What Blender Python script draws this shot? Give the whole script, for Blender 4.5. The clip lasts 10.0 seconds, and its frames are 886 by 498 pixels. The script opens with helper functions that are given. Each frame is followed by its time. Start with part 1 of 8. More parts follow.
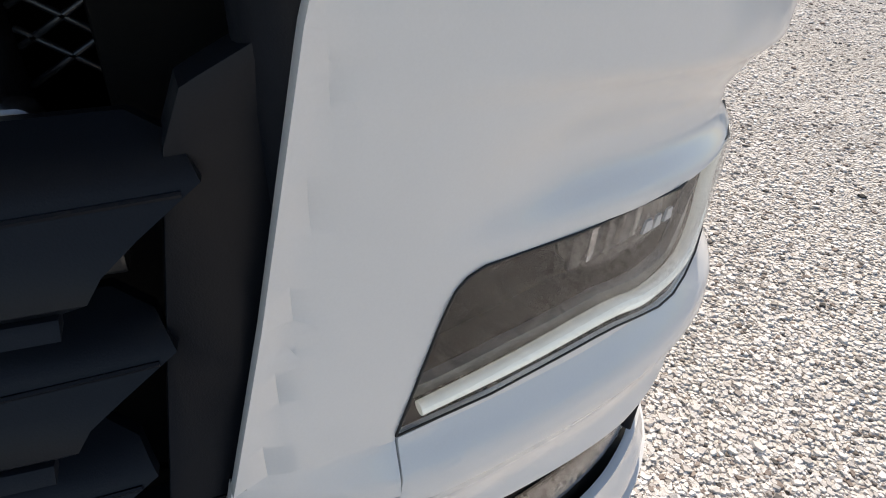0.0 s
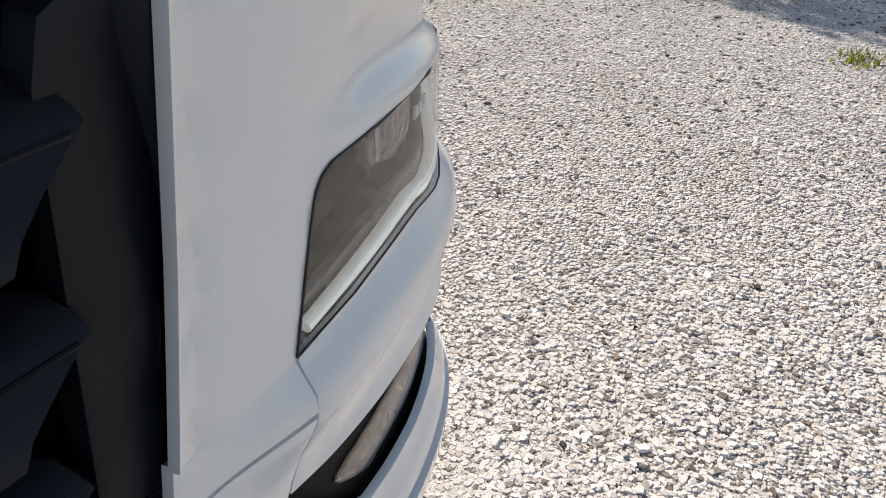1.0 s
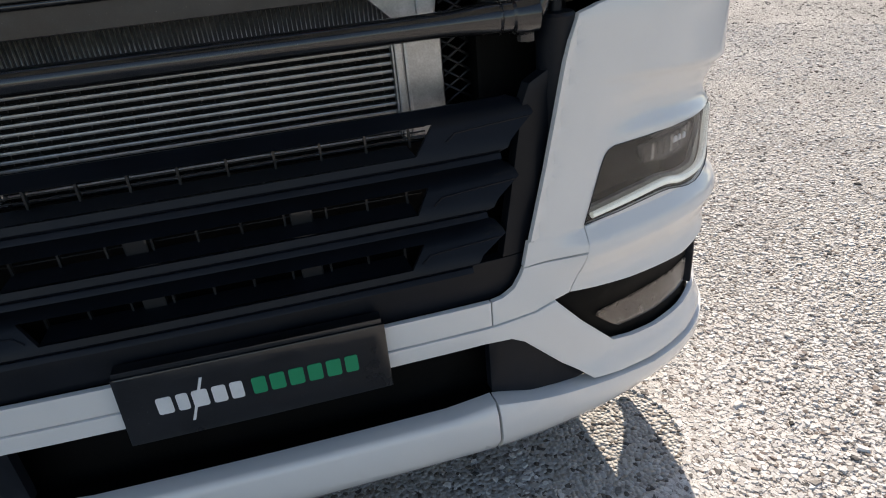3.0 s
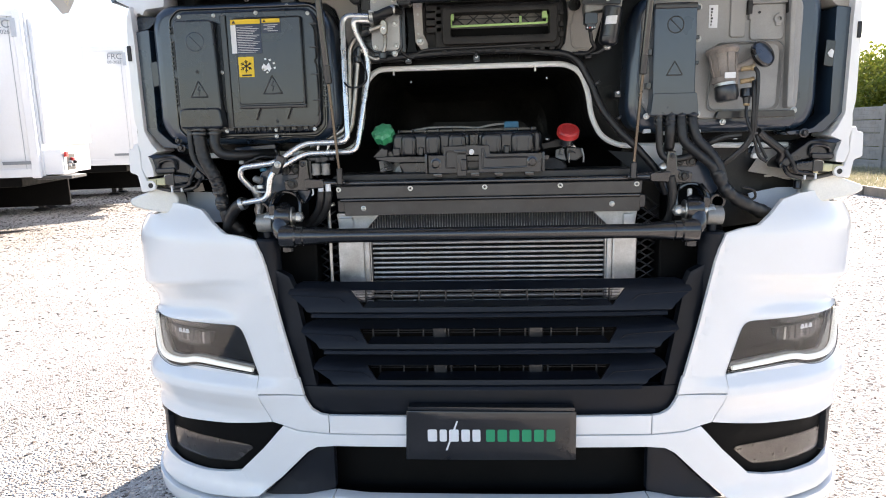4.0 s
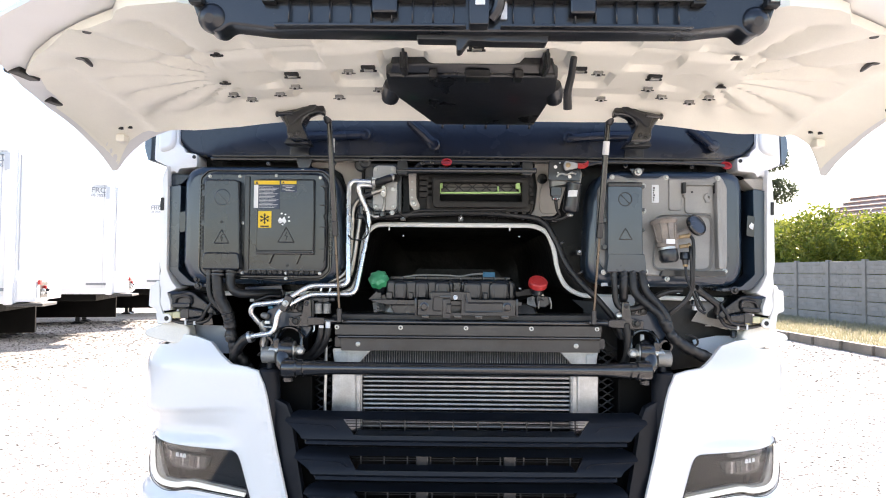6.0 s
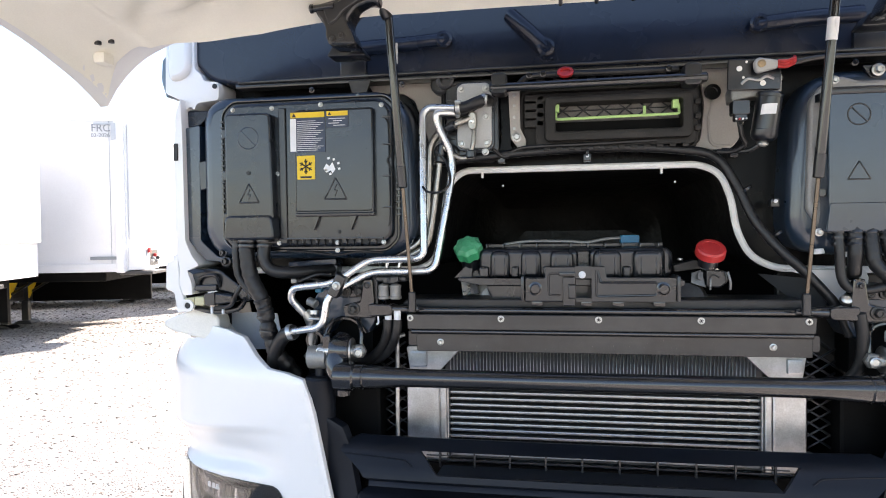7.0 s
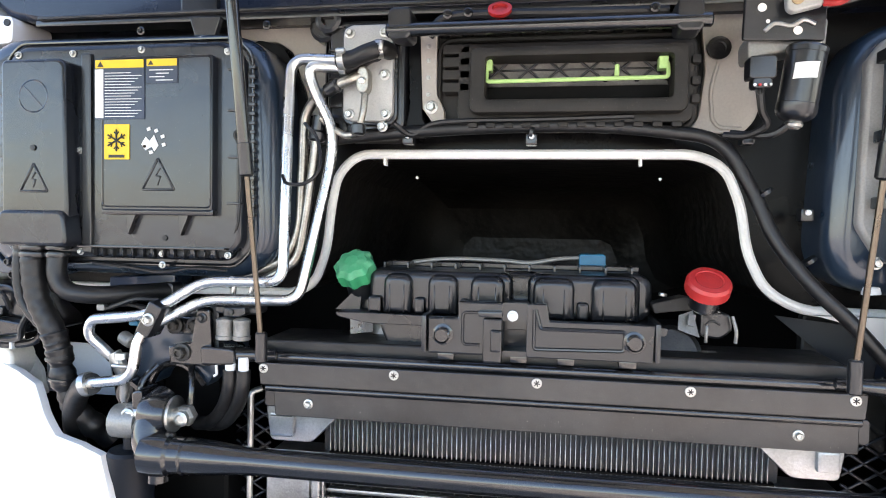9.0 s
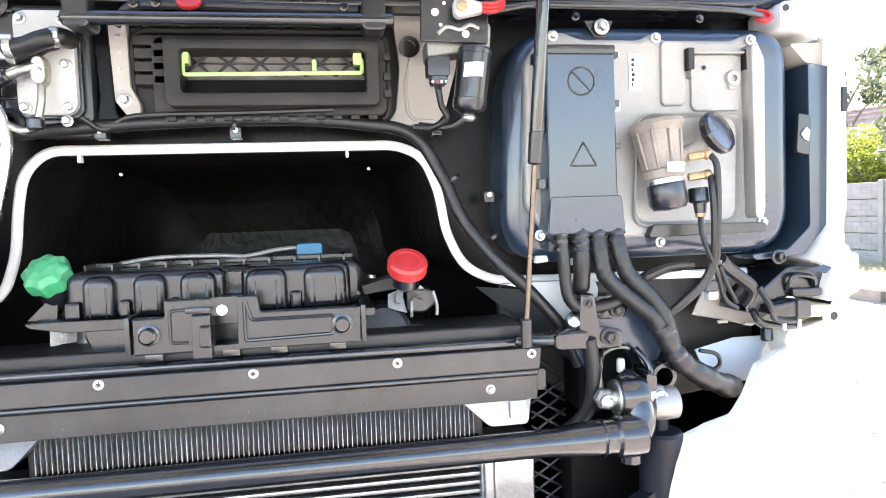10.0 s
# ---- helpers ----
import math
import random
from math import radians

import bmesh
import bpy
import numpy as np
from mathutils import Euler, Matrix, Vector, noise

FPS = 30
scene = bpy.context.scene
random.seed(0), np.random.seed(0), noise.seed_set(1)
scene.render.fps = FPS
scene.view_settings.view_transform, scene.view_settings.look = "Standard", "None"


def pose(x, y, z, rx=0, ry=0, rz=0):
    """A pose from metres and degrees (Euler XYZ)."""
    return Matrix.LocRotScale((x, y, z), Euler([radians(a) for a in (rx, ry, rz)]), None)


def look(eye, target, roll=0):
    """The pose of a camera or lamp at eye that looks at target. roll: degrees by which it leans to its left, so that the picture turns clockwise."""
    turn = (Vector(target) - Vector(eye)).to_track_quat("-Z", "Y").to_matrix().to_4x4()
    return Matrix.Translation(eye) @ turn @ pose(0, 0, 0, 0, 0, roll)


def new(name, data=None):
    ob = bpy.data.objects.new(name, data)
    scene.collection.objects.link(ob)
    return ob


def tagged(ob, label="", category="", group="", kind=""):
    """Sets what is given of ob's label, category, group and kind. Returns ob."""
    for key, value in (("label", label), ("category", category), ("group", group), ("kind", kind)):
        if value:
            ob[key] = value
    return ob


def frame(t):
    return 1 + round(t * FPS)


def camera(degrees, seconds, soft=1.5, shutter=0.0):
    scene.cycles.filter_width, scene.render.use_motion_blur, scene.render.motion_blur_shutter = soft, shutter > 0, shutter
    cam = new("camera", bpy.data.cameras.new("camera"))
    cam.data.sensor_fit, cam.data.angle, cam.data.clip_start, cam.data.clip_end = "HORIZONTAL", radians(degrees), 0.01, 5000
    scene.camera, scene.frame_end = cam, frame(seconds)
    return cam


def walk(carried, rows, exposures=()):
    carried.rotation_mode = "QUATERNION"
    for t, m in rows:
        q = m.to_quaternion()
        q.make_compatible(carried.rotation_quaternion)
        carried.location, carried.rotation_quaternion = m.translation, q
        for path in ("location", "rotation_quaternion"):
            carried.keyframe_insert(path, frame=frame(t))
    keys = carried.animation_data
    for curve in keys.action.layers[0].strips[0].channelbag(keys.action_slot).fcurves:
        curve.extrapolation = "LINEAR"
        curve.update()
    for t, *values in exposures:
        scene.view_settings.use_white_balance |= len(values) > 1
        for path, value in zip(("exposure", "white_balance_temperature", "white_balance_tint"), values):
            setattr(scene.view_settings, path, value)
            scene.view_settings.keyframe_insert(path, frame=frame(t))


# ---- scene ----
cam = camera(68.2, 10.0, soft=1.0)
PATH = [
    (0, (0.68, -0.374, 1.314), (1.156, 1.163, 0.126), 3.4),
    (0.3, (0.609, -0.367, 1.334), (1.643, 0.891, 0.172), 7.8),
    (0.5, (0.569, -0.375, 1.313), (1.833, 0.665, 0.162), 7.1),
    (0.7, (0.538, -0.378, 1.303), (1.842, 0.589, 0.135), 5.0),
    (1, (0.506, -0.383, 1.269), (1.775, 0.632, 0.102), 1.9),
    (1.5, (0.503, -0.453, 1.264), (1.642, 0.632, 0.03), -1.0),
    (2, (0.512, -0.587, 1.318), (1.399, 0.662, 0.032), -6.9),
    (2.5, (0.357, -0.869, 1.434), (1.107, 0.556, 0.249), -6.7),
    (3, (0.176, -1.211, 1.501), (0.545, 0.512, 0.555), -5.5),
    (3.2, (0.123, -1.391, 1.497), (0.247, 0.433, 0.685), -5.0),
    (4.3, (-0.027, -2.211, 1.656), (-0.148, -0.222, 1.481), -1.2),
    (4.5, (-0.027, -2.3, 1.667), (-0.125, -0.303, 1.61), -0.6),
    (5, (-0.008, -2.528, 1.676), (-0.084, -0.53, 1.726), -0.2),
    (5.2, (-0.011, -2.57, 1.675), (-0.076, -0.573, 1.748), -0.0),
    (6.3, (-0.084, -2.139, 1.638), (-0.088, -0.14, 1.697), 0.5),
    (6.5, (-0.064, -1.972, 1.653), (-0.112, 0.027, 1.69), 0.1),
    (7, (-0.109, -1.584, 1.657), (-0.44, 0.387, 1.604), -0.7),
    (7.5, (-0.142, -1.271, 1.675), (-0.624, 0.67, 1.637), 0.0),
    (8, (-0.104, -1.125, 1.683), (-0.733, 0.774, 1.651), 0.6),
    (8.5, (-0.051, -1.055, 1.692), (-0.653, 0.851, 1.635), 0.9),
    (9, (0.014, -1.016, 1.694), (-0.305, 0.957, 1.616), 1.0),
    (9.5, (0.086, -1.018, 1.703), (0.075, 0.979, 1.607), -0.4),
    (10, (0.138, -1.056, 1.692), (0.47, 0.914, 1.58), -2.0),
]
EXPOSURES = [(t, v, 7150, 12.5 if t < 4 else 17) for t, v in ((0.0, 0.52), (0.5, 0.5), (1.0, 0.38), (1.5, 0.3), (2.5, 0.35), (3.0, 0.47), (3.3, 0.66), (4.3, 1.92), (5.2, 1.98), (6.5, 2.03), (7.5, 1.92), (8.3, 1.98), (9.0, 2.65), (9.5, 3.18), (10.0, 3.43))]
walk(cam, [(t, look(e, g, r)) for t, e, g, r in PATH],
     EXPOSURES)

# ---- light ----
SUN_DIR = Vector((0.75, 1.35, 1.0)).normalized()
world = bpy.data.worlds.new("sky")
scene.world = world
world.use_nodes = True
wn = world.node_tree
sky = wn.nodes.new("ShaderNodeTexSky")
sky.sky_type = "NISHITA"
sky.sun_disc = False
sky.sun_elevation = math.asin(SUN_DIR.z)
sky.sun_rotation = math.atan2(SUN_DIR.x, SUN_DIR.y)
sky.dust_density = 0.8
sky.ozone_density = 1.8
bg = wn.nodes["Background"]
bg.inputs["Strength"].default_value = 0.12
wn.links.new(sky.outputs["Color"], bg.inputs["Color"])
sun_data = bpy.data.lights.new("sun", "SUN")
sun_data.energy = 4.6
sun_data.angle = radians(0.5)
sun_data.color = (1.0, 0.95, 0.88)
sun = new("sun", sun_data)
sun.matrix_world = look(SUN_DIR * 30, (0, 0, 0))


# ---- materials ----
def srf(name, base, rough=0.5, metal=0.0, var=0.12, scale=14.0, bump=0.08, grain=220.0,
        dust=0.0, dustcol=(0.32, 0.29, 0.25), coat=0.0, spec=0.5, speck=0.0, wave=0.0):
    """A node material: base colour varied at two scales, fine relief, optional dust in patches."""
    m = bpy.data.materials.new(name)
    m.use_nodes = True
    nt = m.node_tree
    b = nt.nodes["Principled BSDF"]
    tc = nt.nodes.new("ShaderNodeTexCoord")
    big = nt.nodes.new("ShaderNodeTexNoise")
    big.inputs["Scale"].default_value = scale
    big.inputs["Detail"].default_value = 5
    fine = nt.nodes.new("ShaderNodeTexNoise")
    fine.inputs["Scale"].default_value = grain
    fine.inputs["Detail"].default_value = 3
    for n in (big, fine):
        nt.links.new(tc.outputs["Object"], n.inputs["Vector"])
    ramp = nt.nodes.new("ShaderNodeMapRange")
    ramp.inputs["From Min"].default_value, ramp.inputs["From Max"].default_value = 0.3, 0.7
    ramp.inputs["To Min"].default_value, ramp.inputs["To Max"].default_value = 1 - var, 1 + var
    nt.links.new(big.outputs["Fac"], ramp.inputs["Value"])
    ramp2 = nt.nodes.new("ShaderNodeMapRange")
    ramp2.inputs["From Min"].default_value, ramp2.inputs["From Max"].default_value = 0.3, 0.7
    ramp2.inputs["To Min"].default_value, ramp2.inputs["To Max"].default_value = 1 - var * 0.5, 1 + var * 0.5
    nt.links.new(fine.outputs["Fac"], ramp2.inputs["Value"])
    mul = nt.nodes.new("ShaderNodeMath")
    mul.operation = "MULTIPLY"
    nt.links.new(ramp.outputs["Result"], mul.inputs[0])
    nt.links.new(ramp2.outputs["Result"], mul.inputs[1])
    col = nt.nodes.new("ShaderNodeVectorMath")
    col.operation = "SCALE"
    col.inputs[0].default_value = base
    nt.links.new(mul.outputs["Value"], col.inputs["Scale"])
    out = col.outputs["Vector"]
    if dust:
        dn = nt.nodes.new("ShaderNodeTexNoise")
        dn.inputs["Scale"].default_value = scale * 0.6
        dn.inputs["Detail"].default_value = 8
        dn.inputs["Roughness"].default_value = 0.7
        nt.links.new(tc.outputs["Object"], dn.inputs["Vector"])
        dr = nt.nodes.new("ShaderNodeMapRange")
        dr.inputs["From Min"].default_value, dr.inputs["From Max"].default_value = 0.42, 0.72
        dr.inputs["To Max"].default_value = dust
        nt.links.new(dn.outputs["Fac"], dr.inputs["Value"])
        mix = nt.nodes.new("ShaderNodeMix")
        mix.data_type = "RGBA"
        nt.links.new(dr.outputs["Result"], mix.inputs["Factor"])
        nt.links.new(out, mix.inputs[6])
        mix.inputs[7].default_value = (*dustcol, 1)
        out = mix.outputs[2]
    if speck:
        sn = nt.nodes.new("ShaderNodeTexNoise")
        sn.inputs["Scale"].default_value = 260
        sn.inputs["Detail"].default_value = 2
        nt.links.new(tc.outputs["Object"], sn.inputs["Vector"])
        sr = nt.nodes.new("ShaderNodeMapRange")
        sr.inputs["From Min"].default_value, sr.inputs["From Max"].default_value = 0.71, 0.78
        sr.inputs["To Max"].default_value = speck
        nt.links.new(sn.outputs["Fac"], sr.inputs["Value"])
        sm = nt.nodes.new("ShaderNodeMix")
        sm.data_type = "RGBA"
        nt.links.new(sr.outputs["Result"], sm.inputs["Factor"])
        nt.links.new(out, sm.inputs[6])
        sm.inputs[7].default_value = (0.45, 0.42, 0.38, 1)
        out = sm.outputs[2]
    nt.links.new(out, b.inputs["Base Color"])
    rr = nt.nodes.new("ShaderNodeMapRange")
    rr.inputs["To Min"].default_value = max(0.02, rough * 0.65)
    rr.inputs["To Max"].default_value = min(1, rough * 1.35)
    nt.links.new(big.outputs["Fac"], rr.inputs["Value"])
    nt.links.new(rr.outputs["Result"], b.inputs["Roughness"])
    b.inputs["Metallic"].default_value = metal
    b.inputs["Specular IOR Level"].default_value = spec
    b.inputs["Coat Weight"].default_value = coat
    b.inputs["Coat Roughness"].default_value = 0.08
    if bump:
        bp = nt.nodes.new("ShaderNodeBump")
        bp.inputs["Strength"].default_value = bump
        bp.inputs["Distance"].default_value = 0.002
        nt.links.new(fine.outputs["Fac"], bp.inputs["Height"])
        nt.links.new(bp.outputs["Normal"], b.inputs["Normal"])
        if wave:
            wn = nt.nodes.new("ShaderNodeTexNoise")
            wn.inputs["Scale"].default_value = 22
            wn.inputs["Detail"].default_value = 2
            nt.links.new(tc.outputs["Object"], wn.inputs["Vector"])
            wb = nt.nodes.new("ShaderNodeBump")
            wb.inputs["Strength"].default_value = wave
            wb.inputs["Distance"].default_value = 0.012
            nt.links.new(wn.outputs["Fac"], wb.inputs["Height"])
            nt.links.new(wb.outputs["Normal"], bp.inputs["Normal"])
    return m


WHITE = srf("white_paint", (0.80, 0.79, 0.775), 0.45, var=0.02, scale=3, bump=0.004, grain=500, coat=1.0, dust=0.08, dustcol=(0.55, 0.51, 0.45))
CREAM = srf("hood_inner_paint", (0.89, 0.855, 0.745), 0.42, var=0.04, scale=5, bump=0.04, grain=300, dust=0.12, dustcol=(0.6, 0.54, 0.45))
BLACK = srf("black_plastic", (0.0070, 0.0080, 0.0105), 0.30, var=0.4, scale=9, bump=0.08, grain=700, dust=0.010, coat=0.5, speck=0.15, wave=0.12)
LIDB = srf("blower_lid_plastic", (0.0065, 0.0090, 0.0140), 0.28, var=0.35, scale=7, bump=0.06, grain=700, dust=0.012, coat=0.45, speck=0.12, wave=0.15, spec=0.45)
DARK = srf("dark_grey_plastic", (0.014, 0.015, 0.017), 0.32, var=0.3, scale=7, bump=0.12, grain=500, dust=0.015, coat=0.3, speck=0.2)
GRILLE = srf("grille_plastic", (0.006, 0.008, 0.0125), 0.45, var=0.25, scale=6, bump=0.1, grain=700, dust=0.002, spec=0.25)
BLUEST = srf("blue_primer_and_sheen", (0.012, 0.030, 0.065), 0.3, var=0.2, scale=5, bump=0.03, coat=0.5)
NAVY = srf("cab_primer_paint", (0.006, 0.011, 0.024), 0.26, var=0.2, scale=4, bump=0.02, grain=300, coat=0.25, dust=0.008, speck=0.1, spec=0.35)
# near-black; in hollows it also stands in for shade
VOID = srf("void_black", (0.0025, 0.0025, 0.0025), 0.6, var=0.3, scale=8, bump=0.1, dust=0.006, spec=0.1)
STEEL = srf("black_painted_steel", (0.007, 0.007, 0.008), 0.20, var=0.25, scale=12, bump=0.05, grain=300, coat=0.8, dust=0.02, speck=0.15, wave=0.08)
ALU = srf("bare_aluminium", (0.45, 0.46, 0.47), 0.36, 1.0, var=0.2, scale=22, bump=0.2, grain=260, dust=0.4, dustcol=(0.24, 0.22, 0.20), speck=0.2)
CAST = srf("cast_aluminium", (0.43, 0.43, 0.42), 0.5, 0.3, var=0.12, scale=9, bump=0.25, grain=330, dust=0.25,
           dustcol=(0.42, 0.39, 0.34))
ZINC = srf("zinc_bolt", (0.50, 0.50, 0.48), 0.35, 1.0, var=0.15, scale=60, bump=0.2, grain=400)
RUBBER = srf("black_rubber", (0.008, 0.008, 0.0086), 0.40, var=0.3, scale=25, bump=0.15, grain=400, dust=0.012, speck=0.12, wave=0.2)
FIN = srf("radiator_fins", (0.03, 0.032, 0.035), 0.4, 0.4, var=0.25, scale=12, bump=0.3, grain=900, dust=0.16,
          dustcol=(0.20, 0.19, 0.17))
GREEN = srf("green_cap_plastic", (0.03, 0.30, 0.13), 0.35, var=0.1, scale=30, bump=0.05, dust=0.25, dustcol=(0.3, 0.42, 0.34))
RED = srf("red_cap_plastic", (0.44, 0.02, 0.02), 0.38, var=0.1, scale=30, bump=0.05, dust=0.12, dustcol=(0.5, 0.2, 0.18))
BLUE = srf("blue_plastic", (0.010, 0.14, 0.25), 0.4, var=0.1, scale=30, bump=0.05)
LIME = srf("lime_plastic", (0.45, 0.68, 0.25), 0.4, var=0.08, scale=30, bump=0.03)
FILTER = srf("filter_cloth", (0.15, 0.142, 0.13), 0.9, var=0.3, scale=30, bump=0.5, grain=500)
SEALER = srf("white_sealer", (0.84, 0.83, 0.79), 0.45, var=0.06, scale=30, bump=0.1)
CASTD = srf("dull_cast_metal", (0.26, 0.26, 0.25), 0.45, 0.6, var=0.2, scale=20, bump=0.3, grain=300, dust=0.25, speck=0.2)
TUNNEL = srf("tunnel_brown_dark", (0.011, 0.010, 0.009), 0.40, var=0.5, scale=7, bump=0.1, dust=0.02, spec=0.2, speck=0.15, wave=0.5)
YELLOW = srf("yellow_print", (0.78, 0.52, 0.02), 0.5, var=0.04, bump=0.02)
PAPER = srf("white_print", (0.74, 0.75, 0.76), 0.5, var=0.05, bump=0.02)
BLUEP = srf("blue_print", (0.025, 0.04, 0.075), 0.45, var=0.06, bump=0.02)
INK = srf("black_print", (0.01, 0.01, 0.01), 0.5, var=0.05, bump=0)
GREENP = srf("green_print", (0.0, 0.27, 0.12), 0.5, var=0.05, bump=0.02)
MATTB = srf("matt_black_plastic", (0.017, 0.0155, 0.014), 0.55, var=0.35, scale=12, bump=0.12, grain=500, dust=0.05, spec=0.3, speck=0.2)
BRASS = srf("brass_fitting", (0.40, 0.30, 0.18), 0.5, 0.7, var=0.15, scale=40, bump=0.1)
BRONZE = srf("bronze_anodised", (0.24, 0.205, 0.18), 0.5, 0.2, var=0.2, scale=25, bump=0.2, dust=0.2)
PALES = srf("pale_sheet_paint", (0.55, 0.60, 0.66), 0.45, var=0.06, scale=5, bump=0.03, dust=0.15, dustcol=(0.45, 0.43, 0.4))
BEIGE = srf("beige_plastic", (0.58, 0.54, 0.33), 0.5, var=0.1)
CLEARP = srf("milky_plastic", (0.80, 0.775, 0.71), 0.45, var=0.08, scale=8, bump=0.03)
CHROME = srf("chrome", (0.75, 0.76, 0.78), 0.12, 1.0, var=0.05, bump=0.02)
DRL = srf("light_guide", (0.88, 0.92, 0.88), 0.2, var=0.05, bump=0.02, coat=0.5)
_b = DRL.node_tree.nodes["Principled BSDF"]
_b.inputs["Emission Color"].default_value = (0.93, 1.0, 0.95, 1)
_b.inputs["Emission Strength"].default_value = 0.18
DUSTB = srf("dusty_black_plastic", (0.019, 0.0185, 0.0185), 0.33, var=0.35, scale=10, bump=0.08, grain=400, dust=0.09, dustcol=(0.24, 0.22, 0.20), coat=0.3, speck=0.25, wave=0.15)
# blue in this base colour imitates sky reflected in the black covers
COVERB = srf("cover_sky_tint", (0.015, 0.029, 0.050), 0.30, var=0.15, scale=6, bump=0.08, grain=600, coat=0.7, speck=0.12, wave=0.08)
COVERC = srf("grey_cover_metal", (0.30, 0.295, 0.285), 0.5, 0.2, var=0.15, scale=9, bump=0.25, grain=330, dust=0.25, dustcol=(0.30, 0.27, 0.23), speck=0.1)
DULL = srf("dull_pipe", (0.42, 0.40, 0.36), 0.34, 1.0, var=0.3, scale=40, bump=0.2, grain=260, dust=0.3, dustcol=(0.2, 0.18, 0.15))
PEARL = srf("bare_pipe_bright", (0.70, 0.70, 0.69), 0.27, 1.0, var=0.08, scale=20, bump=0.08, grain=200, speck=0.05)
DULLST = srf("dull_black_bolt", (0.035, 0.033, 0.031), 0.4, 0.4, var=0.3, scale=40, bump=0.2, grain=300, dust=0.1)
ROD = srf("dark_piston_rod", (0.16, 0.13, 0.10), 0.3, 0.9, var=0.1, scale=30, bump=0.05)


def clear(name, tint, gloss):
    """Thin clear cover: see-through, with mirror gloss that grows at a slant."""
    m = bpy.data.materials.new(name)
    m.use_nodes = True
    nt = m.node_tree
    nt.nodes.remove(nt.nodes["Principled BSDF"])
    tr = nt.nodes.new("ShaderNodeBsdfTransparent")
    tr.inputs["Color"].default_value = (*tint, 1)
    gl = nt.nodes.new("ShaderNodeBsdfGlossy")
    gl.inputs["Roughness"].default_value = 0.01
    lw = nt.nodes.new("ShaderNodeLayerWeight")
    lw.inputs["Blend"].default_value = 0.5
    pw = nt.nodes.new("ShaderNodeMath")
    pw.operation = "POWER"
    nt.links.new(lw.outputs["Facing"], pw.inputs[0])
    pw.inputs[1].default_value = 4.0
    fr = nt.nodes.new("ShaderNodeMath")
    fr.operation = "MULTIPLY_ADD"
    nt.links.new(pw.outputs["Value"], fr.inputs[0])
    fr.inputs[1].default_value, fr.inputs[2].default_value = 0.6, gloss
    ms = nt.nodes.new("ShaderNodeMixShader")
    nt.links.new(fr.outputs["Value"], ms.inputs["Fac"])
    nt.links.new(tr.outputs["BSDF"], ms.inputs[1])
    nt.links.new(gl.outputs["BSDF"], ms.inputs[2])
    nt.links.new(ms.outputs["Shader"], nt.nodes["Material Output"].inputs["Surface"])
    return m


LENS = clear("clear_lens", (0.95, 0.95, 0.95), 0.045)
WINDOW = clear("windscreen_glass", (0.45, 0.58, 0.62), 0.07)
TYRE = srf("tyre_rubber", (0.02, 0.02, 0.02), 0.8, var=0.2, scale=10, bump=0.4, grain=90, dust=0.5)
TARP = srf("trailer_white", (0.73, 0.74, 0.75), 0.4, var=0.03, scale=0.8, bump=0.02, grain=40, dust=0.1)
CONCRETE = srf("concrete", (0.255, 0.245, 0.225), 0.9, var=0.18, scale=2.5, bump=0.5, grain=60, dust=0.3, dustcol=(0.22, 0.21, 0.19))
FOGR = srf("fog_reflector", (0.105, 0.095, 0.088), 0.25, 1.0, var=0.25, scale=60, bump=0.5, grain=150, speck=0.4)
ORANGE = srf("amber_reflector", (0.75, 0.30, 0.02), 0.3, var=0.1)
BARK = srf("bark", (0.13, 0.10, 0.075), 0.9, var=0.3, scale=6, bump=0.8, grain=40)
ROOFT = srf("roof_tile", (0.42, 0.30, 0.25), 0.85, var=0.2, scale=6, bump=0.4, grain=30)
PLASTER = srf("plaster", (0.62, 0.58, 0.52), 0.9, var=0.1, scale=3, bump=0.3, grain=50)


def leafmat(name, c0, c1):
    m = bpy.data.materials.new(name)
    m.use_nodes = True
    nt = m.node_tree
    b = nt.nodes["Principled BSDF"]
    g = nt.nodes.new("ShaderNodeNewGeometry")
    mix = nt.nodes.new("ShaderNodeMix")
    mix.data_type = "RGBA"
    mix.inputs[6].default_value = (*c0, 1)
    mix.inputs[7].default_value = (*c1, 1)
    nt.links.new(g.outputs["Random Per Island"], mix.inputs["Factor"])
    nt.links.new(mix.outputs[2], b.inputs["Base Color"])
    b.inputs["Roughness"].default_value = 0.5
    tr = nt.nodes.new("ShaderNodeBsdfTranslucent")
    nt.links.new(mix.outputs[2], tr.inputs["Color"])
    ms = nt.nodes.new("ShaderNodeMixShader")
    ms.inputs["Fac"].default_value = 0.45
    nt.links.new(b.outputs["BSDF"], ms.inputs[1])
    nt.links.new(tr.outputs["BSDF"], ms.inputs[2])
    nt.links.new(ms.outputs["Shader"], nt.nodes["Material Output"].inputs["Surface"])
    return m


LEAF = leafmat("leaf_green", (0.10, 0.15, 0.02), (0.28, 0.29, 0.045))
LEAF2 = leafmat("leaf_grey_green", (0.045, 0.065, 0.035), (0.11, 0.13, 0.075))
GRASS = leafmat("dry_grass", (0.40, 0.36, 0.26), (0.26, 0.26, 0.14))


# ---- shaping helpers ----
def sharpen(bm, deg=32):
    curved = bm.faces.layers.int.get("curved")
    for f in bm.faces:
        f.smooth = True
        if curved is None and len(f.edges) < 100:
            ar = f.calc_area()
            nb = [g.calc_area() for e in f.edges for g in e.link_faces if g is not f]
            f.smooth = not (len(f.verts) > 4 or (nb and max(nb) < ar * .3))
        elif curved is None:
            f.smooth = False
    lim = radians(deg)
    for e in bm.edges:
        if len(e.link_faces) == 2 and e.calc_face_angle(0) > lim:
            e.smooth = False


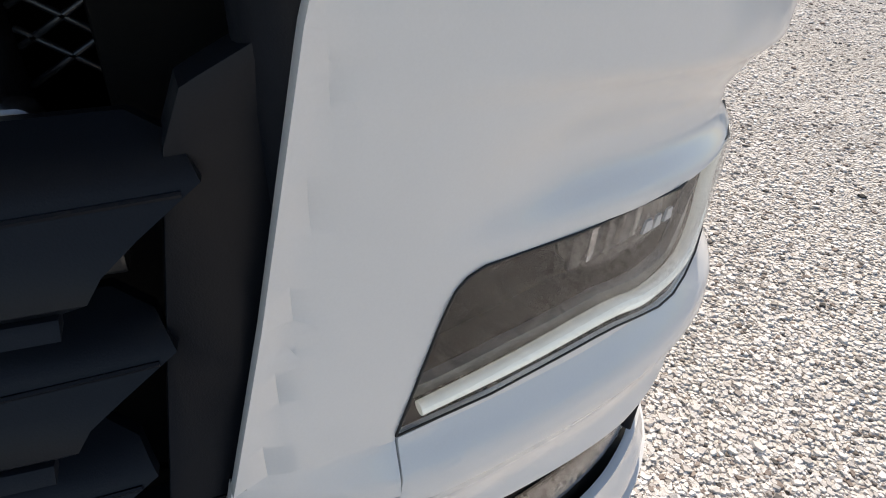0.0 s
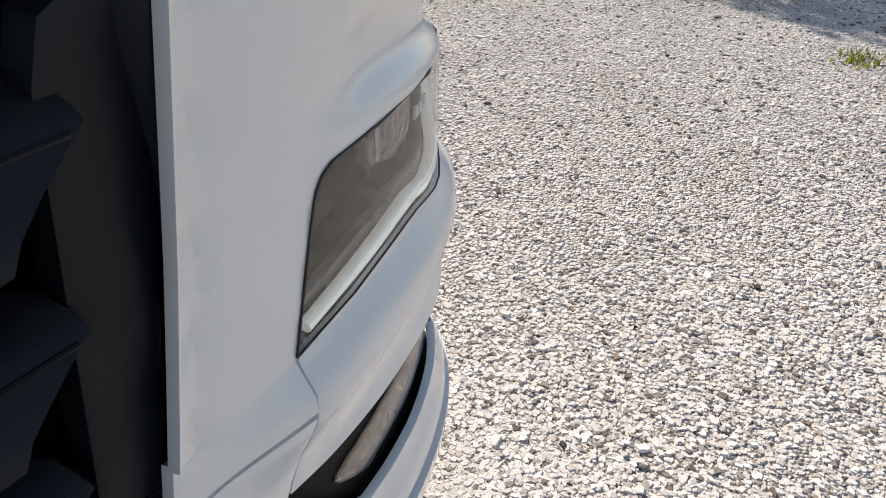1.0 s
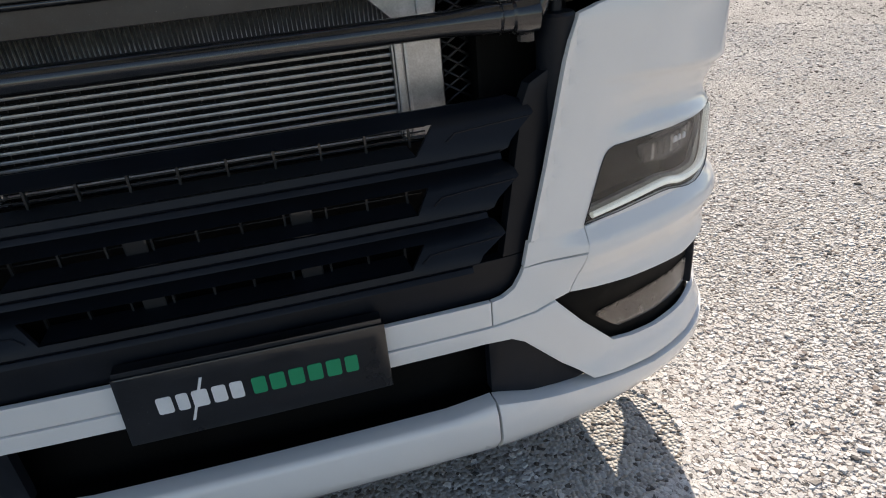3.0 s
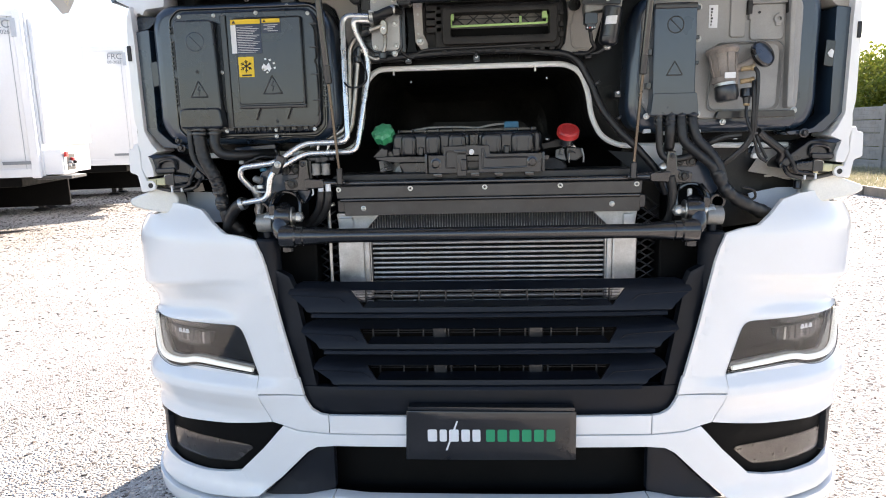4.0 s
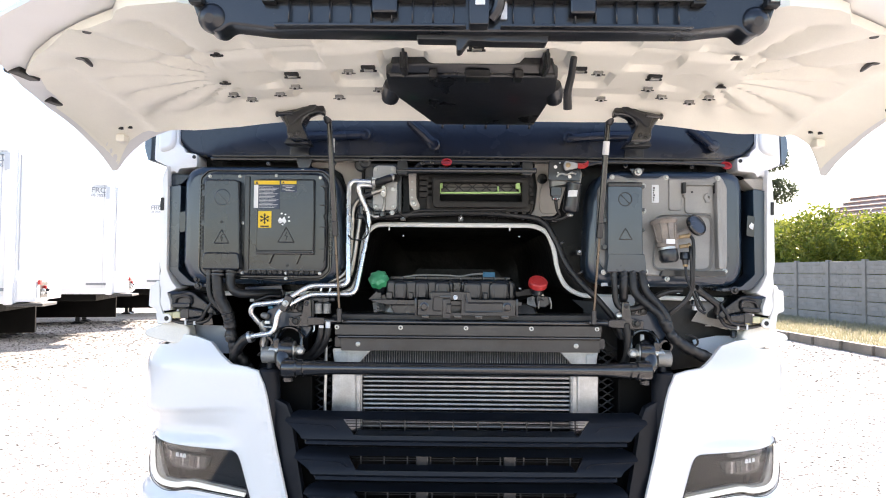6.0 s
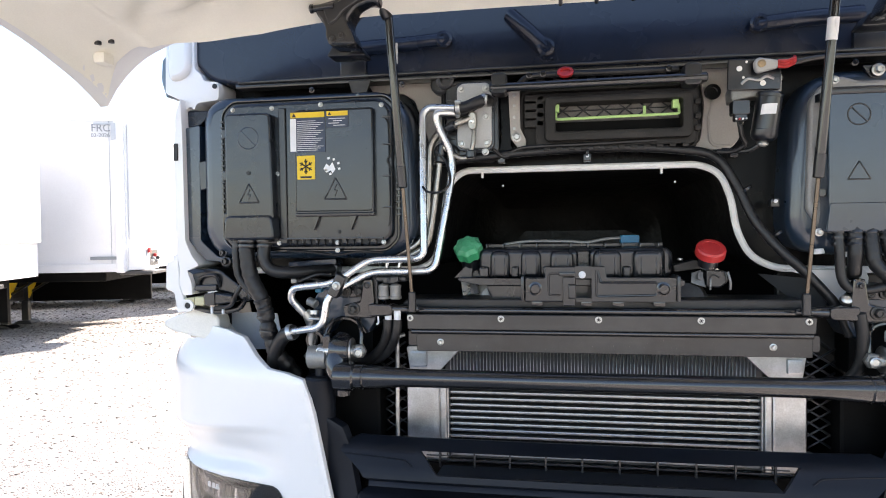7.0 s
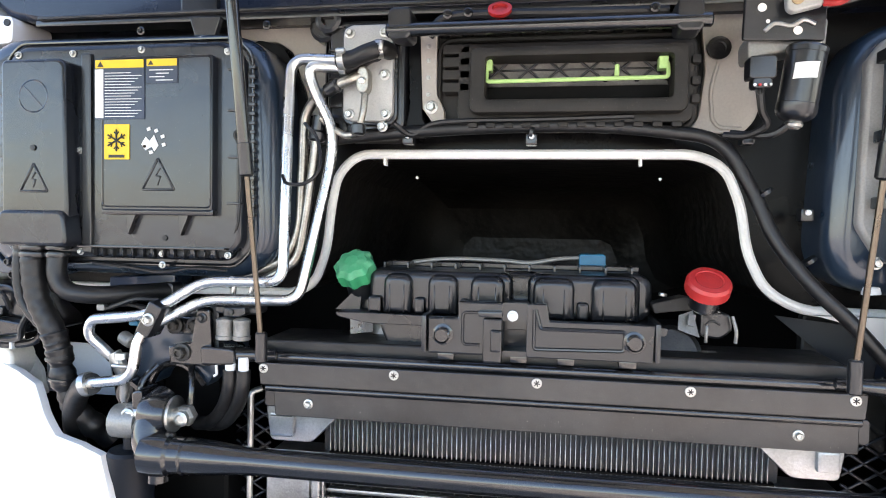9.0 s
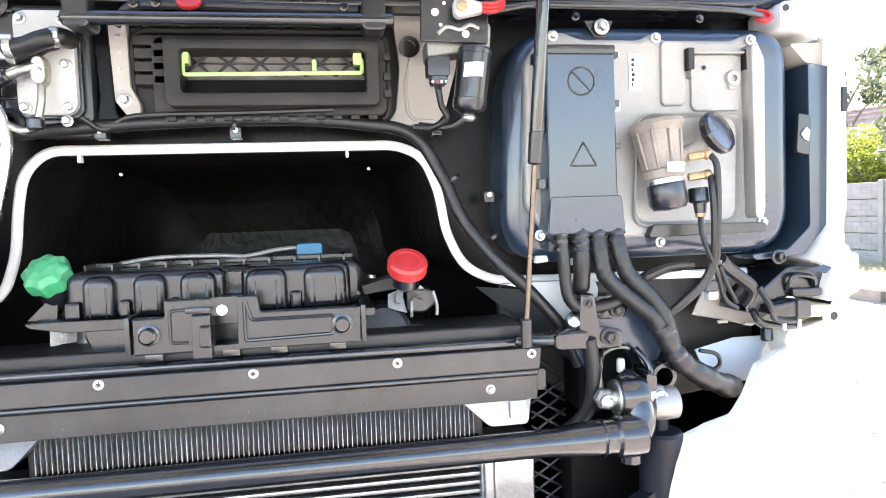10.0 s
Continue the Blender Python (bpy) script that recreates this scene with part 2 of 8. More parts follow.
def part(name, bm, material, parent=None, label="", kind=""):
    """Link a bmesh as one mesh object under a thing or a part."""
    if bm.faces:
        bmesh.ops.recalc_face_normals(bm, faces=bm.faces)
    sharpen(bm)
    me = bpy.data.meshes.new(name)
    bm.to_mesh(me)
    bm.free()
    for mt in material if isinstance(material, (list, tuple)) else [material]:
        me.materials.append(mt)
    ob = new(name, me)
    if parent is not None:
        ob.parent = parent
    return tagged(ob, label=label, kind=kind)


def thing(name, label, category, group="", kind="", at=(0, 0, 0)):
    ob = new(name)
    ob.location = at
    return tagged(ob, label, category, group, kind)


def bevel(bm, w, seg=2, deg=30):
    lim = radians(deg)
    es = [e for e in bm.edges if len(e.link_faces) == 2 and e.calc_face_angle(0) > lim]
    if es and w > 0:
        bmesh.ops.bevel(bm, geom=es, offset=w, segments=seg, affect="EDGES", profile=0.6, clamp_overlap=True)
    return bm


def add(bm, other):
    """Join another bmesh into bm."""
    me = bpy.data.meshes.new("tmp")
    other.to_mesh(me)
    other.free()
    bm.from_mesh(me)
    bpy.data.meshes.remove(me)
    return bm


def box(x0, x1, y0, y1, z0, z1, w=0.004, seg=2):
    bm = bmesh.new()
    bmesh.ops.create_cube(bm, size=1)
    for v in bm.verts:
        v.co = Vector((x0 + (v.co.x + .5) * (x1 - x0), y0 + (v.co.y + .5) * (y1 - y0), z0 + (v.co.z + .5) * (z1 - z0)))
    return bevel(bm, w, seg)


def rounded(pts, r, n=4):
    """A 2D outline with its corners rounded by about r."""
    out = []
    k = len(pts)
    for i in range(k):
        p, a, b = Vector(pts[i]), Vector(pts[i - 1]), Vector(pts[(i + 1) % k])
        d1, d2 = a - p, b - p
        rr = min(r, d1.length * .45, d2.length * .45)
        s, e = p + d1.normalized() * rr, p + d2.normalized() * rr
        for j in range(n + 1):
            t = j / n
            out.append(tuple((1 - t) ** 2 * s + 2 * t * (1 - t) * p + t * t * e))
    return out


def inset(pts, d):
    """The outline moved inwards by d (outwards if d is negative)."""
    n = len(pts)
    area = sum(pts[i][0] * pts[(i + 1) % n][1] - pts[(i + 1) % n][0] * pts[i][1] for i in range(n))
    sg = 1 if area > 0 else -1
    out = []
    for i in range(n):
        p, a, b = Vector(pts[i]), Vector(pts[i - 1]), Vector(pts[(i + 1) % n])
        e1, e2 = p - a, b - p
        if e1.length < 1e-7 or e2.length < 1e-7:
            e1 = e2 = e1 if e1.length > e2.length else e2
        n1 = Vector((-e1.y, e1.x)).normalized() * sg
        n2 = Vector((-e2.y, e2.x)).normalized() * sg
        m = n1 + n2
        m = m.normalized() if m.length > 1e-4 else n1
        out.append(tuple(p + m * d / max(.55, m.dot(n1))))
    return out


def plate(pts, y0, y1, r=0.0, w=0.003, seg=2, taper=0.0):
    """A slab with the outline pts in (x, z), from y0 (front) to y1, its front edge rounded by w; taper widens its back."""
    if r:
        pts = rounded(pts, max(r, w * 1.25))
    w = min(w, abs(y1 - y0) * .8)
    bm = bmesh.new()
    n = len(pts)
    cx, cz = sum(p[0] for p in pts) / n, sum(p[1] for p in pts) / n
    rows = [([(cx + (x - cx) * (1 + taper), cz + (z - cz) * (1 + taper)) for x, z in pts], y1)]
    for _ in range(6):
        q = inset(pts, w)
        if all((Vector(q[(i + 1) % n]) - Vector(q[i])).dot(Vector(pts[(i + 1) % n]) - Vector(pts[i])) > -1e-9 for i in range(n)):
            break
        w *= .6
    if w:
        for k in range(seg + 1):
            a = math.pi / 2 * k / seg
            rows.append((inset(pts, w * (1 - math.cos(a))), y0 + w * (1 - math.sin(a))))
    else:
        rows.append((pts, y0))
    L = [[bm.verts.new((x, y, z)) for x, z in o] for o, y in rows]
    for a, b in zip(L, L[1:]):
        for i in range(n):
            j = (i + 1) % n
            bm.faces.new((a[i], a[j], b[j], b[i]))
    bm.faces.new(L[0][::-1])
    bm.faces.new(L[-1])
    return bm


def sheet(pts, thick=.004):
    """A thin flat sheet with the corners pts in (x, y, z)."""
    bm = bmesh.new()
    f = bm.faces.new([bm.verts.new(p) for p in pts])
    f.normal_update()
    back = f.normal * (-thick if f.normal.y < 0 else thick)
    low = [bm.verts.new(v.co + back) for v in f.verts]
    top = list(f.verts)
    bm.faces.new(low[::-1])
    for i in range(len(top)):
        j = (i + 1) % len(top)
        bm.faces.new((top[i], low[i], low[j], top[j]))
    bmesh.ops.recalc_face_normals(bm, faces=bm.faces[:])
    return bm


def ring_plate(outer, inner, y0, y1, w=0.003):
    """A frame: outlines in (x, z) with the same number of points, from y0 (front) to y1."""
    bm = bmesh.new()
    n = len(outer)
    L = [[bm.verts.new((x, y, z)) for x, z in o] for o, y in ((outer, y1), (outer, y0), (inner, y0), (inner, y1))]
    for a, b in zip(L, L[1:]):
        for i in range(n):
            j = (i + 1) % n
            bm.faces.new((a[i], a[j], b[j], b[i]))
    bmesh.ops.recalc_face_normals(bm, faces=bm.faces)
    if w:
        es = [e for e in bm.edges if all(abs(v.co.y - y0) < 1e-6 for v in e.verts) and any(abs(f.normal.y) < .5 for f in e.link_faces)]
        bmesh.ops.bevel(bm, geom=es, offset=w, segments=2, affect="EDGES", profile=0.6, clamp_overlap=True)
    return bm


def hoop(pts, y, r, seg=8):
    """A bead round a closed outline in (x, z)."""
    line = [(x, y, z) for x, z in pts]
    return sweep(line + line[:1], r, seg, cap=False)


def rect(x0, x1, z0, z1):
    return [(x0, z0), (x1, z0), (x1, z1), (x0, z1)]


def smoothed(pts, n=6):
    """A Catmull-Rom line through 3D points."""
    P = [Vector(p) for p in pts]
    P = [P[0] * 2 - P[1]] + P + [P[-1] * 2 - P[-2]]
    out = []
    for i in range(1, len(P) - 2):
        a, b, c, d = P[i - 1:i + 3]
        for k in range(n):
            s = k / n
            out.append(.5 * (2 * b + (c - a) * s + (2 * a - 5 * b + 4 * c - d) * s * s + (3 * b - a - 3 * c + d) * s ** 3))
    out.append(P[-2])
    return out


def filleted(pts, r, n=5):
    """A 3D line with its bends rounded by about r, straight between."""
    P = [Vector(p) for p in pts]
    out = [P[0]]
    for i in range(1, len(P) - 1):
        p, d1, d2 = P[i], P[i - 1] - P[i], P[i + 1] - P[i]
        rr = min(r, d1.length * .48, d2.length * .48)
        s, e = p + d1.normalized() * rr, p + d2.normalized() * rr
        for j in range(n + 1):
            t = j / n
            out.append((1 - t) ** 2 * s + 2 * t * (1 - t) * p + t * t * e)
    out.append(P[-1])
    return out


def sweep(line, rad, seg=12, cap=True):
    """A tube along a 3D line; rad is a number or a function of 0..1 along it."""
    bm = bmesh.new()
    L = [Vector(p) for p in line]
    up = Vector((0.13, 0.31, 0.94)).normalized()
    rings = []
    for i, p in enumerate(L):
        t = (L[min(i + 1, len(L) - 1)] - L[max(i - 1, 0)]).normalized()
        a = t.cross(up)
        if a.length < 0.05:
            a = t.cross(Vector((1, 0, 0)))
        a.normalize()
        b = t.cross(a)
        up = (up - t * up.dot(t)).normalized() if (up - t * up.dot(t)).length > .2 else b
        r = rad(i / (len(L) - 1)) if callable(rad) else rad
        rings.append([bm.verts.new(p + (a * math.cos(q) + b * math.sin(q)) * r)
                      for q in (2 * math.pi * k / seg for k in range(seg))])
    for i in range(len(rings) - 1):
        for k in range(seg):
            bm.faces.new((rings[i][k], rings[i][(k + 1) % seg], rings[i + 1][(k + 1) % seg], rings[i + 1][k]))
    if cap:
        bm.faces.new(rings[0][::-1])
        bm.faces.new(rings[-1])
    return bm


def turned(profile, at, axis=(0, 0, 1), seg=24, lobes=0, depth=0.0):
    """A turned body: profile rows (radius, height) along axis from at; lobes make a grip."""
    bm = bmesh.new()
    q = Vector((0, 0, 1)).rotation_difference(Vector(axis)).to_matrix()
    rings = []
    for r, h in profile:
        ring = []
        for k in range(seg):
            a = 2 * math.pi * k / seg
            rr = r * (1 + depth * math.cos(lobes * a)) if lobes else r
            ring.append(bm.verts.new(Vector(at) + q @ Vector((rr * math.cos(a), rr * math.sin(a), h))))
        rings.append(ring)
    for i in range(len(rings) - 1):
        for k in range(seg):
            bm.faces.new((rings[i][k], rings[i][(k + 1) % seg], rings[i + 1][(k + 1) % seg], rings[i + 1][k]))
    bm.faces.new(rings[0][::-1])
    bm.faces.new(rings[-1])
    return bm


def rod(a, b, r, seg=14, w=0.0):
    a, b = Vector(a), Vector(b)
    L = (b - a).length
    e = min(r * .25, L * .2)
    return turned([(r - e, 0), (r, e), (r, L - e), (r - e, L)], a, b - a, seg)


def bolt_mesh(r=0.009, washer=True):
    bm = turned([(r * 1.45, 0), (r * 1.45, r * .35), (r * 1.1, r * .45)], (0, 0, 0), (0, -1, 0), 16)
    add(bm, turned([(r, 0), (r, r * .9), (r * .8, r * 1.15), (r * .55, r * 1.15), (r * .5, r * .8)], (0, -r * .4, 0), (0, -1, 0), 6))
    return bm


BOLTS = {}


def bolt(parent, x, y, z, r=0.009, material=None, turn=0.0):
    key = (round(r, 4), material.name if material else "z")
    if key not in BOLTS:
        ob = part("bolt", bolt_mesh(r), material or ZINC, parent)
        BOLTS[key] = ob
    else:
        ob = new("bolt", BOLTS[key].data)
        ob.parent = parent
    ob.location = (x, y, z)
    ob.rotation_euler = (0, random.random() * 3, 0)
    return ob


def skin(outline, fn, thick=0.012, step=0.05, w=0.003, stepz=None):
    """A curved panel: outline in the surface's own coordinates (u, v), laid on fn(u, v, off)."""
    stepz = stepz or step
    bm = bmesh.new()
    f = bm.faces.new([bm.verts.new((u, v, 0)) for u, v in outline])
    bmesh.ops.triangulate(bm, faces=[f])
    us, vs = [p[0] for p in outline], [p[1] for p in outline]
    for axis, lo, hi, st in ((0, min(us), max(us), step), (1, min(vs), max(vs), stepz)):
        k = math.ceil(lo / st)
        while k * st < hi:
            if lo + .002 < k * st < hi - .002:
                no = Vector((1, 0, 0)) if axis == 0 else Vector((0, 1, 0))
                bmesh.ops.bisect_plane(bm, geom=bm.verts[:] + bm.edges[:] + bm.faces[:], dist=1e-6,
                                       plane_co=no * (k * st), plane_no=no)
            k += 1
    bm.verts.index_update()
    out = bmesh.new()
    out.faces.layers.int.new("curved")
    fr = [out.verts.new(fn(v.co.x, v.co.y, 0.0)) for v in bm.verts]
    bk = [out.verts.new(fn(v.co.x, v.co.y, -thick)) for v in bm.verts]
    for f in bm.faces:
        ids = [v.index for v in f.verts]
        out.faces.new([fr[i] for i in ids])
        out.faces.new([bk[i] for i in reversed(ids)])
    rim = []
    for e in bm.edges:
        if len(e.link_faces) == 1:
            i, j = e.verts[0].index, e.verts[1].index
            out.faces.new((fr[i], fr[j], bk[j], bk[i]))
            rim.append((fr[i], fr[j]))
    bm.free()
    if w:
        out.edges.ensure_lookup_table()
        es = [out.edges.get(p) for p in rim]
        bmesh.ops.recalc_face_normals(out, faces=out.faces)
        bmesh.ops.bevel(out, geom=[e for e in es if e], offset=w, segments=2, affect="EDGES", profile=0.5, clamp_overlap=True)
    return out


def ss(x, a, b):
    t = min(1, max(0, (x - a) / (b - a)))
    return t * t * (3 - 2 * t)


# plan of the truck's front: x, y from the middle out round the corner
PLAN = [(-.3, -.052), (0, -.055), (.3, -.052), (.55, -.043), (.76, -.012), (.92, .033), (1.05, .085), (1.15, .148),
        (1.22, .225), (1.26, .33), (1.275, .5), (1.275, .9), (1.275, 1.3)]
_line = smoothed([(x, y, 0) for x, y in PLAN[1:]], 20)
_lu = [0.0]
for _a, _b in zip(_line, _line[1:]):
    _lu.append(_lu[-1] + (_b - _a).length)


def plan(a):
    x = float(np.interp(a, _lu, [p.x for p in _line]))
    y = float(np.interp(a, _lu, [p.y for p in _line]))
    return x, y


def style(u, z):
    """How far the front's skin stands proud of its plan: swages and bulges."""
    o = 0.0
    if z > 0.83:
        zc = 1.03 - 0.08 * max(0.0, u - 0.95)
        o += (0.024 * ss(z, zc + 0.035, zc + 0.10) - 0.024 * ss(z, zc - 0.020, zc + 0.018)) * ss(u, 0.77, 0.98)
        zw = 1.137 - 0.10 * max(0.0, u - 0.85)
        o += 0.016 * ss(z, zw - .008, zw + 0.020) * ss(u, 0.72, 1.0)
        o -= 0.05 * ss(z, 1.25, 1.40) ** 1.5
        e = 0.605 + (z - .77) * .229
        o += 0.008 * math.exp(-((u - e) / .010) ** 2) - 0.005 * math.exp(-((u - e - .026) / .007) ** 2)
    else:
        o += float(np.interp(z, (0.60, 0.635, 0.68, 0.712, 0.765, 0.795, 0.826), (0.0, 0.014, 0.004, 0.008, 0.030, 0.026, 0.0))) * ss(u, 0.63, 0.80)
    if z < 0.47:
        o += 0.02 * (1 - ss(z, 0.40, 0.44)) - 0.05 * (1 - ss(z, 0.24, 0.36)) ** 2
    return o


def front(side=1, base=0.0):
    def fn(u, z, off):
        a = abs(u)
        x, y = plan(a)
        x1, y1 = plan(max(0, a - .012))
        x2, y2 = plan(a + .012)
        d = math.hypot(x2 - x1, y2 - y1)
        nx, ny = (y2 - y1) / d, -(x2 - x1) / d
        if a < .012:
            nx = 0.0
        o = off + base + style(a, z)
        return Vector((math.copysign(1, u) * side * (x + nx * o), y + ny * o, z))
    return fn


# ---- ground ----
def gravelmat():
    m = bpy.data.materials.new("gravel")
    m.use_nodes = True
    nt = m.node_tree
    b = nt.nodes["Principled BSDF"]
    tc = nt.nodes.new("ShaderNodeTexCoord")
    v = nt.nodes.new("ShaderNodeTexVoronoi")
    v.inputs["Scale"].default_value = 78
    v.inputs["Randomness"].default_value = 1
    n = nt.nodes.new("ShaderNodeTexNoise")
    n.inputs["Scale"].default_value = 1.3
    n.inputs["Detail"].default_value = 6
    n2 = nt.nodes.new("ShaderNodeTexNoise")
    n2.inputs["Scale"].default_value = 160
    n2.inputs["Detail"].default_value = 4
    for q in (v, n, n2):
        nt.links.new(tc.outputs["Object"], q.inputs["Vector"])
    sep = nt.nodes.new("ShaderNodeSeparateColor")
    nt.links.new(v.outputs["Color"], sep.inputs["Color"])
    cr = nt.nodes.new("ShaderNodeValToRGB")
    e = cr.color_ramp.elements
    # dark low end also stands in for shaded crevices between stones
    e[0].position, e[0].color = 0.0, (0.10, 0.085, 0.075, 1)
    e[1].position, e[1].color = 1.0, (0.64, 0.605, 0.57, 1)
    e.new(0.08).color = (0.20, 0.17, 0.145, 1)
    e.new(0.17).color = (0.43, 0.395, 0.36, 1)
    e.new(0.6).color = (0.53, 0.50, 0.465, 1)
    nt.links.new(sep.outputs["Red"], cr.inputs["Fac"])
    mr = nt.nodes.new("ShaderNodeMapRange")
    mr.inputs["From Min"].default_value, mr.inputs["From Max"].default_value = 0.3, 0.7
    mr.inputs["To Min"].default_value, mr.inputs["To Max"].default_value = 0.82, 1.12
    nt.links.new(n.outputs["Fac"], mr.inputs["Value"])
    sc = nt.nodes.new("ShaderNodeVectorMath")
    sc.operation = "SCALE"
    nt.links.new(cr.outputs["Color"], sc.inputs[0])
    nt.links.new(mr.outputs["Result"], sc.inputs["Scale"])
    nt.links.new(sc.outputs["Vector"], b.inputs["Base Color"])
    b.inputs["Roughness"].default_value = 0.9
    bp = nt.nodes.new("ShaderNodeBump")
    bp.inputs["Strength"].default_value = 1.0
    bp.inputs["Distance"].default_value = 0.015
    bp.invert = True
    nt.links.new(v.outputs["Distance"], bp.inputs["Height"])
    bp2 = nt.nodes.new("ShaderNodeBump")
    bp2.inputs["Strength"].default_value = 0.4
    bp2.inputs["Distance"].default_value = 0.006
    nt.links.new(n2.outputs["Fac"], bp2.inputs["Height"])
    nt.links.new(bp.outputs["Normal"], bp2.inputs["Normal"])
    nt.links.new(bp2.outputs["Normal"], b.inputs["Normal"])
    return m


GRAVEL = gravelmat()
bm = bmesh.new()
rings = [0.5, 1.5, 3, 6, 12, 25, 60, 150, 500, 2500]
prev = None
for r in rings:
    ring = [bm.verts.new((r * math.cos(a), r * math.sin(a), 0.0)) for a in (2 * math.pi * k / 48 for k in range(48))]
    if prev:
        for k in range(48):
            bm.faces.new((prev[k], ring[k], ring[(k + 1) % 48], prev[(k + 1) % 48]))
    else:
        bm.faces.new(ring)
    prev = ring
ground = part("ground", bm, GRAVEL)
tagged(ground, "pale crushed-stone gravel yard in bright sun", "gravel ground", kind="structure")


def stonemat():
    m = bpy.data.materials.new("loose_stone")
    m.use_nodes = True
    nt = m.node_tree
    b = nt.nodes["Principled BSDF"]
    g = nt.nodes.new("ShaderNodeNewGeometry")
    cr = nt.nodes.new("ShaderNodeValToRGB")
    e = cr.color_ramp.elements
    e[0].position, e[0].color = 0.0, (0.16, 0.13, 0.11, 1)
    e[1].position, e[1].color = 1.0, (0.80, 0.765, 0.73, 1)
    e.new(0.045).color = (0.26, 0.21, 0.18, 1)
    e.new(0.10).color = (0.52, 0.48, 0.445, 1)
    e.new(0.5).color = (0.69, 0.65, 0.61, 1)
    nt.links.new(g.outputs["Random Per Island"], cr.inputs["Fac"])
    nt.links.new(cr.outputs["Color"], b.inputs["Base Color"])
    b.inputs["Roughness"].default_value = 0.92
    tc = nt.nodes.new("ShaderNodeTexCoord")
    n = nt.nodes.new("ShaderNodeTexNoise")
    n.inputs["Scale"].default_value = 260
    nt.links.new(tc.outputs["Object"], n.inputs["Vector"])
    bp = nt.nodes.new("ShaderNodeBump")
    bp.inputs["Strength"].default_value = 0.5
    bp.inputs["Distance"].default_value = 0.003
    nt.links.new(n.outputs["Fac"], bp.inputs["Height"])
    nt.links.new(bp.outputs["Normal"], b.inputs["Normal"])
    return m


STONE = stonemat()
STONED = stonemat()
STONED.name = "grey_stone"
for _e, _v in zip(STONED.node_tree.nodes["Color Ramp"].color_ramp.elements, (.05, .08, .12, .22, .45)):
    _e.color = (_v, _v * .92, _v * .84, 1)


def stones(n, seed, far=False, dark=False):
    """Loose gravel as one mesh: flat broken pebbles, each turned at random."""
    rng = np.random.default_rng(seed)
    d = 0.25 + 6.4 * rng.random(n) ** 1.35
    a = rng.uniform(-1.75, 1.75, n) * np.where(rng.random(n) < .15, 1.8, 1.0)
    px, py = 0.9 + d * np.cos(a), 0.15 + d * np.sin(a)
    if far:
        d = 1.0 + 17.0 * rng.random(n) ** .8
        a = rng.uniform(0, 6.283, n)
        px, py = d * np.cos(a), 4.0 + d * np.sin(a)
    else:
        bare = np.sin(px * 2.3 + 1.7 * np.sin(py * 1.9)) + np.sin(py * 3.1 + 1.3 * np.sin(px * 2.7 + 1)) + .6 * np.sin(px * 7.1 - py * 5.3)
        keep = rng.random(n) < np.clip(.95 - .42 * bare, .16, 1)
        px, py, d = px[keep], py[keep], d[keep]
        n = len(px)
    size = 0.0027 + 0.0082 * rng.random(n) ** 2.1 + 0.009 * (rng.random(n) > 0.99) * rng.random(n)
    size *= 1 + .09 * d
    if dark:
        size = 0.004 + 0.009 * rng.random(n) ** 2
    if far:
        size = (0.0038 + 0.0016 * d) * (0.6 + 0.8 * rng.random(n) ** 2)
    m = 4 if far else 5
    turn = (np.arange(m) * 2 * math.pi / m)[None] + rng.uniform(-.35, .35, (n, m))
    rad = rng.uniform(.72, 1.12, (n, m))
    foot = np.stack([np.cos(turn) * rad, np.sin(turn) * rad, np.full((n, m), -.45)], 2)
    crown = np.stack([np.cos(turn) * rad * rng.uniform(.68, .86, (n, m)), np.sin(turn) * rad * rng.uniform(.68, .86, (n, m)), rng.uniform(.75, 1.1, (n, m))], 2)
    v = np.concatenate([foot, crown], 1)
    v *= (size[:, None] * np.stack([rng.uniform(.95, 1.5, n), rng.uniform(.75, 1.05, n), rng.uniform(.20, .42, n)], 1))[:, None, :]
    tz, tx = rng.uniform(0, 6.283, n), rng.normal(0, 0.13, n)
    c, s = np.cos(tx), np.sin(tx)
    y, z = v[..., 1] * c[:, None] - v[..., 2] * s[:, None], v[..., 1] * s[:, None] + v[..., 2] * c[:, None]
    v[..., 1], v[..., 2] = y, z
    c, s = np.cos(tz), np.sin(tz)
    x, y = v[..., 0] * c[:, None] - v[..., 1] * s[:, None], v[..., 0] * s[:, None] + v[..., 1] * c[:, None]
    v[..., 0], v[..., 1] = x + px[:, None], y + py[:, None]
    v[..., 2] += (size * rng.uniform(-0.02, 0.22, n))[:, None]
    base = (np.arange(n) * 2 * m)[:, None]
    k = np.arange(m)
    sides = np.stack([k, (k + 1) % m, (k + 1) % m + m, k + m], 1)
    faces = (sides[None] + base[:, None]).reshape(-1, 4).tolist() + ((k + m)[None] + base).tolist()
    me = bpy.data.meshes.new("gravel_stones")
    me.from_pydata(v.reshape(-1, 3).tolist(), [], faces)
    me.materials.append(STONED if far or dark else STONE)
    return tagged(new("gravel_stones", me), "scattered grey stones lying on the yard" if far or dark else "loose pale broken gravel lying on the yard", "gravel", kind="stuff")


stones(205000, 5)
stones(3000, 7, dark=True)
# far grey stones also give the specks of shaded crevices
stones(85000, 6, True)

# ---- truck ----
truck = thing("truck", "white tractor truck with its front hood raised", "truck")


def both(name, outline, material, off=0.0, thick=0.014, label="", parent=None, step=0.05, w=0.003, stepz=None):
    obs = []
    for side in (1, -1):
        obs.append(part(name, skin(outline, front(side, off), thick, step, w, stepz), material, parent or truck, label))
    return obs


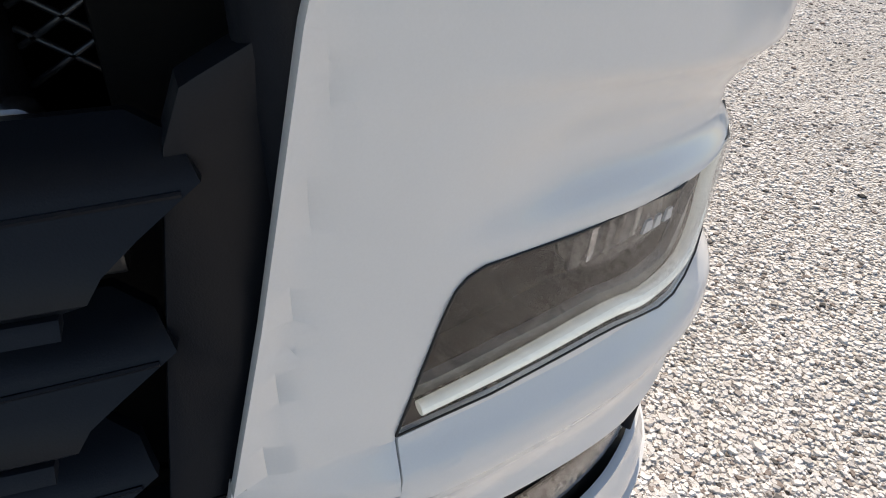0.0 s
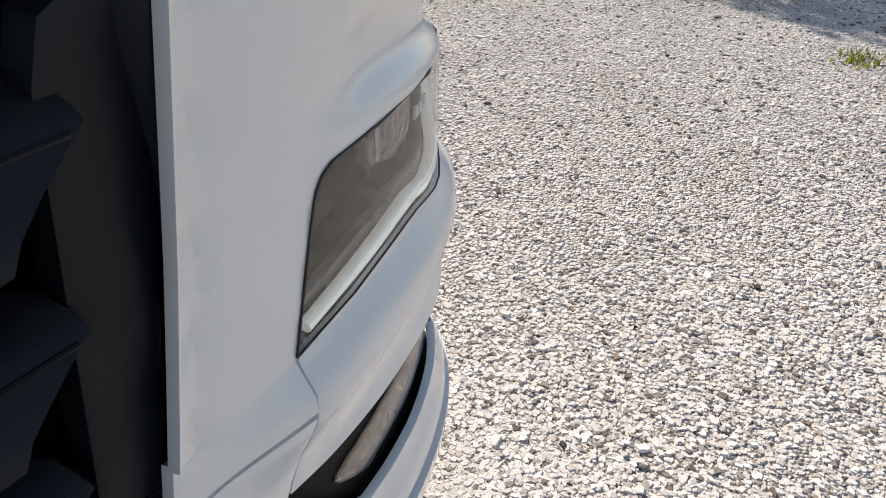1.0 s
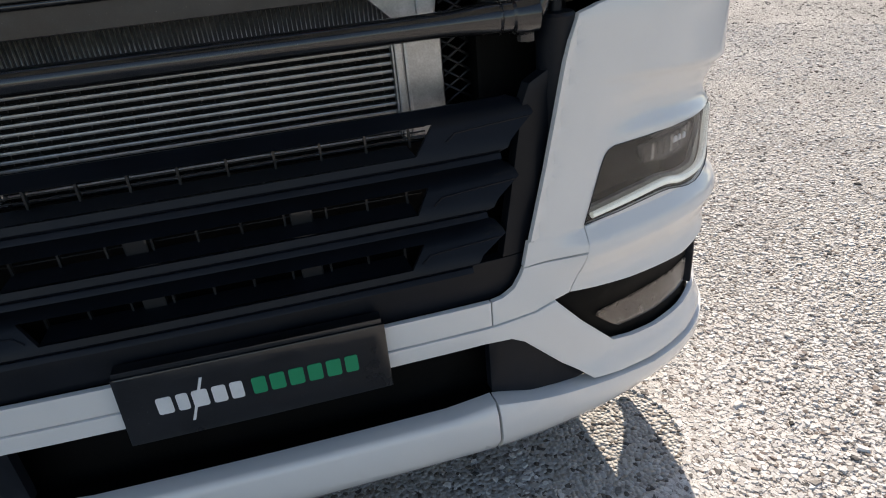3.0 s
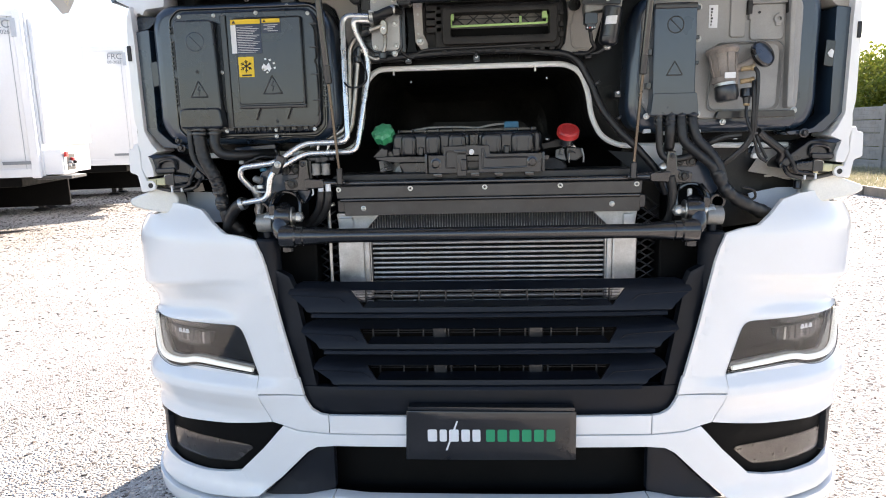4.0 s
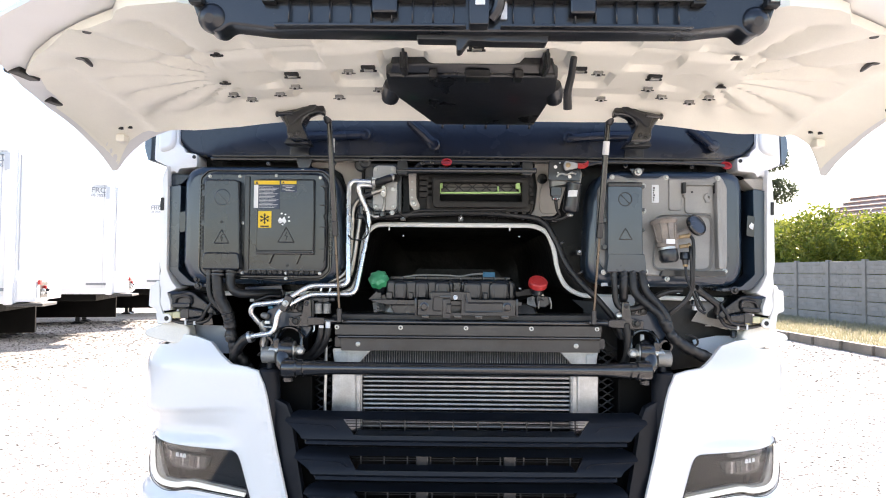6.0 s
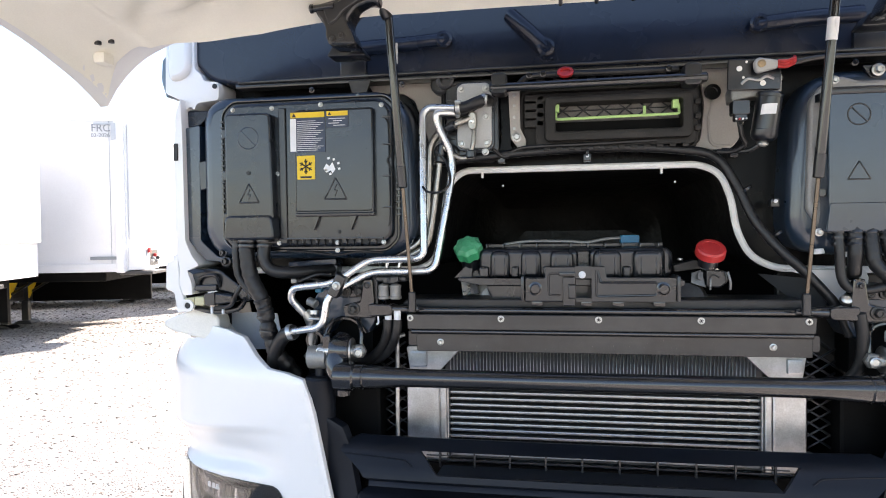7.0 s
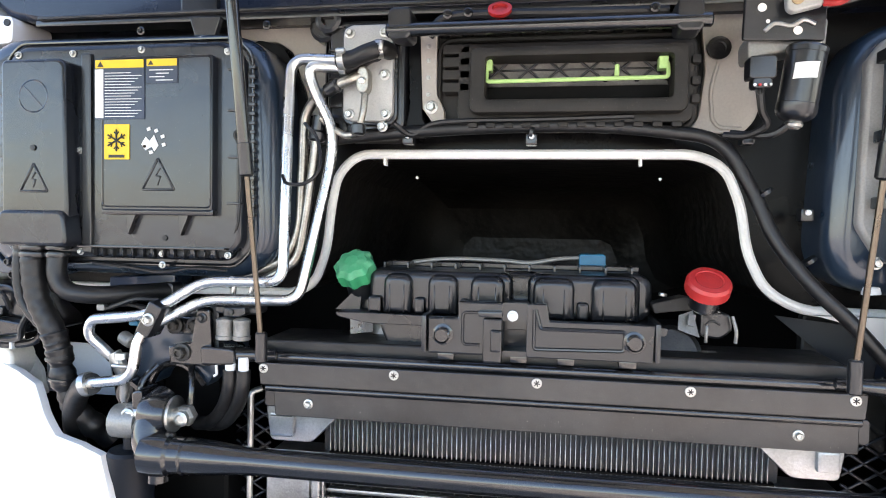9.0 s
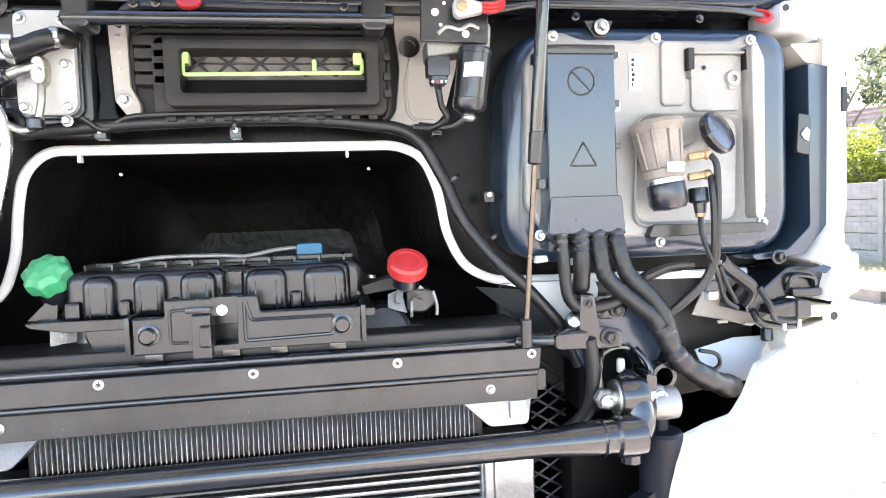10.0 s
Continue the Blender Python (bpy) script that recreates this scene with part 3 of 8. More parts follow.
INNER = [(.605, .772), (.618, .83), (.660, 1.0), (.705, 1.20)]
HL_TOP = [(.761, .834), (.799, .952), (.806, .970), (.812, .983), (.822, .993), (.838, .999), (.94, .997), (1.08, .995), (1.22, 1.0), (1.31, 1.005)]
HL_LOW = [(1.335, .90), (1.322, .879), (1.30, .861), (1.27, .844), (1.235, .832), (1.19, .825), (1.15, .8225), (1.115, .8235), (1.085, .828), (1.058, .835), (1.03, .841), (.995, .8435), (.96, .843), (.86, .838)]
both("corner_panel", [(.705, 1.203), (.716, 1.24), (.742, 1.284), (.79, 1.297), (.85, 1.305), (.90, 1.335), (.96, 1.378), (1.03, 1.393),
                      (1.10, 1.398), (1.12, 1.37), (1.2, 1.355), (1.35, 1.345), (1.55, 1.34), (1.55, 1.02), (1.40, 1.008)]
     + HL_TOP[::-1] + [(.757, .795), (.756, .776)] + INNER[:1] + INNER[1:3], WHITE, label="white painted corner panel", step=0.018, stepz=0.007)
both("bumper_corner", [(.763, .828)] + HL_LOW[::-1] + [(1.40, .985), (1.55, 1.0), (1.72, 1.0), (1.72, .70), (1.45, .685), (1.25, .650), (1.1, .640), (.9, .652),
                       (.723, .672), (.748, .729), (.759, .795)], WHITE, label="white painted bumper corner", step=0.022, stepz=0.009)
both("grille_surround", [(.525, .704), (.552, .708), (.58, .724), (.597, .75), (.605, .768), (.755, .770), (.745, .729), (.719, .672),
                         (.685, .664), (.63, .648), (.525, .642)], WHITE, label="white painted grille surround", step=0.03)
part("bumper_centre", skin([(-.522, .642), (.522, .642), (.522, .704), (-.522, .704)], front(1), .014, .05), WHITE, truck)
stripe = [(0, .639), (.522, .639), (.63, .645), (.683, .661), (.76, .575), (.86, .478), (.93, .462), (1.02, .452), (1.15, .452), (1.3, .47), (1.42, .50),
          (1.42, .44), (1.3, .40), (1.15, .378), (.985, .376), (.87, .388), (.784, .404), (.70, .475), (.60, .575), (.567, .594), (.5, .60), (0, .604)]
full = stripe[1:-1] + [(-u, z) for u, z in stripe[1:-1][::-1]]
part("bumper_band", skin(full, front(1, .004), .014, .03), WHITE, truck, "white painted bumper band")
both("fog_light_panel", [(.69, .660), (.727, .668), (.9, .650), (1.1, .642), (1.25, .652), (1.45, .688), (1.72, .71), (1.72, .40), (1.42, .39), (1.3, .37),
                         (1.15, .37), (1.02, .40), (.93, .425), (.85, .455), (.745, .56)], VOID, off=-.022, label="black plastic fog light panel")
both("fog_panel_end", [(1.20, .645), (1.25, .652), (1.45, .686), (1.72, .70), (1.72, .50), (1.42, .508), (1.30, .48), (1.235, .475), (1.235, .60)], GRILLE, off=-.003, thick=.02, label="black plastic end of the fog light panel")
both("air_intake_trim", [(.522, .59), (.567, .586), (.598, .567), (.698, .468), (.778, .40), (.75, .398), (.62, .41), (.522, .43)], GRILLE, off=-.03, thick=.03)
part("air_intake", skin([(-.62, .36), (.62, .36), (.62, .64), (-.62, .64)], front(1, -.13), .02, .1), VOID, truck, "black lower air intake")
lip = [(.52, .425), (.62, .410), (.75, .394), (.985, .362), (1.15, .362), (1.3, .382), (1.5, .40), (1.72, .41), (1.72, .27), (1.5, .262), (1.3, .255), (1.1, .252), (.75, .256), (.526, .262)]
both("bumper_lip", lip, WHITE, off=.012, thick=.05, label="white lower bumper lip", step=.03, w=.012)
part("bumper_lip", skin([(-.522, .262), (.522, .262), (.516, .425), (.40, .418), (-.40, .418), (-.516, .425)], front(1, .012), .05, .04, .012), WHITE, truck,
     "white lower bumper lip")


def headlights():
    for side in (1, -1):
        hl = part("headlight", skin(HL_TOP + HL_LOW[:], front(side, -.10), .012, .04, 0), VOID, truck, "clear headlight with a dark grey inside and a light strip")
        rim = HL_TOP + HL_LOW
        c = (1.02, .915)
        # dark side wall between the rim and the back
        wall = bmesh.new()
        wall.faces.layers.int.new("curved")
        f0, f1 = front(side, -.004), front(side, -.10)
        a = [wall.verts.new(f0(c[0] + (u - c[0]) * .992, c[1] + (z - c[1]) * .985, 0)) for u, z in rim]
        b = [wall.verts.new(f1(u, z, 0)) for u, z in rim]
        for i in range(len(rim)):
            j = (i + 1) % len(rim)
            wall.faces.new((a[i], a[j], b[j], b[i]))
        part("housing", wall, VOID, hl)
        part("inner_bezel", skin([(.79, .872), (.825, .965), (.845, .988), (1.28, .985), (1.26, .93), (1.20, .885), (1.08, .885), (1.0, .895)], front(side, -.055), .01, .05), VOID, hl)
        # light strip along the foot and up the outer end
        s0 = [(.785, .842), (.90, .850), (1.02, .855), (1.09, .840), (1.20, .836), (1.27, .856), (1.31, .905), (1.305, .985)]
        s1 = [(1.283, .985), (1.283, .92), (1.248, .872), (1.18, .856), (1.10, .859), (1.02, .873), (.90, .867), (.792, .857)]
        part("strip_tray", skin(s0 + s1, front(side, -.024), .012, .03, .003), CASTD, hl)
        core = [front(side, -.010)((u + v) / 2, (z + w) / 2 - .005, 0) for (u, z), (v, w) in zip(s0, s1[::-1])]
        part("light_strip", sweep(smoothed(core, 5), lambda q: .0075 + .003 * math.sin(q * math.pi), 14), DRL, hl, "pale light strip")
        seal = [front(side, .0015)(c[0] + (u - c[0]) * 1.002, c[1] + (z - c[1]) * 1.006, 0) for u, z in rim]
        part("seal", sweep(seal + seal[:1], .0013, 6), INK, hl)
        low = [(.968, .950), (.976, .925), (.99, .912), (1.05, .897), (1.10, .895), (1.16, .900), (1.21, .918), (1.235, .940), (1.235, .953), (1.10, .951)]
        top = [(.985, .985), (.995, .968), (1.03, .962), (1.22, .964), (1.255, .972), (1.25, .986)]
        for o in (low, top):
            lp = part("lamp", skin(o, front(side, -.050), .012, .03, .004), DARK, hl, "clear moulded lamp")
            ln = part("lamp_lens", skin(o, front(side, -.036), .004, .03, .0), LENS, lp)
            ln.visible_shadow = False
        for k in range(9):
            u = .985 + .028 * k
            z0 = .906 if .98 < u < 1.17 else .922
            part("rib", skin([(u, z0), (u + (.010 if k % 3 else .018), z0), (u + .010, .948), (u, .948)], front(side, -.042), .006, .05, .001), CHROME if k % 3 == 1 else DARK, hl)
        for k, wd in enumerate((.016, .012, .014)):
            u = 1.045 + .019 * k
            part("emblem", skin([(u, .950), (u + wd, .950), (u + wd * .8, .964), (u + wd * .2, .964)], front(side, -.006), .003, .05, 0), PAPER, hl)
        lens = part("lens", skin([(c[0] + (u - c[0]) * .994, c[1] + (z - c[1]) * .99) for u, z in rim], front(side, .0), .004, .03, .0), LENS, hl, "clear lens")
        lens.visible_shadow = False


headlights()


def fog_lights():
    for side in (1, -1):
        o = [(.818, .556), (.824, .564), (.84, .568), (1.0, .571), (1.15, .570), (1.22, .566), (1.23, .500), (1.17, .493), (1.02, .488), (.91, .496), (.890, .500), (.876, .508)]
        fl = part("fog_light", skin(o, front(side, -.020), .02, .03, .003), FOGR, truck, "fog light behind a clear lens")
        ln = part("lens", skin(o, front(side, -.014), .004, .03, .002), LENS, fl)
        ln.visible_shadow = False


fog_lights()
# unseen black boards and block that shut out bright ground and sunlight
part("intake_shade_back", box(-.80, .80, .10, .12, .38, .70, 0), VOID, truck)
part("lip_shade_shelf", box(-.70, .70, .0, .12, .366, .384, 0), VOID, truck)
part("underbody_sun_block", box(-1.14, 1.14, .34, 1.6, .34, .72, .02), VOID, truck)


def lean_y(z, zt, zo, zf, zl):
    """How far the slat's face stands back at height z: a flat top, a steep face, a turned-in foot."""
    line = [(zl, -.010), (zl + .008, -.016), (zf, -.012), (zo, .018), (zt, .058)]
    for (z0, y0), (z1, y1) in zip(line, line[1:]):
        if z <= z1:
            return y0 + (y1 - y0) * (z - z0) / (z1 - z0)
    return line[-1][1]


def slat(zt, zo, zf, zl, half, foot, ot, of):
    """One slat: two wings joined over and under a long opening, of even thickness."""
    edge = [(zt, half - .04), (zt - .010, half - .012), (zo, half - .004), (zt - .030, half), ((zt + zl) / 2 - .008, half * .42 + foot * .58), (zf, foot + .006), (zl + .008, foot - .004), (zl, foot - .022)]
    bm = bmesh.new()
    rows = []
    for z, w in edge:
        k = min(max((zo - z) / (zo - zf), 0), 1)
        o = ot + (of - ot) * k
        us = [-w + (w - o) * i / 5 for i in range(5)] + [-o + 2 * o * i / 12 for i in range(13)] + [o + (w - o) * i / 5 for i in range(1, 6)]
        rows.append([])
        for u in us:
            p = front(1, 0)(u, z, 0)
            p.y += lean_y(z, zt, zo, zf, zl)
            rows[-1].append((bm.verts.new(p), bm.verts.new(p + Vector((0, .012, -.002)))))
    cells = set()
    for r in range(len(rows) - 1):
        for c in range(len(rows[0]) - 1):
            if not (2 <= r <= 4 and 5 <= c < 17):
                cells.add((r, c))
    for r, c in cells:
        q = [rows[r][c], rows[r + 1][c], rows[r + 1][c + 1], rows[r][c + 1]]
        bm.faces.new([v[0] for v in q])
        bm.faces.new([v[1] for v in q[::-1]])
        for n, i, j in (((r, c - 1), 0, 1), ((r + 1, c), 1, 2), ((r, c + 1), 2, 3), ((r - 1, c), 3, 0)):
            if n not in cells:
                bm.faces.new((q[j][0], q[i][0], q[i][1], q[j][1]))
    bm.normal_update()
    return bm


def grille():
    g = part("grille", skin([(-.613, .768), (-.588, .722), (-.54, .700), (.54, .700), (.588, .722), (.613, .768), (.618, .795), (-.618, .795)], front(1, -.024), .03, .05), GRILLE, truck, "black plastic grille frame")
    for sd in (1, -1):
        part("side_band", skin([(.618, .797), (.627, .83), (.668, 1.0), (.714, 1.205), (.64, 1.165), (.625, 1.13), (.566, .797)], front(sd, -.024), .03, .05), GRILLE, g)
    def lean(zm, y0):
        def fn(u, z, off):
            p = front(1, .0)(u, z, off)
            p.y += (z - zm) * .70 + y0
            return p
        return fn
    # z of upper edge, of the lip; half widths: upper edge, lip end, opening top, opening foot
    for zt, zl, half, foot, ot, of in ((1.142, 1.052, .640, .575, .432, .388), (1.016, .932, .604, .540, .412, .380), (.893, .812, .568, .502, .392, .356)):
        zo, zf = zt - .020, zl + .022
        s = part("slat", slat(zt, zo, zf, zl, half, foot, ot, of), GRILLE, g, "wedge-shaped grille slat")
        part("lip", skin([(-foot + .02, zl - .008), (foot - .02, zl - .008), (foot - .02, zl + .002), (-foot + .02, zl + .002)], lean(zl, -.018), .016, .05, .003), GRILLE, s)
        for sd in (-1, 1):
            pts = [(half - .012, zt - .034), (half - .10, zt - .036), (half - .17, zt - .040), (half - .19, zt - .052)]
            part("crease", sweep([Vector((sd * u, front(1, 0)(sd * u, z, 0).y + lean_y(z, zt, zo, zf, zl) - .0005, z)) for u, z in pts], .0022, 6), GRILLE, s)
        # sloping floor of the opening, then a mesh of thin bars behind it
        fl = bmesh.new()
        q = [fl.verts.new(p) for p in ((-of, -.056, zf), (of, -.056, zf), (of - .006, .004, zf + .004), (-of + .006, .004, zf + .004))]
        fl.faces.new(q)
        part("opening_floor", fl, GRILLE, s)
        for k in range(4):
            z = zf + .008 + k * (zo - zf - .008) / 4
            part("thin_bar", box(-ot + .004, ot - .004, .026, .030, z, z + .0022, 0), DARK, s)
        for k in range(10):
            x = (-.9 + k * .2) * ot
            part("web", box(x - .0022, x + .0022, -.004, .006, zf, zo, 0), DARK, s)
        if zt < 1.1:
            for x in (-.153, .157):
                part("post", box(x - .022, x + .022, -.008, .012, zf + .002, zo, .004), DARK, s)
            for x in (-.153, .157):
                part("post", box(x - .022, x + .022, .020, .05, zt + .004, zt + .030, .004), DARK, s)
            for k in range(11):
                x = (-1 + k * .2) * .5
                part("web", box(x - .0018, x + .0018, .014, .03, zt + .002, zt + .028, 0), DARK, s)
            part("thin_bar", box(-.48, .48, .030, .034, zt + .014, zt + .017, 0), DARK, s)
        for sd in (-1, 1):
            part("clip_plate", box(sd * (foot - .02) - .022, sd * (foot - .02) + .022, .02, .04, zl - .03, zl - .012, .003), DARK, s)
    # unseen black board added to keep light from behind the slats
    part("grille_light_stop", box(-.62, .62, .105, .115, .70, 1.045, 0), VOID, g)


grille()


def number_plate():
    p = part("plate_holder", skin([(-.268, .565), (.279, .565), (.279, .730), (-.262, .734)], front(1, .022), .02, .05, .006), BLACK, truck, "black dealer plate with white and green lettering bars")
    part("top_lip", skin([(-.258, .735), (.274, .731), (.274, .742), (-.256, .746)], front(1, .018), .03, .05, .004), BLACK, p)
    z0, z1 = .630, .671
    x = -.195
    for i, (wd, mt) in enumerate(((.035, PAPER), (.027, PAPER), (.036, PAPER), (.032, PAPER), (.030, PAPER), (0, None), (.033, GREENP), (.035, GREENP), (.036, GREENP),
                                  (.035, GREENP), (.036, GREENP), (.032, GREENP))):
        if mt is None:
            x += .010
            continue
        o = [(x, z0), (x + wd * .86, z0), (x + wd * .86, z1), (x, z1)]
        part("print_bar", skin(rounded(o, .006), front(1, .0235), .002, .05, 0), mt, p)
        x += wd + .0035
    part("print_bar", skin([(-.138, .600), (-.132, .600), (-.096, .700), (-.102, .700)], front(1, .0242), .002, .05, 0), PAPER, p)


number_plate()


def hood_relief(a, h):
    """Pressed beads on the hood's inner side: creases fanning to the corners, pads in rows, steps at the rim."""
    ang = math.atan2(h - .40, a - .70)
    far = math.hypot(h - .40, a - .70)
    saw = (ang * 2.6) % 1.0
    fan = .024 * (1 - abs(2 * saw - 1)) ** 1.5 * ss(far, .05, .14) * ss(a, .66, .76) * (1 - ss(a, 1.0, 1.10)) * (1 - ss(h, .78, .86))
    cell = math.sin(a * 21 + .6) * math.sin(h * 19 + 1.0)
    pads = .018 * ss(cell, .05, .22) * (1 - ss(a, .60, .70)) * ss(h, .10, .16) * (1 - ss(h, .80, .86))
    bead = .016 * math.exp(-((h - .66 + .12 * a) / .022) ** 2) + .014 * math.exp(-((h - .15) / .025) ** 2)
    step = .014 * ss(a, 1.070, 1.085) * (1 - ss(h, .58, .64))
    return (fan + pads + bead * (1 - ss(a, .95, 1.05))) * ss(h, .07, .17) + step


# hood, swung up: x across, h from the hinge towards its free edge
def hood_fn(base=0.0):
    xs, ys = [p.x for p in _line], [p.y for p in _line]

    def fn(u, h, off):
        a = abs(u)
        k = .36 + .62 * math.exp(-max(0.0, h) / .20)
        dr = (float(np.interp(a, xs, ys)) + .055) * k
        o = off + base
        z = 2.246 - dr - .06 * (1 - ss(h, 0.0, .12)) * (1 - ss(a, .9, 1.15)) + .01 * h
        if base < 0 and off < -.004:
            z += hood_relief(a, h) - .012
        return Vector((u + math.copysign(o * .5 * ss(a, .9, 1.24), u), -.03 - h, z + o * (1 - .45 * ss(a, .9, 1.24))))
    return fn


def whole(half):
    return half + [(-u, h) for u, h in half[1:-1][::-1]]


def hood():
    edge = [(0, .03), (.4, .035), (.8, .05), (.95, .07), (1.04, .088), (1.11, .094), (1.165, .082), (1.20, .055), (1.228, .034), (1.238, .05), (1.243, .2), (1.241, .42), (1.228, .56), (1.212, .64), (1.20, .70),
            (1.178, .77), (1.13, .83), (1.066, .885), (.954, .938), (.844, .965), (.72, .972), (.665, .95), (.63, .90), (.3, .90), (0, .90)]
    h = part("hood", skin(whole(edge), hood_fn(.014), .012, .03, .004), WHITE, truck, "raised white hood seen from its cream inner side")
    lin = [(0, .032), (.4, .037), (.8, .052), (.95, .072), (1.04, .09), (1.11, .097), (1.16, .088), (1.195, .064), (1.220, .045), (1.226, .2), (1.224, .40), (1.205, .415), (1.196, .455), (1.192, .50), (1.170, .565),
           (1.176, .60), (1.158, .645), (1.11, .695), (1.03, .755), (.93, .815), (.83, .862), (.80, .905), (.77, .92), (.66, .925), (.63, .905), (.3, .905), (0, .905)]
    part("inner_liner", skin(whole(lin), hood_fn(-.003), .012, .014, .004), CREAM, h, "cream painted inner panel with pressed beads")
    for s in (-1, 1):
        f = hood_fn(.012)
        # black blocks stand in for the dark of recesses at the hood's edge
        for u, hh, w, d in ((1.197, .60, .022, .045), (1.222, .425, .016, .03)):
            c = part("edge_recess", box(-w, w, -d, d, -.012, .018, .006), INK, h)
            c.location = f(s * u, hh, 0)
    return h


HOOD = hood()
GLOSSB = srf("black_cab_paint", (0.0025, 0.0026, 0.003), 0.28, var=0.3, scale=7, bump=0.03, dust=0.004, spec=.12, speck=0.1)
# ---- cab front and engine bay ----
SHEET = srf("grey_beige_sheet", (0.44, 0.405, 0.36), 0.5, var=0.12, scale=5, bump=0.05, dust=0.25, dustcol=(0.3, 0.27, 0.23))
ARCH = [(-.475, 1.553), (-.435, 1.575), (-.412, 1.64), (-.404, 1.72), (-.392, 1.785), (-.352, 1.824), (.268, 1.824), (.318, 1.80), (.345, 1.735),
        (.358, 1.65), (.39, 1.585), (.45, 1.553)]
ring = [(-1.14, 1.553)] + ARCH + [(1.14, 1.553), (1.14, 2.12), (-1.14, 2.12)]
part("firewall", plate(ring, .215, .24, 0, .004), GLOSSB, truck, "black cab front sheet with an arched opening")
for pts in ([(-.64, 2.115), (-.60, 2.045), (-.514, 2.04), (-.483, 2.02), (-.43, 1.858), (-.383, 1.849), (-.24, 1.862), (-.236, 2.115)],
            [(.262, 2.115), (.278, 1.97), (.268, 1.888), (.248, 1.859), (.344, 1.862), (.362, 1.882), (.388, 1.97), (.40, 2.115)]):
    part("bare_sheet", plate(pts, .200, .22, .008, .004), SHEET, truck, "grey-beige primed sheet")
part("pressed_bead", sweep(filleted([(.300, .20, 1.99), (.287, .20, 1.936), (.291, .20, 1.883), (.303, .20, 1.870), (.34, .20, 1.868)], .015), .004, 8), SHEET, truck)
# black plate laid on the beige sheet as the shade beside the flange
part("shade_plate", plate([(-.56, 2.045), (-.50, 2.03), (-.455, 1.95), (-.44, 1.87), (-.50, 1.86), (-.56, 1.95)], .19, .199, .02, 0), GLOSSB, truck)
part("seam_sealer", sweep(filleted([(-1.0, .205, 1.551)] + [(x, .205, z) for x, z in ARCH] + [(1.0, .205, 1.543)], .03), .0092, 10), SEALER, truck,
     "white sealed edge of the arched opening")
# near-black dome closes the opening; the dark of the hollow is in its colour
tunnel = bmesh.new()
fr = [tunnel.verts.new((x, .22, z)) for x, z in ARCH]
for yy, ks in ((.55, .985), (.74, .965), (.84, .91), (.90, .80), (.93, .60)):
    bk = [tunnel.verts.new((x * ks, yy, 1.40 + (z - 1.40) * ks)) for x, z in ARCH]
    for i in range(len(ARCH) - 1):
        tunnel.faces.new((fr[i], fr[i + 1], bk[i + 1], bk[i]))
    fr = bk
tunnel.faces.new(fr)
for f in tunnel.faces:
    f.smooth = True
part("engine_tunnel", tunnel, TUNNEL, truck, "near-black hollow behind the arch, its shade put into the colour")
for x in (-.30, .17):
    part("tab", box(x, x + .005, .198, .215, 1.802, 1.816, .001), SEALER, truck)
# unseen near-black screens close the bay and keep bright ground out of it
part("bay_rear_screen", plate([(-1.15, .75), (1.15, .75), (1.15, 1.56), (-1.15, 1.56)], 1.0, 1.03, .02, 0), VOID, truck)
part("bay_floor_screen", box(-1.1, 1.1, .30, .8, .62, .70), VOID, truck)
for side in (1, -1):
    part("bay_side_screen", box(side * 1.08 - .015, side * 1.08 + .015, .22, 1.02, .70, 1.545, .004), VOID, truck)
part("cowl", plate([(-1.125, 2.165), (-1.05, 2.085), (-.95, 2.066), (.95, 2.066), (1.05, 2.085), (1.125, 2.165), (1.12, 2.31), (-1.12, 2.31)], .13, .3, .03, .012, 3), NAVY, truck,
     "dark glossy windscreen cowl")
part("cowl_edge", box(-.97, .97, .115, .16, 2.058, 2.07, .003), BLACK, truck)
for x in (-.634, .634):
    part("cowl_split", box(x - .037, x + .037, .118, .15, 2.066, 2.123, .005), BLACK, truck)
# wiper spindles' covers: tapering half-round ribs with a round end, and short slanting ones
for x0, x1 in ((-.62, -.385), (.385, .62)):
    if x0 < 0:
        rib = [(x0, .128, 2.150), ((x0 + x1) / 2, .122, 2.153), (x1 - .02, .118, 2.157), (x1, .122, 2.157)]
    else:
        rib = [(x1, .128, 2.163), ((x0 + x1) / 2, .122, 2.158), (x0 + .02, .118, 2.150), (x0, .122, 2.149)]
    wa = part("wiper_rib", sweep(smoothed(rib, 5), lambda q: .020 - .002 * q, 14), NAVY, truck, "dark moulded wiper rib on the cowl")
    xe = x1 if x0 < 0 else x0
    part("round_end", turned([(.022, 0), (.022, .020), (.017, .025), (.012, .025), (.011, .021)], (xe, .125, 2.157 if x0 < 0 else 2.150), (0, -1, 0), 22), NAVY, wa)
for x0, z0, x1, z1 in ((-.215, 2.215, -.122, 2.120), (.846, 2.190, .925, 2.122)):
    wl = part("wiper_link", sweep([(x0, .125, z0), (x0 * .5 + x1 * .5, .112, z0 * .5 + z1 * .5), (x1, .112, z1)], .019, 12), NAVY, truck, "dark slanting cover on the cowl")
    part("round_end", turned([(.022, 0), (.022, .014), (.015, .018)], (x1, .112, z1), (0, -1, 0), 18), NAVY, wl)


def arrow_rect(x0, x1, z0, z1, c=.02):
    return [(x0 + c, z0), (x1 - c, z0), (x1, z0 + c), (x1, z1 - c), (x1 - c, z1), (x0 + c, z1), (x0, z1 - c), (x0, z0 + c)]


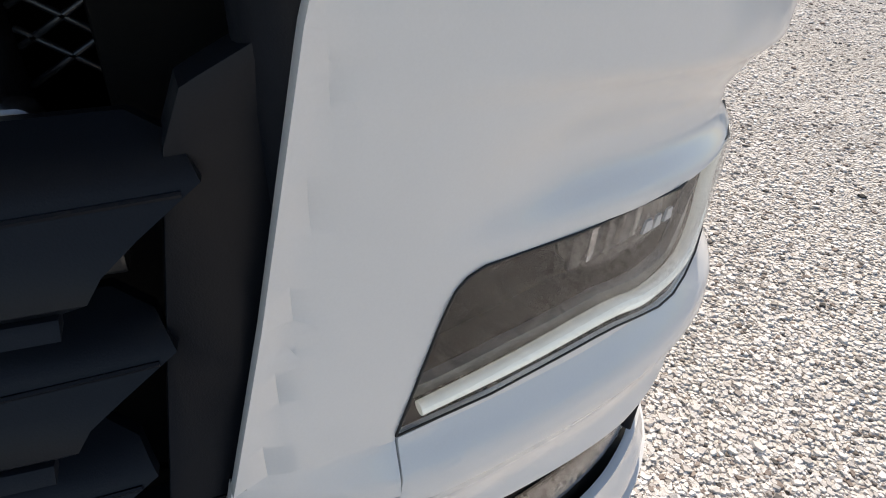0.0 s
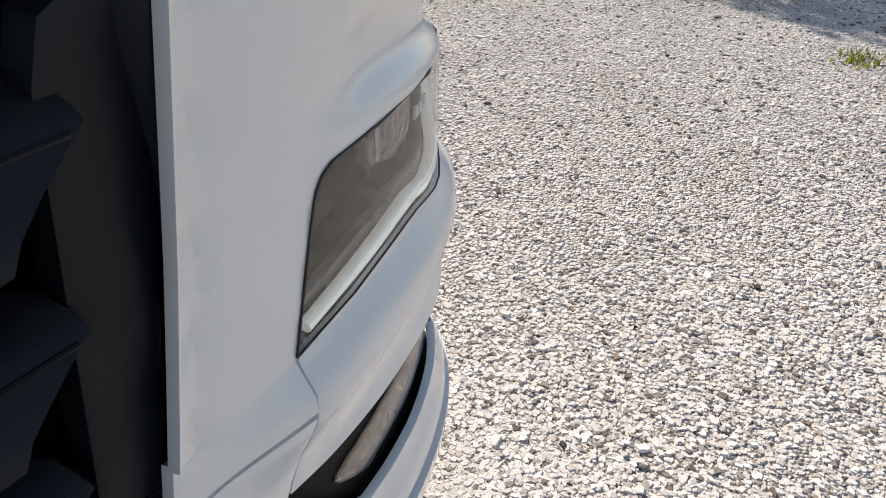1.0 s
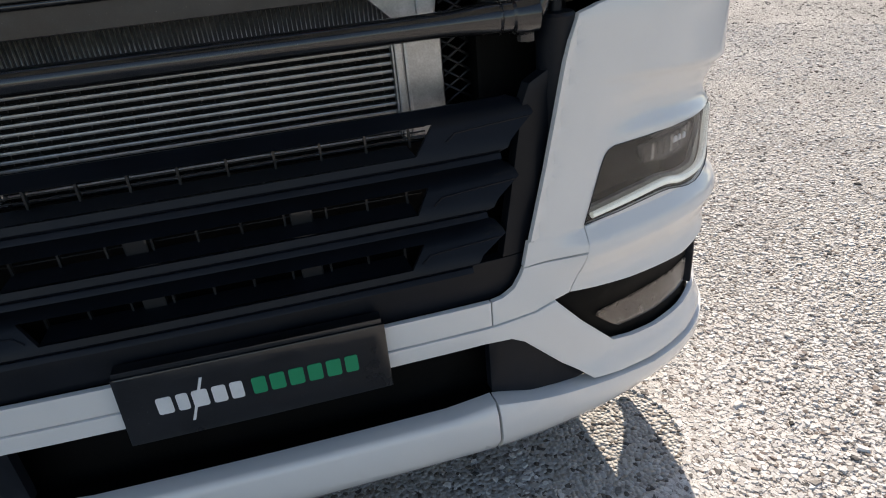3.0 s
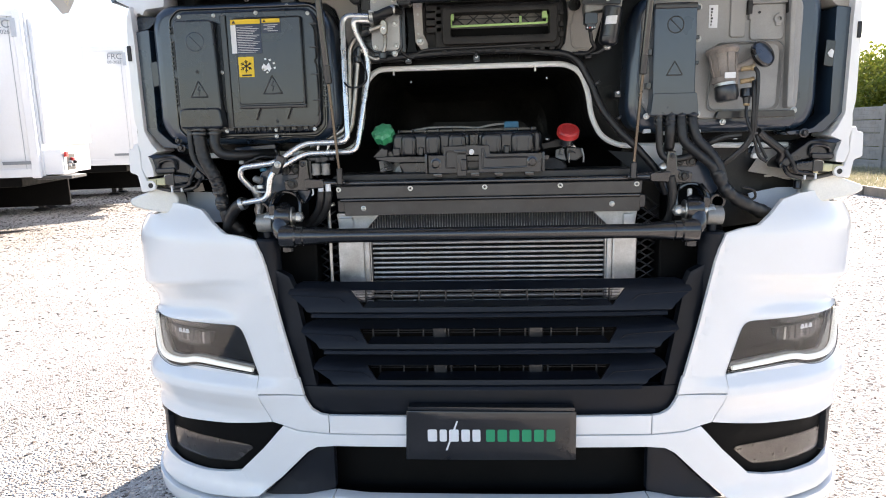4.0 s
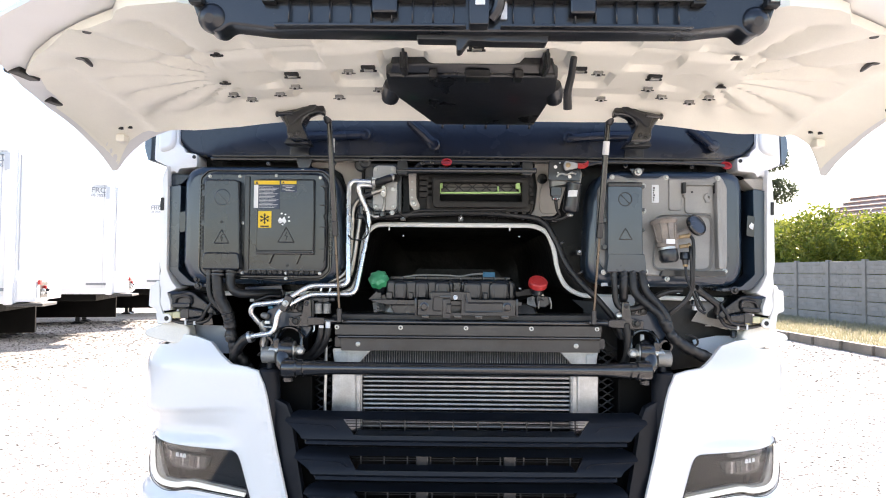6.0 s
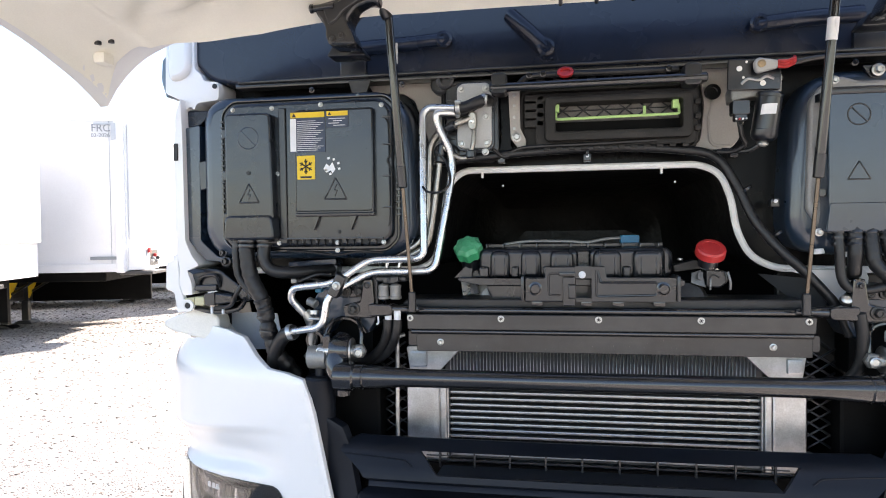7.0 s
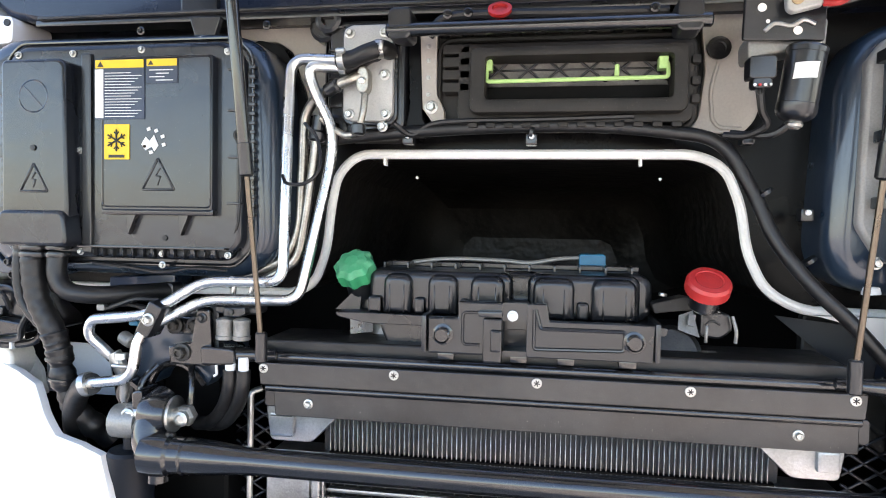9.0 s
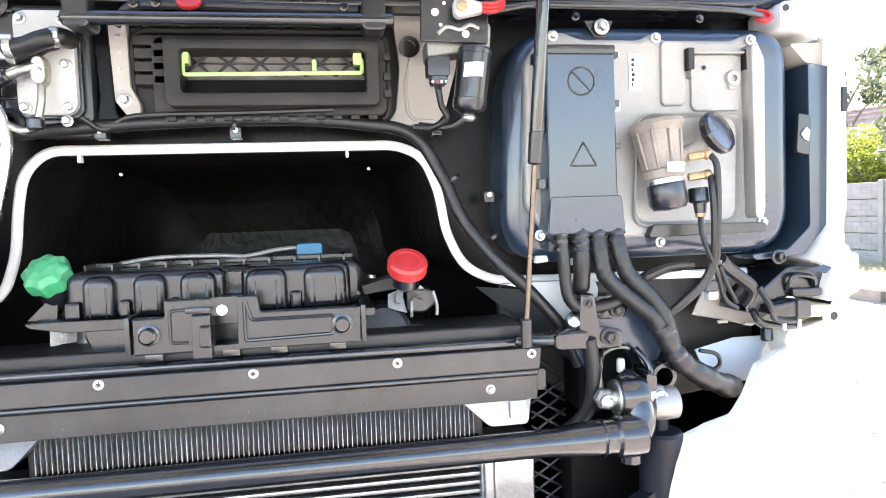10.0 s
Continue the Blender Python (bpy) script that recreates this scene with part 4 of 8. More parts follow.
def fan_box():
    fl = part("heater_flange", plate([(-1.056, 1.70), (-1.056, 1.66), (-1.03, 1.61), (-.98, 1.590), (-.53, 1.588), (-.475, 1.62), (-.458, 1.66), (-.47, 1.95), (-.50, 2.01), (-.56, 2.03), (-1.0, 2.03), (-1.04, 2.01), (-1.056, 1.97)], .076, .215, .05, .034, 6),
              COVERB, truck, "dark pressed flange of the blower housing")
    lid = part("blower_cover", plate(arrow_rect(-.972, -.512, 1.622, 2.002, .03), .046, .09, .015, .010, 3, .02), LIDB, truck,
               "black blower cover with warning stickers and bolts")
    part("rim", plate(arrow_rect(-.985, -.503, 1.612, 2.010, .03), .066, .092, .015, .004), BLACK, lid)
    part("raised_panel", plate(rect(-.768, -.556, 1.706, 1.975), .028, .06, .008, .004), LIDB, lid)
    part("seam_plate", plate(rect(-.815, -.795, 1.63, 1.985), .040, .06, .004, .003), DARK, lid)
    for x0 in (-.725, -.625):
        part("gusset", plate([(x0, 1.712), (x0 + .006, 1.665), (x0 + .026, 1.712)], .034, .06, 0, .001), BLACK, lid)
    part("lower_lip", box(-.768, -.556, .030, .06, 1.700, 1.712, .003), BLACK, lid)
    for x, z0, z1 in ((-.962, 1.70, 1.955), (-.806, 1.70, 1.955)):
        part("slot", plate(rect(x - .006, x + .006, z0, z1), .043, .06, .003, 0), INK, lid)
    part("bead", hoop(rounded(arrow_rect(-.985, -.500, 1.611, 2.011, .03), .015), .064, .003), STEEL, lid)
    part("panel_bead", hoop(rounded(rect(-.764, -.560, 1.714, 1.971), .008), .0275, .0016, 6), BLACK, lid)
    part("emboss", hoop([(-.886 + .028 * math.cos(a), 1.905 + .028 * math.sin(a)) for a in (k * math.pi / 12 for k in range(24))], .0128, .0016, 6), COVERB, lid)
    part("emboss", rod((-.904, .0128, 1.923), (-.868, .0128, 1.887), .0016, 6), COVERB, lid)
    part("dot", turned([(.005, 0), (.005, .002)], (-.886, .0115, 1.815), (0, -1, 0), 12), INK, lid)
    part("dot", turned([(.005, 0), (.005, .002)], (-.655, .0455, 1.660), (0, -1, 0), 12), INK, lid)
    for x, z in ((-.676, 1.845), (-.662, 1.842), (-.650, 1.832), (-.672, 1.805), (-.684, 1.815), (-.648, 1.818)):
        part("label_scrap", plate([(x, z), (x + .006, z + .002), (x + .004, z + .007), (x - .002, z + .005)], .0262, .0285, 0, 0), PAPER, lid)
    part("wire", sweep(smoothed([(-.53, .05, 1.95), (-.518, .04, 1.93), (-.514, .045, 1.86), (-.522, .04, 1.84), (-.514, .045, 1.81), (-.516, .045, 1.70), (-.53, .05, 1.66)], 6), .0025, 6), RUBBER, lid)
    part("wire", sweep(smoothed([(-.80, .05, 1.612), (-.72, .045, 1.606), (-.66, .04, 1.600), (-.60, .045, 1.608), (-.54, .05, 1.605)], 6), .003, 6), RUBBER, lid)
    for k in range(7):
        x = -.78 + k * .037
        part("slot_rib", box(x, x + .022, .0445, .058, 1.629, 1.639, .001), INK, lid)
    part("slot_lip", box(-.815, -.535, .030, .05, 1.641, 1.645, .001), BLACK, lid)
    for k in range(13):
        part("fin", box(-.79 + k * .0195, -.788 + k * .0195, .036, .05, 1.626, 1.642, 0), BLACK, lid)
    for k in range(17):
        part("ladder_rung", box(-.506, -.494, .058, .07, 1.70 + k * .016, 1.706 + k * .016, .001), BLACK, lid)
        part("ladder_rung", box(-.978, -.968, .040, .06, 1.72 + k * .0145, 1.725 + k * .0145, .001), BLACK, lid)
    for z in (1.72, 1.80, 1.88, 1.95):
        part("side_rib", box(-.536, -.512, .04, .06, z, z + .004, .001), BLACK, lid)
    cov = part("cable_cover", plate([(-.952, 1.672), (-.944, 1.64), (-.825, 1.64), (-.820, 1.70), (-.826, 1.962), (-.836, 1.970), (-.945, 1.970), (-.952, 1.962)], .012, .06, .008, .006, 3),
               LIDB, truck, "black cable cover")
    part("swell", plate([(-.955, 1.642), (-.815, 1.642), (-.822, 1.705), (-.950, 1.705)], .002, .04, .014, .006, 3, .03), LIDB, cov)
    for z in (1.70, 1.81, 1.92):
        part("clip", box(-.962, -.950, .018, .05, z - .012, z + .012, .002), BLACK, cov)

    def triangle(par, cx, cz, s, y):
        a = [(cx - s, cz - s * .8), (cx + s, cz - s * .8), (cx, cz + s)]
        bm2 = bmesh.new()
        for i in range(3):
            p, q = a[i], a[(i + 1) % 3]
            add(bm2, rod((p[0], y, p[1]), (q[0], y, q[1]), .0022, 8))
        add(bm2, rod((cx + s * .12, y, cz + s * .45), (cx - s * .15, y, cz), .0016, 6))
        add(bm2, rod((cx - s * .15, y, cz), (cx + s * .15, y, cz - .002), .0016, 6))
        add(bm2, rod((cx + s * .15, y, cz), (cx - s * .05, y, cz - s * .55), .0016, 6))
        part("warning_sign", bm2, DARK, par)

    triangle(lid, -.657, 1.768, .030, .028)
    triangle(cov, -.886, 1.760, .027, .012)
    # sticker: yellow head over a blue block of print
    st = part("label", plate(rect(-.776, -.682, 1.866, 1.969), .0262, .0285, 0, 0), BLUEP, lid, "blue and yellow warning label")
    part("head", plate(rect(-.775, -.683, 1.954, 1.968), .0252, .0265, 0, 0), YELLOW, st)
    part("triangle", plate([(-.771, 1.956), (-.759, 1.956), (-.765, 1.966)], .0246, .0254, 0, 0), INK, st)
    st2 = part("label", plate(rect(-.678, -.620, 1.927, 1.969), .0262, .0285, 0, 0), BLUEP, lid, "small blue and yellow warning label")
    part("head", plate(rect(-.677, -.621, 1.956, 1.968), .0252, .0265, 0, 0), YELLOW, st2)
    part("triangle", plate([(-.674, 1.958), (-.664, 1.958), (-.669, 1.966)], .0246, .0254, 0, 0), INK, st2)
    part("ground_white", plate(rect(-.776, -.760, 1.868, 1.952), .0254, .0264, 0, 0), PAPER, st)
    for k in range(16):
        z = 1.946 - k * .005
        part("print_bar", plate(rect(-.757, -.757 + .05 + .020 * ((k * 7) % 4) / 3, z - .0011, z), .0252, .0263, 0, 0), PAPER, st)
    for k in range(4):
        z = 1.950 - k * .0058
        part("print_bar", plate(rect(-.672 + .012 * (k % 2), -.628 - .008 * (k % 3), z - .0016, z), .0252, .0263, 0, 0), PAPER, st2)
    sn = part("snow_label", plate(rect(-.759, -.711, 1.796, 1.857), .0262, .0285, .002, 0), YELLOW, lid, "yellow label with a black snowflake")
    for k in range(3):
        a = k * math.pi / 3
        d = Vector((math.sin(a), 0, math.cos(a))) * .019
        c = Vector((-.735, .0255, 1.829))
        fl2 = rod(c - d, c + d, .0016, 6)
        for sg in (1, -1):
            for br in (.7, -.7):
                e = Vector((math.sin(a + br), 0, math.cos(a + br))) * .007
                add(fl2, rod(c + d * sg * .5, c + d * sg * .5 + e * sg, .0012, 6))
        part("flake", fl2, INK, sn)
    part("print_bar", plate(rect(-.750, -.720, 1.799, 1.804), .0252, .0265, 0, 0), INK, sn)
    part("torn_label", plate([(-.688, 1.822), (-.680, 1.835), (-.672, 1.828), (-.664, 1.838), (-.656, 1.82), (-.664, 1.81), (-.668, 1.818), (-.68, 1.812)], .0262, .0285, 0, 0), PAPER, lid)
    for x, z in ((-.944, 1.986), (-.834, 1.986), (-.70, 1.99), (-.538, 1.983), (-.821, 1.814), (-.944, 1.625), (-.820, 1.632), (-.66, 1.632), (-.536, 1.632), (-.66, 1.612)):
        bolt(lid, x, .046, z, .0044)
    bolt(fl, -.612, .098, 2.014, .009)
    part("stay", plate([(-.643, 2.063), (-.58, 2.061), (-.600, 2.004), (-.624, 2.004)], .100, .112, .004, .002), BLACK, fl)
    bolt(fl, -1.00, .085, 1.607, .008, BLACK)
    for x, r, line in ((-.934, .010, [(-.934, .035, 1.645), (-.935, .03, 1.605), (-.928, .03, 1.546), (-.89, .03, 1.50), (-.868, .035, 1.48)]),
                       (-.902, .021, [(-.902, .035, 1.645), (-.904, .03, 1.61), (-.895, .03, 1.547), (-.868, .032, 1.49), (-.856, .035, 1.447)])):
        part("hose", sweep(smoothed(line, 9), lambda t, r=r: r * (1 + .05 * math.sin(t * 150)), 12), RUBBER, truck, "ribbed black cable hose")
        for z in (1.635, 1.622):
            part("hose_collar", turned([(r * 1.25, 0), (r * 1.3, .003), (r * 1.25, .008)], (x, .034, z), (0, 0, 1), 18), BLACK, cov)
    for z in (1.635, 1.622):
        part("hose_collar", turned([(.021, 0), (.022, .003), (.021, .008)], (-.857, .034, z), (0, 0, 1), 18), BLACK, cov)
    part("bound_hose", sweep(smoothed([(-.866, .033, 1.487), (-.857, .036, 1.447), (-.850, .042, 1.39), (-.835, .06, 1.335), (-.80, .10, 1.27)], 12),
                               lambda t: .021 + .0022 * math.sin(t * 31) + .0015 * math.sin(t * 67), 14), RUBBER, truck, "hoses bound with black cloth tape")
    for x, z in ((-.858, 1.436), (-.852, 1.40)):
        part("cable_tie", turned([(.0235, -.003), (.0242, 0), (.0235, .003)], (x, .038, z), (.1, 0, 1), 18), BLACK, truck)
    part("pressed_edge", plate([(-.84, 1.551), (-.70, 1.554), (-.70, 1.587), (-.84, 1.578)], .15, .21, .004, .004), BLUEST, truck)
    part("sealed_edge", box(-.84, -.705, .19, .21, 1.538, 1.5465, .002), SEALER, truck)
    part("elbow_clamp", turned([(.012, 0), (.0125, .004), (.012, .010)], (-.711, .005, 1.450), (0, .1, 1), 14), ZINC, truck)
    part("clamp_screw", rod((-.723, -.004, 1.440), (-.693, -.004, 1.4395), .0035, 8), ZINC, truck)
    part("sensor", rod((-.748, .06, 1.479), (-.722, .05, 1.470), .012, 12), CASTD, truck)
    part("plug", plate(arrow_rect(-.722, -.704, 1.502, 1.512, .002), .04, .055, .002, .002), BLUE, truck)
    for line in ([(-.79, .06, 1.548), (-.77, .05, 1.532), (-.755, .05, 1.536), (-.72, .06, 1.548), (-.69, .08, 1.545)],
                 [(-.78, .07, 1.535), (-.74, .07, 1.536), (-.70, .08, 1.528), (-.66, .09, 1.534)],
                 [(-.735, .055, 1.41), (-.722, .05, 1.39), (-.73, .05, 1.36), (-.76, .06, 1.33)]):
        part("cable", sweep(smoothed(line, 7), .005, 8), RUBBER, truck)
    part("grey_connector", plate(arrow_rect(-.790, -.774, 1.526, 1.538, .002), .045, .06, .002, .002), CASTD, truck)
    part("pin_end", turned([(.006, 0), (.0065, .005), (.003, .006)], (-.790, .045, 1.546), (-1, -.2, 0), 12), CLEARP, truck)
    part("hose_end", plate(arrow_rect(-.722, -.688, 1.540, 1.572, .005), .125, .16, .004, .004), BLACK, truck)
    part("wing_sheet", sheet([(-1.10, .25, 1.425), (-.92, .25, 1.42), (-.90, .25, 1.312), (-1.07, .25, 1.312)]), PALES, truck, "pale grey sheet of the wing behind the hoses")
    part("floor_corner", sheet([(-1.022, .20, 1.436), (-1.005, .2, 1.455), (-.983, .2, 1.459), (-.978, .2, 1.430), (-1.012, .2, 1.426)]), SHEET, truck)
    part("hose", sweep(smoothed([(-.857, .034, 1.63), (-.856, .03, 1.59), (-.835, .03, 1.562), (-.79, .04, 1.555), (-.74, .08, 1.556), (-.70, .14, 1.557)], 8), lambda t: .0175 - .002 * t, 12), RUBBER, truck, "black drain hose")


fan_box()


def heater_plate():
    hp = part("heater_connection", plate(arrow_rect(-.352, -.262, 1.872, 2.040, .012), .108, .125, .008, .002), CAST, truck, "bare aluminium heater pipe plate with screws")
    part("gasket", plate(arrow_rect(-.358, -.256, 1.866, 2.046, .012), .120, .135, .008, .003), BLACK, hp)
    part("backing", plate(arrow_rect(-.385, -.245, 1.845, 2.055, .02), .130, .215, .01, .006), DARK, hp)
    for x, z in ((-.402, 2.048), (-.395, 1.868)):
        bs = part("ring_boss", turned([(.026, 0), (.026, .030), (.020, .034), (.014, .034), (.012, .026), (.004, .025)], (x, .175, z), (0, -1, 0), 22), DARK, hp)
        part("ring", turned([(.0165, 0), (.0165, .003)], (x, .142, z), (0, -1, 0), 20), DUSTB, bs)
    for k in range(4):
        part("boss_web", box(-.400 + k * .006, -.397 + k * .006, .15, .20, 1.88, 2.03, .001), DARK, hp)
    for z in (1.86, 1.90, 1.95, 2.0, 2.04):
        part("rib", box(-.384, -.356, .122, .135, z, z + .004, .001), DARK, hp)
    for x in (-.385, -.372):
        part("boss", turned([(.024, 0), (.024, .03), (.018, .034), (.012, .034), (.01, .02)], (x, .15, 2.055 if x < -.38 else 1.862), (0, -1, 0), 20), DARK, hp)
    for x, z in ((-.340, 2.026), (-.277, 2.026), (-.276, 1.952), (-.340, 1.884), (-.274, 1.884), (-.279, 1.862), (-.340, 1.975)):
        bolt(hp, x, .108, z, .0066)
    oval = [(-.310 + (.011 + .003 * abs(math.sin(a))) * math.cos(a), 1.940 + .024 * math.sin(a)) for a in (k * math.pi / 10 for k in range(20))]
    pf = part("pipe_flange", plate(oval, .084, .110, 0, .003), DULL, hp, "dull metal oval pipe flange")
    part("flange_screw", turned([(.0062, 0), (.006, .004), (.003, .005)], (-.310, .084, 1.938), (0, -1, 0), 10), PEARL, pf)
    part("hose_clamp", turned([(.0162, -.005), (.0168, 0), (.0162, .005)], (-.279, .078, 1.989), (1, .2, .25), 20), ZINC, hp)
    part("clamp_screw", rod((-.272, .060, 1.982), (-.270, .060, 1.998), .004, 8), ZINC, hp)
    part("heater_hose", sweep(smoothed([(-.352, .080, 1.972), (-.325, .076, 1.973), (-.298, .072, 1.982), (-.275, .080, 1.990), (-.268, .11, 1.992)], 6), .0150, 16), RUBBER, truck, "black heater hose")
    part("heater_hose", sweep(smoothed([(-.352, .095, 1.962), (-.325, .095, 1.970), (-.30, .10, 1.985), (-.288, .12, 1.99)], 6), .014, 14), RUBBER, truck)
    for x, z, y in ((-.345, 1.972, .080), (-.347, 1.963, .094)):
        part("hose_clamp", turned([(.0165, -.006), (.0172, -.005), (.0172, .005), (.0165, .006)], (x, y, z), (1, .0, .05), 20), ZINC, truck)
        part("clamp_screw", rod((x - .006, y - .016, z + .012), (x + .010, y - .016, z + .012), .005, 10), ZINC, truck)
    r = .0096
    A = [(-.345, .080, 1.972), (-.437, .080, 1.977), (-.437, .070, 1.90), (-.428, .028, 1.590), (-.57, .024, 1.588), (-.655, -.004, 1.530), (-.765, .0, 1.518), (-.775, .004, 1.49), (-.745, .03, 1.445)]
    B = [(-.345, .094, 1.962), (-.404, .075, 1.962), (-.398, .080, 1.930), (-.362, .090, 1.852), (-.366, .085, 1.79), (-.404, .040, 1.558), (-.57, .030, 1.556), (-.672, -.006, 1.500), (-.685, -.004, 1.418), (-.775, .0, 1.405)]
    part("coolant_pipe", sweep(filleted(A, .030, 7), r, 16), PEARL, truck, "bent bare metal coolant pipe")
    part("coolant_pipe", sweep(filleted(B, .030, 7), r, 16), PEARL, truck, "bent bare metal coolant pipe")
    C = [(-.305, .095, 1.952), (-.345, .085, 1.935), (-.40, .105, 1.915), (-.424, .112, 1.885), (-.432, .115, 1.68), (-.455, .115, 1.625), (-.57, .115, 1.575)]
    part("coolant_pipe", sweep(filleted(C, .03, 6), .009, 14), DULL, truck, "thin refrigerant pipe")
    D = [(-.398, .10, 1.845), (-.402, .10, 1.80), (-.416, .10, 1.70), (-.430, .10, 1.62), (-.50, .11, 1.585)]
    part("coolant_pipe", sweep(filleted(D, .03, 6), .008, 12), DULL, truck)
    E2 = [(-.305, .085, 1.915), (-.306, .08, 1.88), (-.318, .085, 1.848), (-.338, .085, 1.842), (-.372, .09, 1.862), (-.385, .09, 1.875)]
    part("coolant_pipe", sweep(filleted(E2, .018, 6), .006, 12), DULL, truck)
    part("pipe_joint", turned([(.012, 0), (.016, .004), (.016, .016), (.012, .02), (.012, .045)], (-.397, .098, 1.835), (.15, 0, 1), 16), BLACK, truck)
    part("pipe_joint", rod((-.352, .085, 1.932), (-.378, .095, 1.922), .012, 14), BLACK, truck)
    part("pipe_joint", rod((-.312, .07, 1.842), (-.312, .07, 1.862), .013, 14), BLACK, truck)
    part("cable", sweep(smoothed([(-.40, .05, 1.86), (-.37, .03, 1.83), (-.355, .0, 1.78), (-.375, -.01, 1.755), (-.41, .0, 1.755), (-.43, .03, 1.77)], 8), .003, 8), RUBBER, truck)
    cl = part("pipe_clamp", plate([(-.668, 1.505), (-.645, 1.492), (-.617, 1.545), (-.642, 1.557)], -.022, .014, .005, .003), BLACK, truck, "black double pipe clamp")
    bolt(cl, -.642, -.022, 1.525, .0075)
    part("pipe_hose", sweep(smoothed([(-.765, .0, 1.405), (-.80, .02, 1.39), (-.84, .05, 1.34), (-.86, .08, 1.27)], 7), .019, 14), RUBBER, truck, "black coolant hose")
    part("hose_clamp", turned([(.021, -.006), (.0215, 0), (.021, .006)], (-.775, .003, 1.403), (1, 0, .3), 18), ZINC, truck)
    part("pipe_elbow", sweep(smoothed([(-.745, .03, 1.455), (-.735, .035, 1.43), (-.735, .05, 1.40), (-.74, .06, 1.35)], 6), .013, 14), ZINC, truck)


heater_plate()


def air_filter():
    h = part("air_filter_housing", plate(arrow_rect(-.215, .245, 1.872, 2.035, .025), .165, .215, .01, .006), MATTB, truck, "black cabin air filter housing with a lime bar")
    part("side_plate", plate([(-.222, 2.035), (-.192, 2.035), (-.19, 1.925), (-.176, 1.895), (-.176, 1.872), (-.196, 1.872), (-.22, 1.905)], .148, .165, .004, .002), SHEET, h)
    for z in (2.01, 1.985, 1.955, 1.925):
        bolt(h, -.206, .148, z, .003)
    bolt(h, -.2, .148, 1.902, .0085)
    for k in range(4):
        part("ribbed_block", box(-.178, -.128, .13, .17, 1.925 + k * .022, 1.942 + k * .022, .003), MATTB, h)
    # frame with an opening
    o = arrow_rect(-.136, .226, 1.876, 2.003, .016)
    part("frame", ring_plate(rounded(rect(-.126, .232, 1.884, 1.995), .014), rounded(rect(-.100, .209, 1.907, 1.979), .008), .105, .165, .005), MATTB, h)
    part("frame_step", ring_plate(rounded(rect(-.150, .246, 1.870, 2.008), .018), rounded(rect(-.125, .231, 1.885, 1.994), .014), .130, .165, .004), MATTB, h)
    part("border", hoop(rounded(rect(-.188, .252, 1.862, 2.022), .03), .160, .006), MATTB, h)
    for k in range(12):
        x = -.13 + k * .031
        part("frame_tooth", box(x, x + .016, .122, .14, 1.862, 1.870, .002), MATTB, h)
    for z in (1.90, 1.93, 1.965):
        part("side_tooth", box(.240, .254, .12, .14, z, z + .014, .003), MATTB, h)
    part("filter_element", plate(rect(-.12, .215, 1.905, 1.995), .163, .172, 0, 0), FILTER, h)
    mesh = bmesh.new()
    for k in range(6):
        x = -.108 + k * .053
        add(mesh, rod((x, .160, 1.945), (x + .053, .160, 1.989), .0022, 6))
        add(mesh, rod((x + .053, .160, 1.945), (x, .160, 1.989), .0022, 6))
    add(mesh, rod((-.11, .160, 1.967), (.21, .160, 1.967), .0016, 6))
    part("lattice", mesh, BLACK, h)
    part("lime_ear", box(-.101, -.090, .125, .15, 1.960, 1.979, .002), LIME, h)
    part("lime_ear", box(.188, .203, .125, .15, 1.958, 1.979, .002), LIME, h)
    part("dark_slot", plate(rect(-.116, .210, 1.908, 1.936), .150, .165, 0, 0), VOID, h)
    part("lime_bar", sweep(filleted([(-.092, .13, 1.975), (-.099, .13, 1.972), (-.099, .122, 1.940), (.203, .122, 1.943), (.203, .13, 1.968), (.192, .13, 1.977)], .006), .0036, 10), LIME, h, "lime green filter handle")
    part("lime_peg", rod((.120, .125, 1.946), (.120, .125, 1.966), .004, 10), LIME, h)
    rail = part("cross_rail", rod((-.262, .06, 2.014), (.256, .06, 2.016), .0115, 14), STEEL, truck, "dark steel rail across the filter")
    for x in (-.24, .22):
        part("bracket", plate(arrow_rect(x - .018, x + .022, 1.998, 2.05, .006), .05, .10, .004, .004), BLACK, rail)
    for k in range(10):
        x = -.19 + k * .043
        part("upper_rib", box(x, x + .02, .13, .2, 2.028, 2.052, .004), BLACK, truck)
    part("upper_hose", sweep(smoothed([(-.20, .12, 2.02), (-.17, .11, 2.048), (-.08, .11, 2.052), (.05, .11, 2.050), (.20, .12, 2.052)], 7), .008, 10), RUBBER, truck)
    for x, y, z in ((-.075, .085, 2.046), (.975, .11, 2.046)):
        part("red_nozzle", turned([(.018, 0), (.020, .003), (.020, .008), (.013, .009), (.012, .004)], (x, y, z), (0, -.75, .65), 20), RED, truck, "red plastic washer")
    # pump with its bracket on the other side of the rail
    foot, up = Vector((.382, .068, 1.868)), Vector((.125, -.05, 1)).normalized()
    pm = part("wiper_motor", turned([(.010, -.010), (.020, -.006), (.027, 0), (.0295, .006), (.0295, .018), (.0288, .019), (.0288, .094), (.0295, .095), (.0295, .102), (.026, .106)], foot, up, 36), BLACK, truck, "black cylindrical wiper motor with a white label")
    lab = bmesh.new()
    lab.faces.layers.int.new("curved")
    ring = []
    for k in range(9):
        an = -.75 + k * .15
        dv = Vector((math.sin(an), -math.cos(an), 0)) * .0293
        ring.append([lab.verts.new(foot + up * h + dv) for h in (.052, .076)])
    for p, q in zip(ring, ring[1:]):
        lab.faces.new((p[0], q[0], q[1], p[1]))
    part("label", lab, PAPER, pm, "white label with small print")
    part("base_clip", rod(foot, foot - up * .020, .011, 16), CASTD, pm)
